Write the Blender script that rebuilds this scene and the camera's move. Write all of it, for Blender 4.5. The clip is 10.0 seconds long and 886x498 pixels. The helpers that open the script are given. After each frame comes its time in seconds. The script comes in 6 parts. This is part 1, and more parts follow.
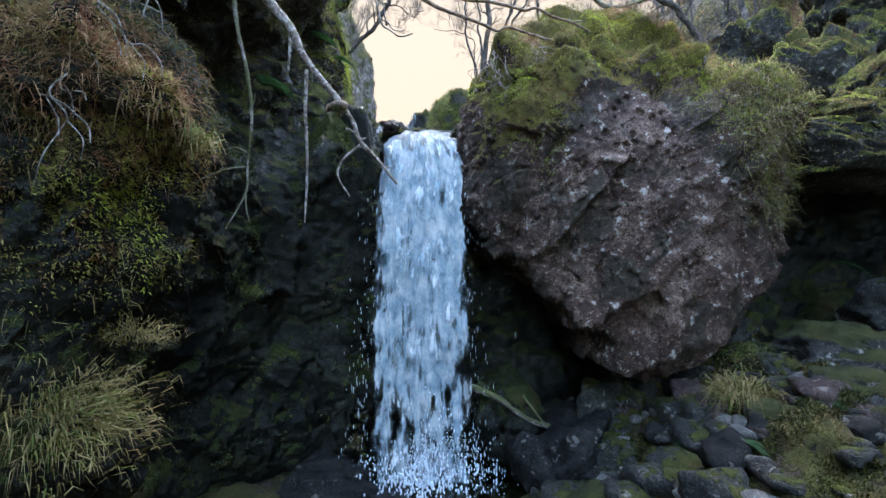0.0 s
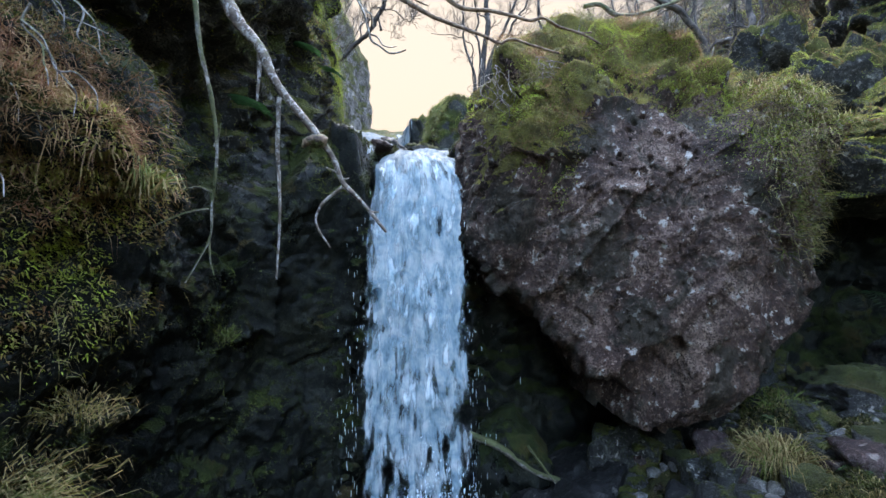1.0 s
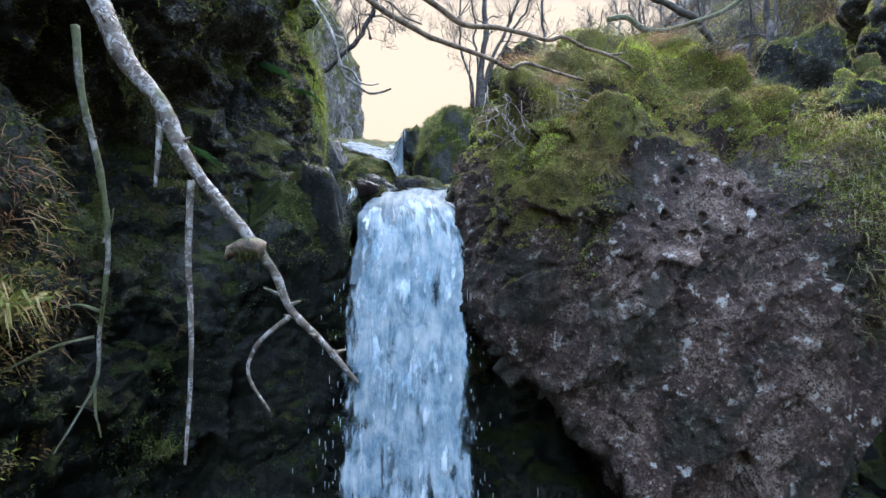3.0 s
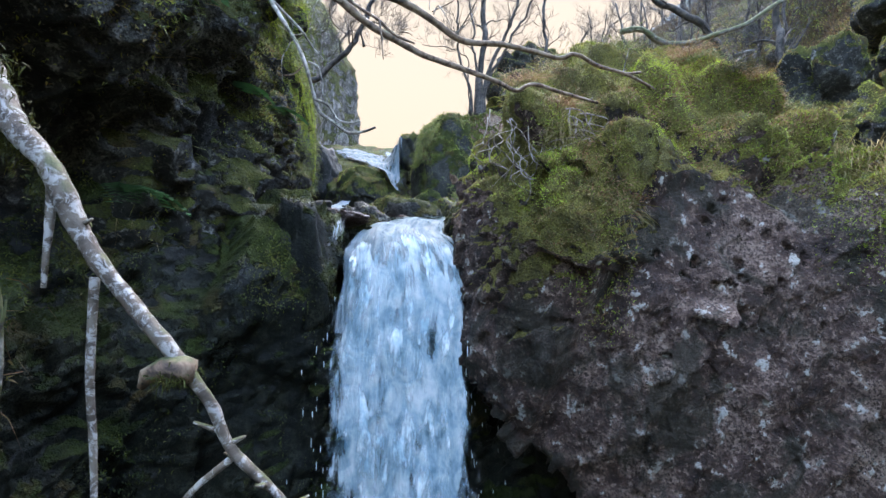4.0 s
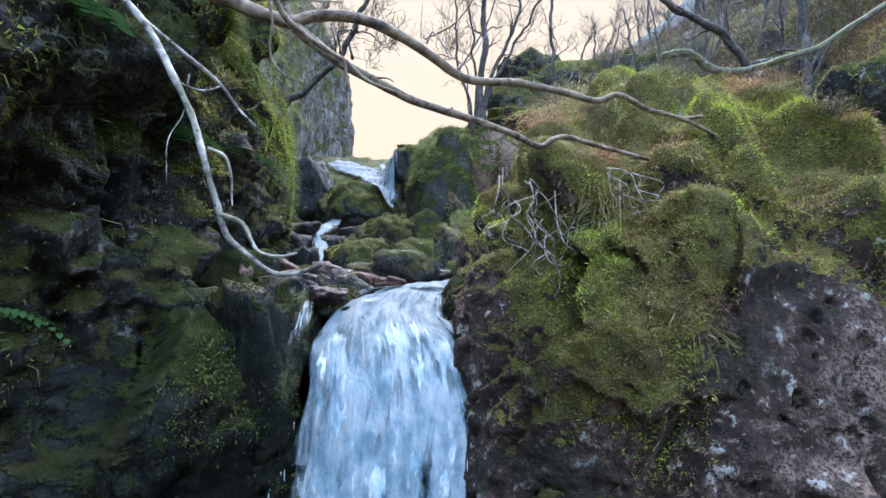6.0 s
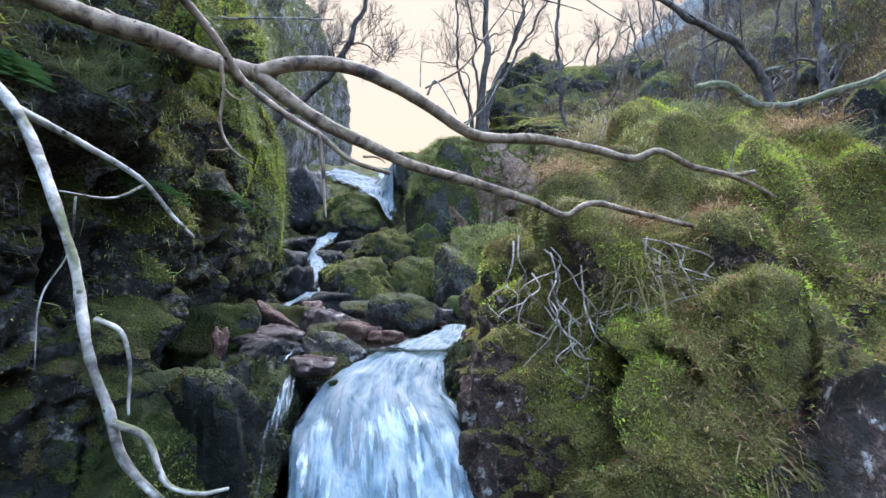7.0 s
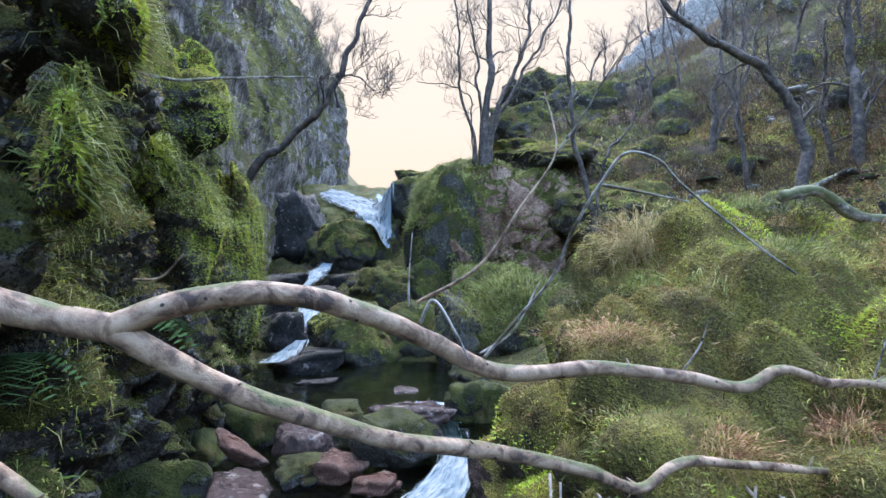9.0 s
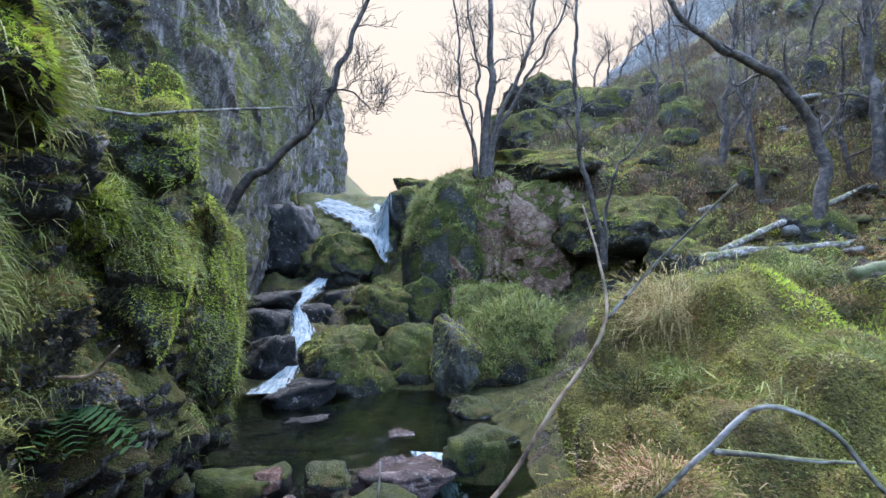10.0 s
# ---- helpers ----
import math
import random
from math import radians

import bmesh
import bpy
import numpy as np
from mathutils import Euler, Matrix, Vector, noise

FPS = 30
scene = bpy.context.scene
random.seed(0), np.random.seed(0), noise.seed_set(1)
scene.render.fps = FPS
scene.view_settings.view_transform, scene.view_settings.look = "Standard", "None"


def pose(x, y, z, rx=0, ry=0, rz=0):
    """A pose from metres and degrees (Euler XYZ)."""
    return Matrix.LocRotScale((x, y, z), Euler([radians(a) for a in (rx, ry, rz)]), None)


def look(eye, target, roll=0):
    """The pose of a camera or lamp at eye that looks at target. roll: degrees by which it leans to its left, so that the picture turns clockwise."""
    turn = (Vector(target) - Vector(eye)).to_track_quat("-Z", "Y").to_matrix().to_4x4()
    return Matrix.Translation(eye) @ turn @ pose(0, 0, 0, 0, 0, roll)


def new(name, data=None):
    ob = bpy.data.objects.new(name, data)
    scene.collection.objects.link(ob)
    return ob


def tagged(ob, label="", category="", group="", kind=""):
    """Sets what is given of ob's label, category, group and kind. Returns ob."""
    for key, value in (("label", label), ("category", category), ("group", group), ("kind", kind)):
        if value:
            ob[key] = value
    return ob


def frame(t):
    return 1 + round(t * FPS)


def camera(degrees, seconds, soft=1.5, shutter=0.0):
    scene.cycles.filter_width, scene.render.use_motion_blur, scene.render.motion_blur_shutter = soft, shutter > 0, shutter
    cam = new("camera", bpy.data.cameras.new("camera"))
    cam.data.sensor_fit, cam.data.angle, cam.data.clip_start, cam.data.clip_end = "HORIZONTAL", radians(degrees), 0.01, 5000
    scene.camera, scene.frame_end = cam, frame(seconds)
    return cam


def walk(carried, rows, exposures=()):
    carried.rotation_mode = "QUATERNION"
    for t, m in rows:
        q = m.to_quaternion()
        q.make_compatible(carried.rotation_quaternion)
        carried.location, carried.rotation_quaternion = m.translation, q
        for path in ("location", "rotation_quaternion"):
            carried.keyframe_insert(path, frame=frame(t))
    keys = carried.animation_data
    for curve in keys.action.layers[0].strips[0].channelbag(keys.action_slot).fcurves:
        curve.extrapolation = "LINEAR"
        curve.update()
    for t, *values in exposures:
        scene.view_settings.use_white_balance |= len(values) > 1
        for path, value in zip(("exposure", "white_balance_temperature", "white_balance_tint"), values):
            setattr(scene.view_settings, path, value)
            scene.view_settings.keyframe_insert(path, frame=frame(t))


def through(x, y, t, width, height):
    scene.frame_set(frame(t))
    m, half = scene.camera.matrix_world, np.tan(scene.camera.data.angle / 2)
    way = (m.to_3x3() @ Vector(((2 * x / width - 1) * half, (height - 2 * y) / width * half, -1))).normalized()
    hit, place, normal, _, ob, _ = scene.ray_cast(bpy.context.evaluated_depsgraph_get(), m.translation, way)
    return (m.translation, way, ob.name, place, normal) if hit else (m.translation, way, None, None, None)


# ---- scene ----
cam = camera(84.8, 10.0)
METRES, EYE, TILT, LEAN, TURN = 6.0, 2.3, 4.0, 0.0, 0.0
ROWS = [
    (0.0, 0.0, 0.0, 0.0, -0.0, -0.0, -0.0),
    (0.5, 0.0013, 0.0436, 0.0314, -0.15, 0.03, 0.03),
    (1.0, -0.0002, 0.0871, 0.0606, -0.34, 0.0, 0.02),
    (1.5, -0.0033, 0.1293, 0.0853, -0.49, -0.05, 0.06),
    (2.0, -0.0055, 0.1713, 0.1098, -0.64, -0.02, 0.08),
    (2.5, -0.0049, 0.2137, 0.1376, -0.8, 0.0, 0.07),
    (4.0, 0.0001, 0.3389, 0.2246, -1.2, 0.11, 0.15),
    (4.5, -0.0012, 0.3786, 0.2499, -1.26, 0.18, 0.18),
    (5.0, 0.0043, 0.4182, 0.2759, -1.37, 0.2, 0.15),
    (6.5, 0.0045, 0.5412, 0.3598, -1.46, 0.15, 0.23),
    (7.0, 0.0034, 0.5789, 0.3974, -1.49, 0.12, 0.19),
    (7.5, 0.0033, 0.611, 0.4329, -1.5, 0.14, 0.17),
    (8.0, 0.0041, 0.6439, 0.47, -1.48, 0.14, 0.16),
    (8.5, 0.004, 0.6776, 0.5053, -1.46, 0.14, 0.22),
    (9.0, 0.0064, 0.7141, 0.5361, -1.4, 0.14, 0.28),
    (9.5, 0.01, 0.7527, 0.5671, -1.39, 0.13, 0.26),
    (10.0, 0.0121, 0.7922, 0.6, -1.38, 0.1, 0.27),
]
EXPOSURE, KELVIN, TINT = 4.15, 6800, 7
walk(cam, [(t, pose(0, 0, EYE, TILT, LEAN, TURN) @ pose(METRES * x, METRES * y, METRES * z, 90 + pitch, roll, yaw)) for t, x, y, z, yaw, pitch, roll in ROWS],
     [(0.0, EXPOSURE, KELVIN + 350, TINT + 1), (5.0, EXPOSURE, KELVIN + 200, TINT + 1), (10.0, EXPOSURE, KELVIN - 250, TINT + 2)])

# ---- light: low winter sun behind the head of the gorge, blue sky overhead ----
SUN_UP = 64
world = bpy.data.worlds.new("sky")
scene.world = world
world.use_nodes = True
wn = world.node_tree.nodes
sky = wn.new("ShaderNodeTexSky")
sky.sky_type = "NISHITA"
sky.sun_disc = False
sky.sun_elevation, sky.sun_rotation = radians(SUN_UP), radians(6)
sky.altitude, sky.air_density, sky.dust_density, sky.ozone_density = 200, 1.0, 0.8, 1.0
wn["Background"].inputs["Strength"].default_value = 0.15
world.node_tree.links.new(sky.outputs["Color"], wn["Background"].inputs["Color"])
sun = new("sun", bpy.data.lights.new("sun", "SUN"))
sun.data.energy, sun.data.angle, sun.data.color = 0.15, radians(28), (1.0, 0.94, 0.86)
sun.matrix_world = look((4, 40, 40 * math.tan(radians(SUN_UP))), (0, 0, 0))

# ---- number tools ----
def value_noise(p, seed=0):
    i = np.floor(p).astype(np.int64)
    f = p - i
    f = f * f * f * (f * (f * 6 - 15) + 10)
    out = np.zeros(len(p))
    for dx in (0, 1):
        for dy in (0, 1):
            for dz in (0, 1):
                h = (i[:, 0] + dx) * 374761393 + (i[:, 1] + dy) * 668265263 + (i[:, 2] + dz) * 1440662683 + seed * 974711
                h = (h & 0xFFFFFFFF)
                h = ((h ^ (h >> 13)) * 1274126177) & 0xFFFFFFFF
                h = ((h ^ (h >> 16)) * 2246822519) & 0xFFFFFFFF
                h = (h ^ (h >> 13)) & 0xFFFFFFFF
                w = (f[:, 0] if dx else 1 - f[:, 0]) * (f[:, 1] if dy else 1 - f[:, 1]) * (f[:, 2] if dz else 1 - f[:, 2])
                out += w * (h / 2147483648.0 - 1)
    return out


TURNED = np.array(((0.36, 0.48, -0.8), (-0.8, 0.6, 0.0), (0.48, 0.64, 0.6)))


def fbm(p, scale, octaves=4, seed=0, gain=0.5):
    q, a, out, total = np.asarray(p, float) * scale, 1.0, 0.0, 0.0
    for k in range(octaves):
        out = out + a * value_noise(q, seed + 17 * k)
        total += a
        q, a = (q @ TURNED.T) * 2.03 + 11.3, a * gain
    return out / total


def crags(p, scale, octaves=4, seed=0):
    q, a, out, total = np.asarray(p, float) * scale, 1.0, 0.0, 0.0
    for k in range(octaves):
        out = out + a * (1 - 2 * np.abs(value_noise(q, seed + 31 * k)))
        total += a
        q, a = (q @ TURNED.T) * 2.03 + 5.7, a * 0.5
    return out / total


def hash3(c, seed):
    """Three steady random numbers (0 to 1) for each whole-number cell."""
    out = []
    for k in range(3):
        h = (c[:, 0] * 374761393 + c[:, 1] * 668265263 + c[:, 2] * 1440662683 + (seed * 13 + k * 7919) * 974711) & 0xFFFFFFFF
        h = ((h ^ (h >> 13)) * 1274126177) & 0xFFFFFFFF
        h = ((h ^ (h >> 16)) * 2246822519) & 0xFFFFFFFF
        out.append(((h ^ (h >> 13)) & 0xFFFFFFFF) / 4294967296.0)
    return np.stack(out, -1)


def cells(p, scale, seed):
    """Broken blocks: each place's block number (-1 to 1), its distance from the block's heart, and from the joint beside it."""
    q = np.asarray(p, float) * scale
    i = np.floor(q).astype(np.int64)
    f1, f2, who = np.full(len(q), 9.0), np.full(len(q), 9.0), np.zeros(len(q))
    for dx in (-1, 0, 1):
        for dy in (-1, 0, 1):
            for dz in (-1, 0, 1):
                c = i + np.array((dx, dy, dz))
                h = hash3(c, seed)
                d = np.linalg.norm(c + h - q, axis=1)
                closer = d < f1
                f2 = np.where(closer, f1, np.minimum(f2, d))
                who = np.where(closer, h[:, 0] * 2 - 1, who)
                f1 = np.where(closer, d, f1)
    return who, f1, f2 - f1


def blocky(p, scale, seed, lift, joint, warp=0.25):
    p = np.asarray(p, float)
    w = p + warp / scale * np.stack([fbm(p, scale * 1.3, 3, seed + 60 + k) for k in range(3)], -1)
    who, _, gap = cells(w, scale, seed)
    return lift * who * smooth(0.0, 0.22, gap) - joint * smooth(0.14, 0.0, gap)


def facets(p, scale, seed, tilt, lift=0.0, warp=0.12):
    """Split rock: each block keeps a flat face of its own, tilted at random, with a sharp step to the next."""
    p = np.asarray(p, float)
    q = (p + warp / scale * np.stack([fbm(p, scale * 1.5, 3, seed + 80 + k) for k in range(3)], -1)) * scale
    i = np.floor(q).astype(np.int64)
    best, out = np.full(len(q), 9.0), np.zeros(len(q))
    for dx in (-1, 0, 1):
        for dy in (-1, 0, 1):
            for dz in (-1, 0, 1):
                c = i + np.array((dx, dy, dz))
                h = hash3(c, seed)
                off = q - c - h
                d = np.linalg.norm(off, axis=1)
                closer = d < best
                out = np.where(closer, (tilt * np.sum((h[:, ::-1] * 2 - 1) * off, axis=1) / scale + lift * (h[:, 0] * 2 - 1)), out)
                best = np.where(closer, d, best)
    return out


def ledges(p, seed, step=0.33):
    """Bedded, broken rock: noise cut into soft-edged steps."""
    v = fbm(p * np.array((1, 1, 1.9)), 0.9, 3, seed) * 1.6 / step
    b = np.floor(v)
    f = v - b
    f = np.clip((f - 0.5) * 3.2 + 0.5, 0, 1)
    return (b + f * f * (3 - 2 * f)) * step


def smooth(a, b, x):
    t = np.clip((x - a) / (b - a), 0, 1)
    return t * t * (3 - 2 * t)


def spline(xs, values, q):
    """Catmull-Rom through values (first axis) given at xs."""
    xs, values, q = np.asarray(xs, float), np.asarray(values, float), np.clip(q, xs[0], xs[-1])
    i = np.clip(np.searchsorted(xs, q, "right") - 1, 0, len(xs) - 2)
    slope = np.gradient(values, xs, axis=0)
    h = xs[i + 1] - xs[i]
    t = (q - xs[i]) / h
    e = (slice(None),) + (None,) * (values.ndim - 1)
    t, h = t[e], h[e]
    return ((2 * t ** 3 - 3 * t ** 2 + 1) * values[i] + (t ** 3 - 2 * t ** 2 + t) * h * slope[i]
            + (3 * t ** 2 - 2 * t ** 3) * values[i + 1] + (t ** 3 - t ** 2) * h * slope[i + 1])


def table(us, vs, values, qu, qv):
    return spline(vs, spline(us, np.asarray(values, float).T, qu).T, qv).T


# ---- mesh tools ----
def mesh_of(name, V, F, material=None, uv=None, flat=False):
    """A mesh from arrays; F holds quads or triangles, or a list of both."""
    groups = [np.asarray(f) for f in (F if isinstance(F, list) else [F]) if len(f)]
    me = bpy.data.meshes.new(name)
    loops = np.concatenate([g.ravel() for g in groups]).astype(np.int32)
    sizes = np.concatenate([np.full(len(g), g.shape[1]) for g in groups])
    starts = np.concatenate(([0], np.cumsum(sizes)[:-1])).astype(np.int32)
    me.vertices.add(len(V))
    me.vertices.foreach_set("co", np.asarray(V, np.float32).ravel())
    me.loops.add(len(loops))
    me.loops.foreach_set("vertex_index", loops)
    me.polygons.add(len(sizes))
    me.polygons.foreach_set("loop_start", starts)
    if uv is not None:
        me.uv_layers.new(name="flow").data.foreach_set("uv", np.asarray(uv, np.float32)[loops].ravel())
    me.update(calc_edges=True)
    me.validate()
    if not flat:
        me.shade_smooth()
    if material:
        me.materials.append(material)
    return me


def thing(name, V, F, material, label="", category="", group="", kind="", uv=None, at=None):
    V = np.asarray(V, float)
    if at is not None:
        V = V - np.asarray(at)
    ob = new(name, mesh_of(name, V, F, material, uv))
    if at is not None:
        ob.location = at
    return tagged(ob, label, category, group, kind)


def piece(name, V, F, material, parent, label="", uv=None, kind=""):
    """One part of a thing, given in the world's places."""
    ob = new(name, mesh_of(name, np.asarray(V, float) - np.asarray(base_of(parent)), F, material, uv))
    ob.parent = parent
    return tagged(ob, label, kind=kind)


def base_of(ob):
    p = Vector((0, 0, 0))
    while ob is not None:
        p, ob = p + ob.location, ob.parent
    return p


def empty(name, at, label, category, group=""):
    ob = new(name)
    ob.location = at
    return tagged(ob, label, category, group)


def grid_faces(n, m):
    i = np.arange(n * m).reshape(n, m)
    return np.stack((i[:-1, :-1], i[1:, :-1], i[1:, 1:], i[:-1, 1:]), -1).reshape(-1, 4)


def normals_of(P):
    du, dv = np.gradient(P, axis=0), np.gradient(P, axis=1)
    n = np.cross(du, dv)
    return n / (np.linalg.norm(n, axis=-1, keepdims=True) + 1e-9)


def cliff_mesh(P, relief, back, seed, toward):
    """A rock face from a smooth grid of places P: relief pushed out along the normals, edges turned back into the hill."""
    N = normals_of(P)
    if np.mean(N @ np.asarray(toward)) < 0:
        N = -N
    n, m = P.shape[:2]
    flat = P.reshape(-1, 3)
    P = (flat + N.reshape(-1, 3) * relief(flat)[:, None]).reshape(n, m, 3)
    P = np.pad(P, ((1, 1), (1, 1), (0, 0)), mode="edge")
    for s in (np.s_[0, :], np.s_[-1, :], np.s_[:, 0], np.s_[:, -1]):
        P[s] += np.asarray(back)
    F = grid_faces(n + 2, m + 2)
    V = P.reshape(-1, 3)
    a = np.cross(V[F[:, 1]] - V[F[:, 0]], V[F[:, 2]] - V[F[:, 0]])
    if np.sum(a @ np.asarray(toward)) < 0:
        F = F[:, ::-1]
    return V, F


def ball(sub):
    bm = bmesh.new()
    bmesh.ops.create_icosphere(bm, subdivisions=sub, radius=1)
    V = np.array([v.co[:] for v in bm.verts])
    F = np.array([[v.index for v in f.verts] for f in bm.faces])
    bm.free()
    return V / np.linalg.norm(V, axis=1, keepdims=True), F


BALLS = {}


def boulder_mesh(centre, planes, sub, k, relief):
    """A convex rock bounded by planes (normal, distance from its centre), with rounded edges and relief."""
    if sub not in BALLS:
        BALLS[sub] = ball(sub)
    D, F = BALLS[sub]
    N = np.array([p[:3] for p in planes], float)
    N /= np.linalg.norm(N, axis=1, keepdims=True)
    d = np.array([p[3] for p in planes])
    s = np.clip(D @ N.T, 0, None) / d
    r = np.sum(s ** k, axis=1) ** (-1.0 / k)
    V = D * r[:, None] + np.asarray(centre)
    V = V + D * relief(V)[:, None]
    return V, F


def rock_mesh(centre, radii, seed, sub=4, k=7.0, turn=0.0, rough=1.0, cuts=15, cut=(0.8, 1.05)):
    rng = np.random.default_rng(seed)
    N = rng.normal(size=(cuts, 3))
    N /= np.linalg.norm(N, axis=1, keepdims=True)
    planes = [(*n, rng.uniform(*cut)) for n in N]
    planes += [(a, b, c, 1.0) for a, b, c in ((1, 0, 0), (-1, 0, 0), (0, 1, 0), (0, -1, 0), (0, 0, 1), (0, 0, -1))]
    V, F = boulder_mesh((0, 0, 0), planes, sub, k, lambda p: rough * (0.06 * fbm(p, 1.7, 5, seed) + 0.03 * crags(p, 2.6, 3, seed + 5) + facets(p, 1.2, seed + 9, 0.16, 0.05) + facets(p, 3.0, seed + 10, 0.16, 0.02)))
    V = V * np.asarray(radii)
    c, s = math.cos(radians(turn)), math.sin(radians(turn))
    V = V @ np.array(((c, s, 0), (-s, c, 0), (0, 0, 1)))
    return V + np.asarray(centre), F


def tube(points, radii, sides=6, seed=0, wobble=0.0):
    """A round, tapering stem through points."""
    P = np.asarray(points, float)
    R = np.broadcast_to(np.asarray(radii, float), (len(P),))
    T = np.gradient(P, axis=0)
    T /= np.linalg.norm(T, axis=1, keepdims=True) + 1e-9
    up = np.array((0.31, 0.17, 0.93)) if abs(T[0, 2]) < 0.9 else np.array((0.9, 0.2, 0.1))
    A = np.cross(T, up)
    A /= np.linalg.norm(A, axis=1, keepdims=True) + 1e-9
    B = np.cross(T, A)
    a = np.arange(sides) / sides * 2 * math.pi
    ring = A[:, None] * np.cos(a)[None, :, None] + B[:, None] * np.sin(a)[None, :, None]
    if wobble:
        R = R[:, None] * (1 + wobble * fbm((P[:, None] + ring * R[:, None, None]).reshape(-1, 3), 0.35 / max(R.max(), 1e-3), 3, seed).reshape(len(P), sides))
    else:
        R = np.repeat(R[:, None], sides, 1)
    V = (P[:, None] + ring * R[..., None]).reshape(-1, 3)
    i = np.arange(len(P) * sides).reshape(len(P), sides)
    j = np.roll(i, -1, axis=1)
    F = np.stack((i[:-1], j[:-1], j[1:], i[1:]), -1).reshape(-1, 4)
    V = np.concatenate((V, P[:1], P[-1:]))
    n = len(P) * sides
    caps = np.concatenate((np.stack((j[0], i[0], np.full(sides, n)), -1), np.stack((i[-1], j[-1], np.full(sides, n + 1)), -1)))
    return V, F, caps


def joined(tubes):
    Vs, Qs, Ts, o = [], [], [], 0
    for V, Q, T in tubes:
        Vs.append(V), Qs.append(Q + o), Ts.append(T + o)
        o += len(V)
    return np.concatenate(Vs), [np.concatenate(Qs), np.concatenate(Ts)]


def curve(points, n, bend=0.0, seed=0):
    """n places along a smooth line through points, with a little waywardness."""
    P = np.asarray(points, float)
    s = np.concatenate(([0], np.cumsum(np.linalg.norm(np.diff(P, axis=0), axis=1))))
    Q = spline(s, P, np.linspace(0, s[-1], n))
    if bend:
        w = np.stack([fbm(Q + 7.1 * k, 2.2, 3, seed + k) for k in range(3)], -1)
        Q = Q + bend * w * np.sin(np.linspace(0, math.pi, n))[:, None]
    return Q


# ---- growth tools ----
def spots(V, F, count, rng, keep=None, box=None):
    """Random places with normals on a mesh, inside box if given; keep(places, normals) gives the chance for each."""
    if box is not None:
        c = V[F].mean(1)
        F = F[np.all((c > np.array(box[0])) & (c < np.array(box[1])), axis=1)]
    T = F if F.shape[1] == 3 else np.concatenate((F[:, :3], F[:, [0, 2, 3]]))
    a, b, c = V[T[:, 0]], V[T[:, 1]], V[T[:, 2]]
    N = np.cross(b - a, c - a)
    area = np.linalg.norm(N, axis=1)
    i = rng.choice(len(T), count, p=area / area.sum())
    u, v = rng.random(count), rng.random(count)
    over = u + v > 1
    u[over], v[over] = 1 - u[over], 1 - v[over]
    P = a[i] + (b[i] - a[i]) * u[:, None] + (c[i] - a[i]) * v[:, None]
    N = N[i] / (area[i][:, None] + 1e-12)
    if keep is None:
        return P, N
    ok = rng.random(count) < keep(P, N)
    return P[ok], N[ok]


def blades(P, N, rng, length, width, droop=0.6, lift=0.5, spread=0.6):
    """Grass blades, each a bent, tapering strip of two faces, rooted at P."""
    n = len(P)
    L = length * rng.uniform(0.45, 1.25, n)[:, None]
    D = N + np.array((0, 0, lift)) + rng.normal(0, spread, (n, 3))
    D /= np.linalg.norm(D, axis=1, keepdims=True) + 1e-9
    side = np.cross(D, rng.normal(size=(n, 3)))
    side /= np.linalg.norm(side, axis=1, keepdims=True) + 1e-9
    W = width * rng.uniform(0.6, 1.4, n)[:, None] * 0.5
    G = np.array((0, 0, -1.0)) * (droop * rng.uniform(0.5, 1.4, n))[:, None]
    P = P - 0.01 * N
    M = P + D * L * 0.5 + G * L * 0.12
    E = D + G * 1.2
    E /= np.linalg.norm(E, axis=1, keepdims=True) + 1e-9
    K = M + E * L * 0.5
    V = np.stack((P - side * W, P + side * W, M + side * W * 0.8, M - side * W * 0.8, K), 1).reshape(-1, 3)
    b = np.arange(n)[:, None] * 5
    return V, [b + np.array((0, 1, 2, 3)), b + np.array((3, 2, 4))]


def put_blades(name, parts, material, label, category, kind="stuff", parent=None):
    Vs, Q, T, o = [], [], [], 0
    for V, (q, t) in parts:
        Vs.append(V), Q.append(q + o), T.append(t + o)
        o += len(V)
    F = [np.concatenate(Q), np.concatenate(T)]
    if parent is not None:
        return piece(name, np.concatenate(Vs), F, material, parent, label)
    return thing(name, np.concatenate(Vs), F, material, label, category, kind=kind)

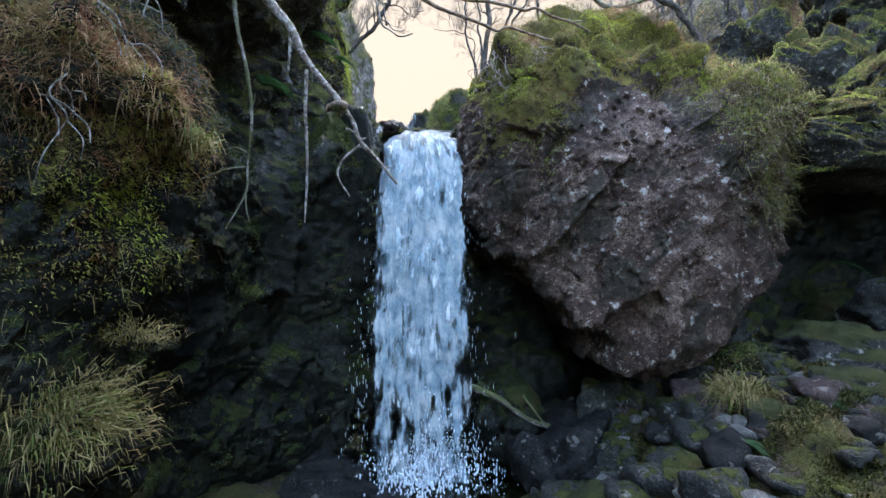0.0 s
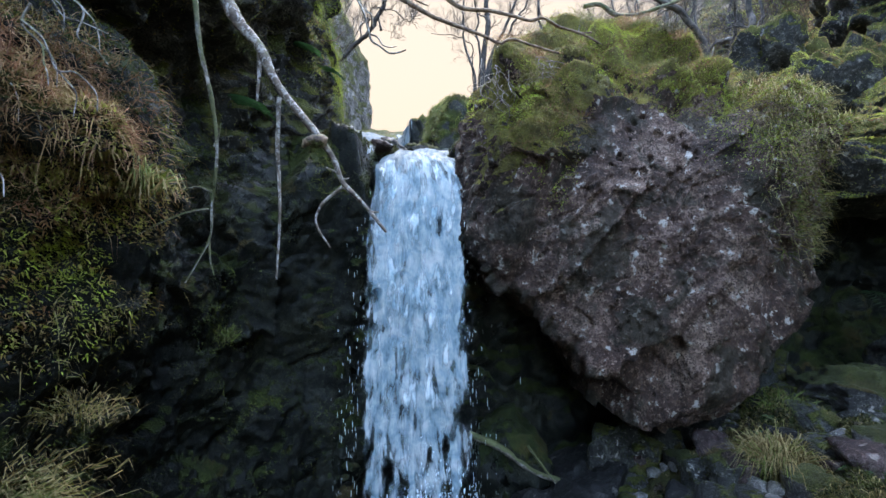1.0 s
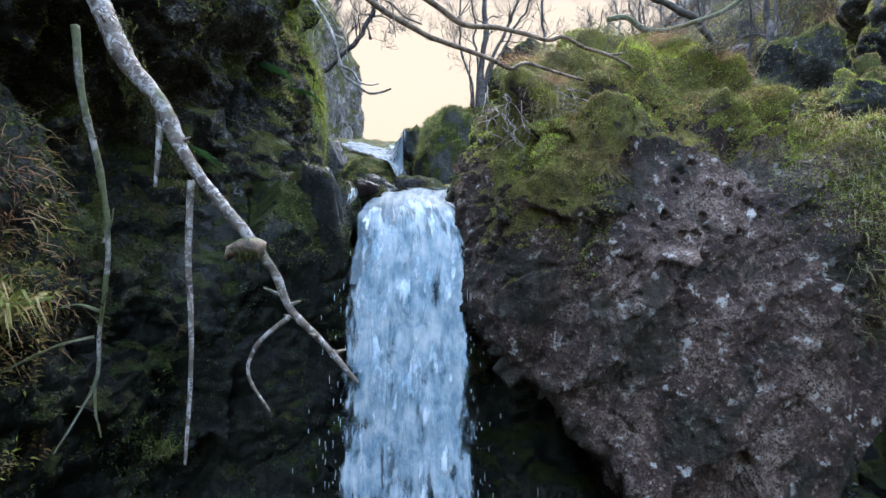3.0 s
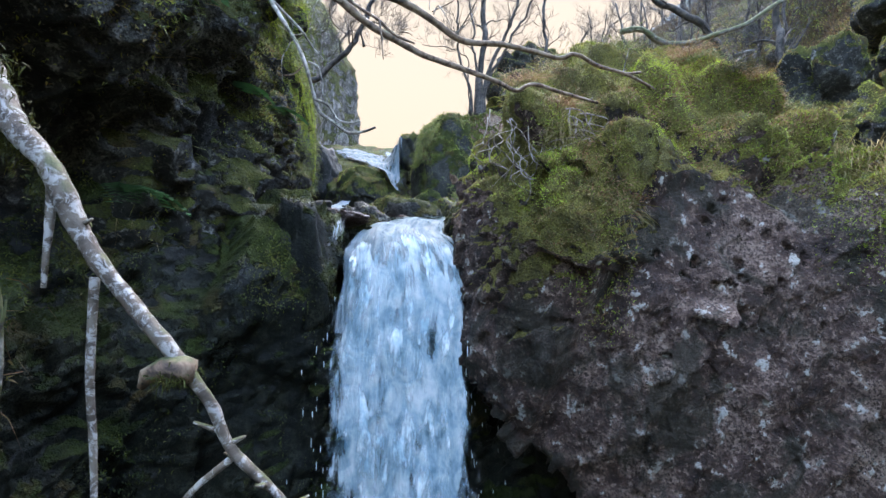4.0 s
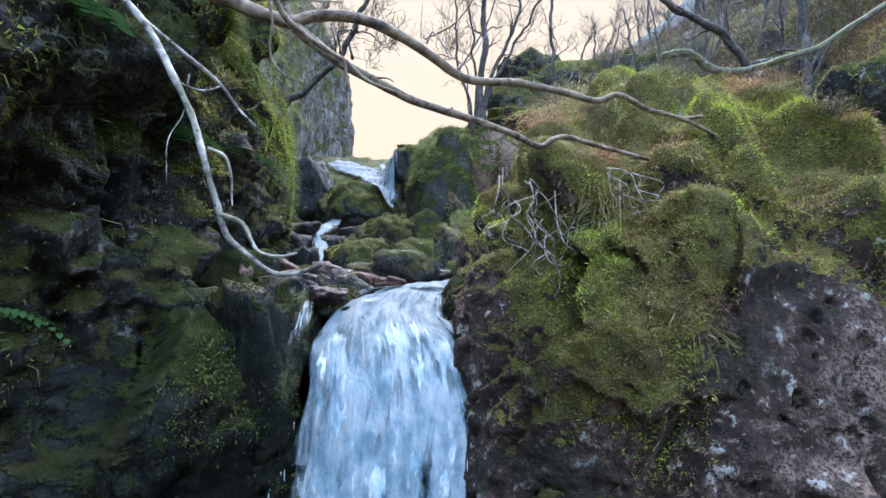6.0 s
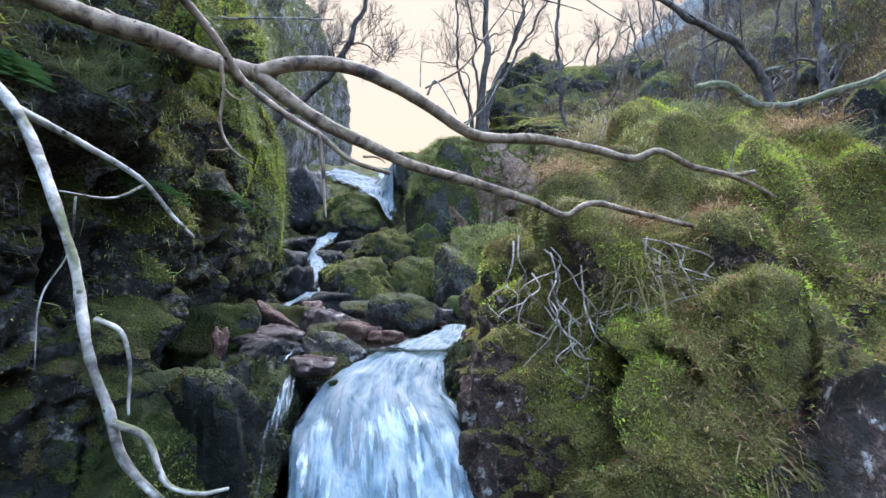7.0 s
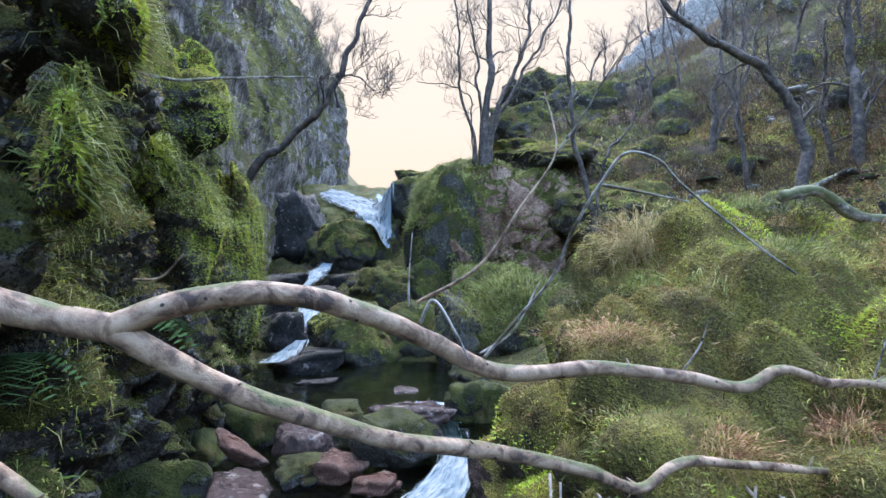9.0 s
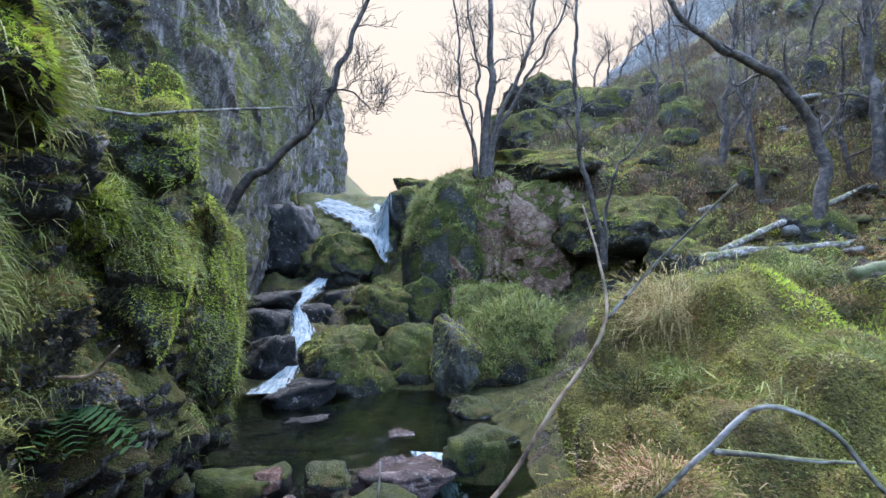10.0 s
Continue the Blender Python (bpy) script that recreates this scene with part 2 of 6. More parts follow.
# ---- materials ----
class Graph:
    """A small hand for node materials."""

    def __init__(self, name):
        self.mat = bpy.data.materials.new(name)
        self.mat.use_nodes = True
        self.tree = self.mat.node_tree
        self.bsdf = self.tree.nodes["Principled BSDF"]
        self.out = self.tree.nodes["Material Output"]
        self.co = self.add("ShaderNodeTexCoord").outputs["Object"]

    def add(self, kind):
        return self.tree.nodes.new(kind)

    def put(self, socket, value):
        if isinstance(value, bpy.types.NodeSocket):
            self.tree.links.new(value, socket)
        elif isinstance(value, tuple) and len(value) == 3 and socket.type == "RGBA":
            socket.default_value = (*value, 1)
        else:
            socket.default_value = value

    def maths(self, what, a, b=0.0, c=0.0, clamp=False):
        n = self.add("ShaderNodeMath")
        n.operation, n.use_clamp = what, clamp
        for s, v in zip(n.inputs, (a, b, c)):
            self.put(s, v)
        return n.outputs[0]

    def noise(self, scale, detail=5.0, rough=0.55, co=None, twist=0.0):
        n = self.add("ShaderNodeTexNoise")
        self.put(n.inputs["Vector"], co or self.co)
        n.inputs["Scale"].default_value, n.inputs["Detail"].default_value = scale, detail
        n.inputs["Roughness"].default_value, n.inputs["Distortion"].default_value = rough, twist
        return n.outputs["Fac"]

    def cells(self, scale, co=None, feature="F1"):
        n = self.add("ShaderNodeTexVoronoi")
        n.feature = feature
        self.put(n.inputs["Vector"], co or self.co)
        n.inputs["Scale"].default_value = scale
        return n.outputs["Distance"]

    def stretch(self, sx, sy, sz, co=None):
        n = self.add("ShaderNodeMapping")
        self.put(n.inputs["Vector"], co or self.co)
        n.inputs["Scale"].default_value = (sx, sy, sz)
        return n.outputs["Vector"]

    def band(self, value, a, b):
        n = self.add("ShaderNodeMapRange")
        n.interpolation_type = "SMOOTHSTEP"
        self.put(n.inputs["Value"], value)
        n.inputs["From Min"].default_value, n.inputs["From Max"].default_value = a, b
        return n.outputs["Result"]

    def mix(self, f, a, b):
        n = self.add("ShaderNodeMix")
        n.data_type = "RGBA"
        for s, v in ((n.inputs["Factor"], f), (n.inputs[6], a), (n.inputs[7], b)):
            self.put(s, v)
        return n.outputs[2]

    def ramp(self, f, *stops):
        n = self.add("ShaderNodeValToRGB")
        self.put(n.inputs[0], f)
        while len(n.color_ramp.elements) < len(stops):
            n.color_ramp.elements.new(0.5)
        for e, (at, c) in zip(n.color_ramp.elements, stops):
            e.position, e.color = at, (*c, 1)
        return n.outputs["Color"]

    def up(self):
        n = self.add("ShaderNodeSeparateXYZ")
        self.put(n.inputs[0], self.add("ShaderNodeNewGeometry").outputs["Normal"])
        return n.outputs["Z"]

    def bump(self, height, strength=0.5, distance=0.02, under=None):
        n = self.add("ShaderNodeBump")
        self.put(n.inputs["Height"], height)
        n.inputs["Strength"].default_value, n.inputs["Distance"].default_value = strength, distance
        if under:
            self.put(n.inputs["Normal"], under)
        return n.outputs["Normal"]

    def set(self, **values):
        for key, v in values.items():
            self.put(self.bsdf.inputs[key.replace("_", " ")], v)
        return self.mat


def rock_material(name, dark, mid, light, rough=(0.35, 0.75), moss=None, streak=0.0, pale=0.0, fine=1.0, soil=None, above=None, stain=None, relief=0.035, shine=0.28):
    """Rock with grain, cracks, stains and lichen. moss: (how much, how much it favours level faces, deep colour, bright colour)."""
    g = Graph(name)
    big, small = g.noise(1.3, 6, 0.6, twist=0.6), g.noise(9 * fine, 7, 0.68)
    grain = g.noise(55 * fine, 4, 0.7)
    colour = g.ramp(g.maths("ADD", g.maths("MULTIPLY", big, 0.55), g.maths("MULTIPLY", small, 0.5)), (0.43, dark), (0.53, mid), (0.64, light))
    colour = g.mix(g.band(grain, 0.48, 0.56), colour, tuple(c * 0.5 for c in mid))
    colour = g.mix(g.maths("MULTIPLY", g.band(g.noise(23 * fine, 6, 0.75), 0.56, 0.61), 0.75), colour, light)
    crack = g.band(g.cells(2.6 * fine, g.stretch(1, 1, 1.7), "DISTANCE_TO_EDGE"), 0.0, 0.05)
    if streak:
        run = g.noise(3.0, 5, 0.6, g.stretch(3.2, 3.2, 0.22))
        colour = g.mix(g.maths("MULTIPLY", g.band(run, 0.5, 0.72), streak), colour, light)
    if pale:
        spot = g.band(g.noise(9, 5, 0.65), 0.6, 0.65)
        colour = g.mix(g.maths("MULTIPLY", spot, pale), colour, (0.45, 0.41, 0.36))
    if stain:
        colour = g.mix(g.maths("MULTIPLY", g.band(g.noise(1.6, 6, 0.68, twist=0.8), 0.5, 0.58), 0.7), colour, stain)
    height = g.maths("ADD", g.maths("MULTIPLY", small, 0.8), g.maths("ADD", g.maths("MULTIPLY", grain, 0.18), g.maths("MULTIPLY", crack, 0.03)))
    roughness = g.band(g.noise(2.2, 4), 0.3, 0.7)
    roughness = g.maths("MULTIPLY_ADD", roughness, rough[1] - rough[0], rough[0])
    if moss:
        much, level, deep, bright = moss
        where = g.maths("ADD", g.maths("MULTIPLY", g.up(), level), g.maths("ADD", g.maths("MULTIPLY", g.noise(1.7, 5, 0.62), 1.5), g.maths("MULTIPLY", g.noise(12, 4, 0.6), 0.5)))
        if above:
            sep = g.add("ShaderNodeSeparateXYZ")
            g.put(sep.inputs[0], g.co)
            side = g.maths("MINIMUM", g.maths("MAXIMUM", g.maths("SUBTRACT", 1.7, sep.outputs["X"]), 0.0), 1.1)
            where = g.maths("ADD", where, g.maths("MULTIPLY_ADD", g.band(sep.outputs["X"], 0.2, 0.65), 0.8, -0.8))
            where = g.maths("ADD", where, g.maths("MULTIPLY_ADD", g.band(g.maths("MULTIPLY_ADD", side, 1.0, sep.outputs["Z"]), *above), 1.3, -0.75))
        mask = g.band(where, 1.34 - much, 1.46 - much)
        tone = g.ramp(g.noise(5.0, 6, 0.7), (0.3, deep), (0.72, bright))
        tone = g.mix(g.band(g.noise(2.4, 4, 0.6), 0.52, 0.72), tone, soil or (0.10, 0.065, 0.025))
        tone = g.mix(g.band(g.noise(90, 3, 0.7), 0.4, 0.75), tone, tuple(c * 0.45 for c in deep))
        colour = g.mix(mask, colour, tone)
        roughness = g.maths("MULTIPLY_ADD", mask, 0.35, roughness, clamp=True)
        height = g.maths("ADD", height, g.maths("MULTIPLY", mask, g.maths("MULTIPLY_ADD", g.noise(70, 3, 0.7), 0.9, 0.5)))
    return g.set(Base_Color=colour, Roughness=roughness, Specular_IOR_Level=shine, Normal=g.bump(height, 0.95, relief))


DEEP = (0.024, 0.026, 0.007)
# dark wet rock, its colour pushed near-black to carry the recesses' shade
shaded_wet_rock = rock_material("wet_rock_in_shade", (0.0015, 0.002, 0.0015), (0.004, 0.005, 0.0036), (0.032, 0.033, 0.022), (0.18, 0.85), (0.24, 0.4, (0.008, 0.014, 0.004), (0.06, 0.075, 0.014)), streak=0.3, relief=0.035, shine=0.22)
mossy_cliff = rock_material("mossy_cliff", (0.006, 0.006, 0.005), (0.024, 0.021, 0.017), (0.13, 0.12, 0.105), (0.5, 0.9), (0.32, 0.6, DEEP, (0.13, 0.135, 0.025)), pale=0.35, relief=0.05, shine=0.3)
far_cliff = rock_material("grey_cliff", (0.03, 0.026, 0.022), (0.10, 0.084, 0.070), (0.36, 0.31, 0.28), (0.6, 0.9), (0.36, 0.6, DEEP, (0.13, 0.12, 0.04)), streak=0.8)
boulder_rock = rock_material("purple_brown_rock", (0.009, 0.005, 0.0035), (0.080, 0.043, 0.031), (0.28, 0.19, 0.145), (0.45, 0.85), (0.1, 1.0, (0.08, 0.062, 0.02), (0.30, 0.26, 0.05)), soil=(0.045, 0.03, 0.016), pale=0.85, above=(4.0, 5.0), stain=(0.022, 0.02, 0.011), relief=0.09, fine=1.0)
pale_stone = rock_material("pale_loose_stone", (0.04, 0.038, 0.034), (0.14, 0.13, 0.115), (0.34, 0.32, 0.29), (0.3, 0.7), fine=2.5)
bank_rock = rock_material("mossy_bank_rock", (0.008, 0.008, 0.007), (0.035, 0.034, 0.03), (0.17, 0.165, 0.15), (0.35, 0.8), (0.16, 0.3, (0.03, 0.034, 0.008), (0.16, 0.17, 0.03)), pale=0.6, fine=1.8, relief=0.07)
crag_rock = rock_material("red_brown_crag", (0.035, 0.019, 0.012), (0.21, 0.12, 0.082), (0.45, 0.32, 0.25), (0.5, 0.9), (0.16, 1.1, (0.03, 0.034, 0.008), (0.14, 0.14, 0.02)), relief=0.07)
mossy_rock = rock_material("mossy_stream_rock", (0.007, 0.008, 0.006), (0.022, 0.021, 0.017), (0.10, 0.092, 0.08), (0.35, 0.85), (0.36, 0.8, (0.014, 0.02, 0.005), (0.09, 0.10, 0.016)))
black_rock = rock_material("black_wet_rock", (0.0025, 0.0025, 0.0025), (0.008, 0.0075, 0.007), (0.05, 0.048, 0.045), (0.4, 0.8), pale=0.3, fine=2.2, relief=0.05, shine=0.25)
pink_rock = rock_material("wet_pinkish_rock", (0.018, 0.011, 0.010), (0.06, 0.036, 0.032), (0.19, 0.135, 0.12), (0.12, 0.45), pale=0.4, fine=2.2, relief=0.05)
red_rock = rock_material("red_brown_stone", (0.04, 0.018, 0.012), (0.11, 0.052, 0.036), (0.24, 0.14, 0.105), (0.2, 0.6), pale=0.3, fine=2.2, relief=0.05)
grey_slab = rock_material("grey_slab_rock", (0.010, 0.009, 0.008), (0.035, 0.032, 0.028), (0.17, 0.16, 0.145), (0.25, 0.7), (0.1, 0.8, DEEP, (0.09, 0.1, 0.02)), pale=0.7, fine=2.0, relief=0.06)
ridge_rock = rock_material("hazy_grey_ridge", (0.045, 0.045, 0.045), (0.08, 0.08, 0.08), (0.15, 0.15, 0.15), (0.7, 0.95), fine=0.05)
heath = rock_material("heath_and_soil", (0.012, 0.008, 0.005), (0.045, 0.032, 0.02), (0.13, 0.10, 0.065), (0.7, 0.95), (0.24, 0.3, (0.03, 0.033, 0.01), (0.15, 0.14, 0.035)), fine=1.6, relief=0.08)


def leaf_material(name, *colours, through=0.3, rough=0.6, patch=None, rust=None):
    g = Graph(name)
    r = g.add("ShaderNodeNewGeometry").outputs["Random Per Island"]
    n = len(colours)
    r = g.maths("ADD", g.maths("MULTIPLY", r, 0.38), g.maths("MULTIPLY", g.band(g.noise(2.6, 5, 0.68), 0.36, 0.64), 0.62))
    c = g.ramp(r, *[((i + 0.5) / n, col) for i, col in enumerate(colours)])
    c = g.mix(g.maths("MULTIPLY", g.band(g.noise(1.3, 5, 0.66), 0.5, 0.62), 0.75), c, patch or colours[0])
    if rust:
        c = g.mix(g.maths("MULTIPLY", g.band(g.noise(3.1, 5, 0.7, twist=0.6), 0.53, 0.60), 0.85), c, rust)
        c = g.mix(g.maths("MULTIPLY", g.band(g.noise(5.2, 4, 0.7, twist=0.8), 0.56, 0.63), 0.7), c, tuple(0.5 * x for x in colours[0]))
    g.set(Base_Color=c, Roughness=rough, Specular_IOR_Level=0.15)
    t = g.add("ShaderNodeBsdfTranslucent")
    g.put(t.inputs["Color"], c)
    m = g.add("ShaderNodeMixShader")
    m.inputs[0].default_value = through
    g.tree.links.new(g.bsdf.outputs[0], m.inputs[1])
    g.tree.links.new(t.outputs[0], m.inputs[2])
    g.tree.links.new(m.outputs[0], g.out.inputs["Surface"])
    return g.mat


moss_leaf = leaf_material("moss_leaf", (0.075, 0.065, 0.028), (0.240, 0.165, 0.075), (0.290, 0.290, 0.062), (0.400, 0.430, 0.075), (0.460, 0.560, 0.075), patch=(0.220, 0.130, 0.069), rust=(0.235, 0.105, 0.05))
bright_moss = leaf_material("bright_moss_leaf", (0.190, 0.230, 0.036), (0.330, 0.400, 0.052), (0.430, 0.540, 0.062), (0.400, 0.400, 0.064), patch=(0.280, 0.260, 0.076))
green_grass = leaf_material("green_grass", (0.056, 0.068, 0.019), (0.104, 0.128, 0.031), (0.168, 0.200, 0.043), (0.272, 0.240, 0.112), (0.136, 0.216, 0.043))
straw_grass = leaf_material("straw_grass", (0.120, 0.080, 0.031), (0.240, 0.176, 0.070), (0.336, 0.264, 0.125), (0.128, 0.144, 0.027), (0.208, 0.152, 0.055))
brown_grass = leaf_material("brown_grass", (0.13, 0.065, 0.034), (0.30, 0.15, 0.08), (0.42, 0.27, 0.14), (0.26, 0.22, 0.07), (0.24, 0.11, 0.055))
dark_fern = leaf_material("fern_leaf", (0.02, 0.05, 0.016), (0.035, 0.085, 0.025), (0.05, 0.10, 0.04), (0.03, 0.07, 0.03))
# darker moss; on the low rocks its colour stands in for shade
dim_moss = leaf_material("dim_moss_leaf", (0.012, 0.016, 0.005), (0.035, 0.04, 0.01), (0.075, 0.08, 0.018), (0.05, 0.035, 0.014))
heather_leaf = leaf_material("heather_twig", (0.055, 0.036, 0.024), (0.095, 0.063, 0.043), (0.14, 0.10, 0.065), (0.08, 0.075, 0.028))


def bark_material(name, dark, mid, light, moss=0.0, scale=1.0, lichen=0.0):
    g = Graph(name)
    a, b = g.noise(14 * scale, 5, 0.65, twist=0.5), g.noise(60 * scale, 4, 0.7)
    c = g.ramp(a, (0.38, dark), (0.47, mid), (0.6, light))
    c = g.mix(g.band(g.cells(26 * scale), 0.16, 0.10), c, tuple(x * 0.35 for x in dark))
    if lichen:
        c = g.mix(g.maths("MULTIPLY", g.band(g.noise(26 * scale, 6, 0.75, twist=0.7), 0.49, 0.58), lichen), c, (0.42, 0.38, 0.35))
    if moss:
        m = g.band(g.maths("ADD", g.maths("MULTIPLY", g.up(), 0.3), g.noise(6 * scale, 4)), 0.72 - moss, 0.85 - moss)
        c = g.mix(m, c, g.ramp(b, (0.3, (0.03, 0.036, 0.01)), (0.7, (0.10, 0.10, 0.03))))
    return g.set(Base_Color=c, Roughness=0.75, Normal=g.bump(g.maths("ADD", a, g.maths("MULTIPLY", b, 0.5)), 0.6, 0.008))


pale_bark = bark_material("pale_pinkish_bark", (0.04, 0.022, 0.014), (0.16, 0.097, 0.06), (0.30, 0.21, 0.14), moss=0.025)
white_bark = bark_material("whitish_bark", (0.05, 0.042, 0.034), (0.19, 0.16, 0.13), (0.42, 0.38, 0.33), moss=0.05)
grey_bark = bark_material("grey_lichened_bark", (0.035, 0.028, 0.022), (0.11, 0.09, 0.075), (0.32, 0.29, 0.26), moss=0.12)
lichen_bark = bark_material("brown_lichened_bark", (0.045, 0.03, 0.02), (0.10, 0.07, 0.05), (0.15, 0.115, 0.085), moss=0.06, lichen=0.8)
mossy_bark = bark_material("mossy_bark", (0.03, 0.024, 0.018), (0.09, 0.075, 0.055), (0.2, 0.175, 0.145), moss=0.34, lichen=0.5)
dark_bark = bark_material("dark_tree_bark", (0.007, 0.0045, 0.003), (0.020, 0.013, 0.009), (0.07, 0.05, 0.037), scale=0.6)
root_bark = bark_material("pale_brown_root", (0.06, 0.042, 0.03), (0.19, 0.14, 0.10), (0.4, 0.32, 0.26))
twig_bark = bark_material("dark_twig", (0.018, 0.012, 0.01), (0.04, 0.028, 0.024), (0.08, 0.06, 0.052), scale=0.6)


def falling_water(name, cover, fine, fade, bright=1.0, shift=0.0, start=None, thin=0.0):
    """White water: clots and strands running along the flow, thin places and gaps between them."""
    g = Graph(name)
    plain = g.add("ShaderNodeTexCoord").outputs["UV"]
    moved = g.add("ShaderNodeVectorMath")
    g.put(moved.inputs[0], plain)
    moved.inputs[1].default_value = (0.0, shift, 0.0)
    uv = moved.outputs[0]
    long = g.noise(fine, 5, 0.6, g.stretch(3.6, 0.62, 1, uv), 0.3)
    clot = g.noise(fine, 5, 0.6, g.stretch(2.4, 1.3, 1, uv), 0.6)
    gap = g.noise(fine, 4, 0.55, g.stretch(3.4, 0.5, 1, uv), 0.3)
    sep = g.add("ShaderNodeSeparateXYZ")
    g.put(sep.inputs[0], plain)
    edge = g.maths("ABSOLUTE", g.maths("SUBTRACT", sep.outputs["X"], 0.5))
    body = g.maths("ADD", g.maths("MULTIPLY", gap, 0.55), g.maths("MULTIPLY", long, 0.45))
    body = g.maths("SUBTRACT", body, g.maths("MULTIPLY", g.band(edge, fade, 0.5), 0.32))
    if start:
        body = g.maths("SUBTRACT", body, g.maths("MULTIPLY_ADD", g.band(sep.outputs["Y"], *start), -0.4, 0.4))
    if thin:
        body = g.maths("SUBTRACT", body, g.maths("MULTIPLY", g.band(sep.outputs["Y"], 3.0, 6.4), thin))
    solid = g.band(body, 0.5 - cover - 0.06, 0.5 - cover + 0.08)
    froth = g.noise(fine * 6, 4, 0.7, g.stretch(2.4, 0.7, 1, uv))
    tone = g.maths("ADD", g.maths("MULTIPLY", froth, 0.14), g.maths("ADD", g.maths("MULTIPLY", clot, 0.46), g.maths("MULTIPLY", long, 0.4)))
    colour = g.ramp(tone, (0.37, (0.13 * bright, 0.25 * bright, 0.33 * bright)), (0.48, (0.46 * bright, 0.61 * bright, 0.68 * bright)), (0.6, (0.95 * bright, 0.98 * bright, 0.98 * bright)))
    g.set(Base_Color=colour, Roughness=0.7, Specular_IOR_Level=0.1, Normal=g.bump(tone, 0.5, 0.05))
    clear = g.add("ShaderNodeBsdfTransparent")
    m = g.add("ShaderNodeMixShader")
    g.put(m.inputs[0], solid)
    g.tree.links.new(clear.outputs[0], m.inputs[1])
    g.tree.links.new(g.bsdf.outputs[0], m.inputs[2])
    g.tree.links.new(m.outputs[0], g.out.inputs["Surface"])
    return g.mat


fall_inner = falling_water("falling_water_body", 0.12, 4.2, 0.25, 0.52, 61.0, (1.3, 2.7), 0.11)
fall_outer = falling_water("falling_water_strands", -0.04, 5.4, 0.18, 0.72, 62.0, (1.4, 2.4), 0.05)
fall_under = falling_water("falling_water_hind_strands", -0.04, 5.4, 0.18, 0.72, 91.0, (1.4, 2.4), 0.05)
fall_small = falling_water("small_cascade_water", 0.15, 5.0, 0.08, 0.3)
fall_glide = falling_water("gliding_water", 0.16, 5.0, 0.30, 0.24)
fall_veil = falling_water("veil_of_water", -0.08, 4.0, 0.2, 0.4)
fall_thin = falling_water("thin_sheet_of_water", 0.13, 5.5, 0.12, 0.22)


def still_water():
    g = Graph("stream_water")
    wave = g.maths("ADD", g.noise(5, 3, 0.5, g.stretch(1, 1.6, 1)), g.maths("MULTIPLY", g.noise(22, 2, 0.5), 0.25))
    return g.set(Base_Color=(0.2, 0.27, 0.24), Roughness=0.03, IOR=1.33, Transmission_Weight=1.0, Normal=g.bump(wave, 0.35, 0.02))


pool_water = still_water()
g = Graph("white_foam")
foam = g.set(Base_Color=g.mix(g.noise(20, 4), (0.55, 0.66, 0.72), (0.9, 0.93, 0.95)), Roughness=0.4, Normal=g.bump(g.noise(40, 4), 0.5, 0.01))

# ---- the ground: one sheet, lower gorge floor, the fall's step, the valley above ----
POOL = 4.45
BED = ((6.2, -0.3, 4.2), (7.0, -0.4, 4.3), (9.0, -0.7, 4.12), (11.5, -1.0, 4.15), (13.0, -1.5, 4.5), (16.0, -1.9, 5.6),
       (19.0, -2.1, 7.2), (22.0, -2.2, 8.5), (30.0, -3.0, 10.0), (60.0, -6.0, 15.5), (104.0, -12.0, 24.0), (400.0, -40.0, 26.0))
# right bank: y, then x and height at five places from the water's edge up the slope
BANK = ((6.2, 0.2, 4.2, 0.9, 4.4, 4.3, 4.2, 6.5, 5.1, 14.0, 11.0),
        (8.0, 0.6, 4.3, 1.1, 4.6, 2.5, 6.0, 7.0, 5.8, 14.0, 11.5),
        (10.0, 0.8, 4.3, 1.7, 4.9, 3.0, 5.8, 7.0, 6.2, 14.0, 12.0),
        (12.0, 0.3, 4.4, 1.2, 4.6, 2.8, 5.6, 7.0, 6.6, 14.0, 12.5),
        (14.5, 0.0, 5.0, 1.0, 5.2, 3.0, 5.5, 8.0, 7.9, 14.0, 13.5),
        (15.5, -0.1, 5.5, 0.9, 5.7, 3.0, 6.0, 8.0, 8.9, 14.5, 14.8),
        (16.3, -0.2, 6.4, 0.9, 8.6, 3.0, 8.7, 8.0, 9.5, 15.0, 15.8),
        (21.0, -0.8, 8.4, 1.4, 10.0, 4.3, 12.2, 9.0, 13.6, 17.0, 20.5),
        (30.0, -1.5, 10.0, 3.0, 12.0, 8.0, 15.2, 14.0, 19.0, 26.0, 29.0))


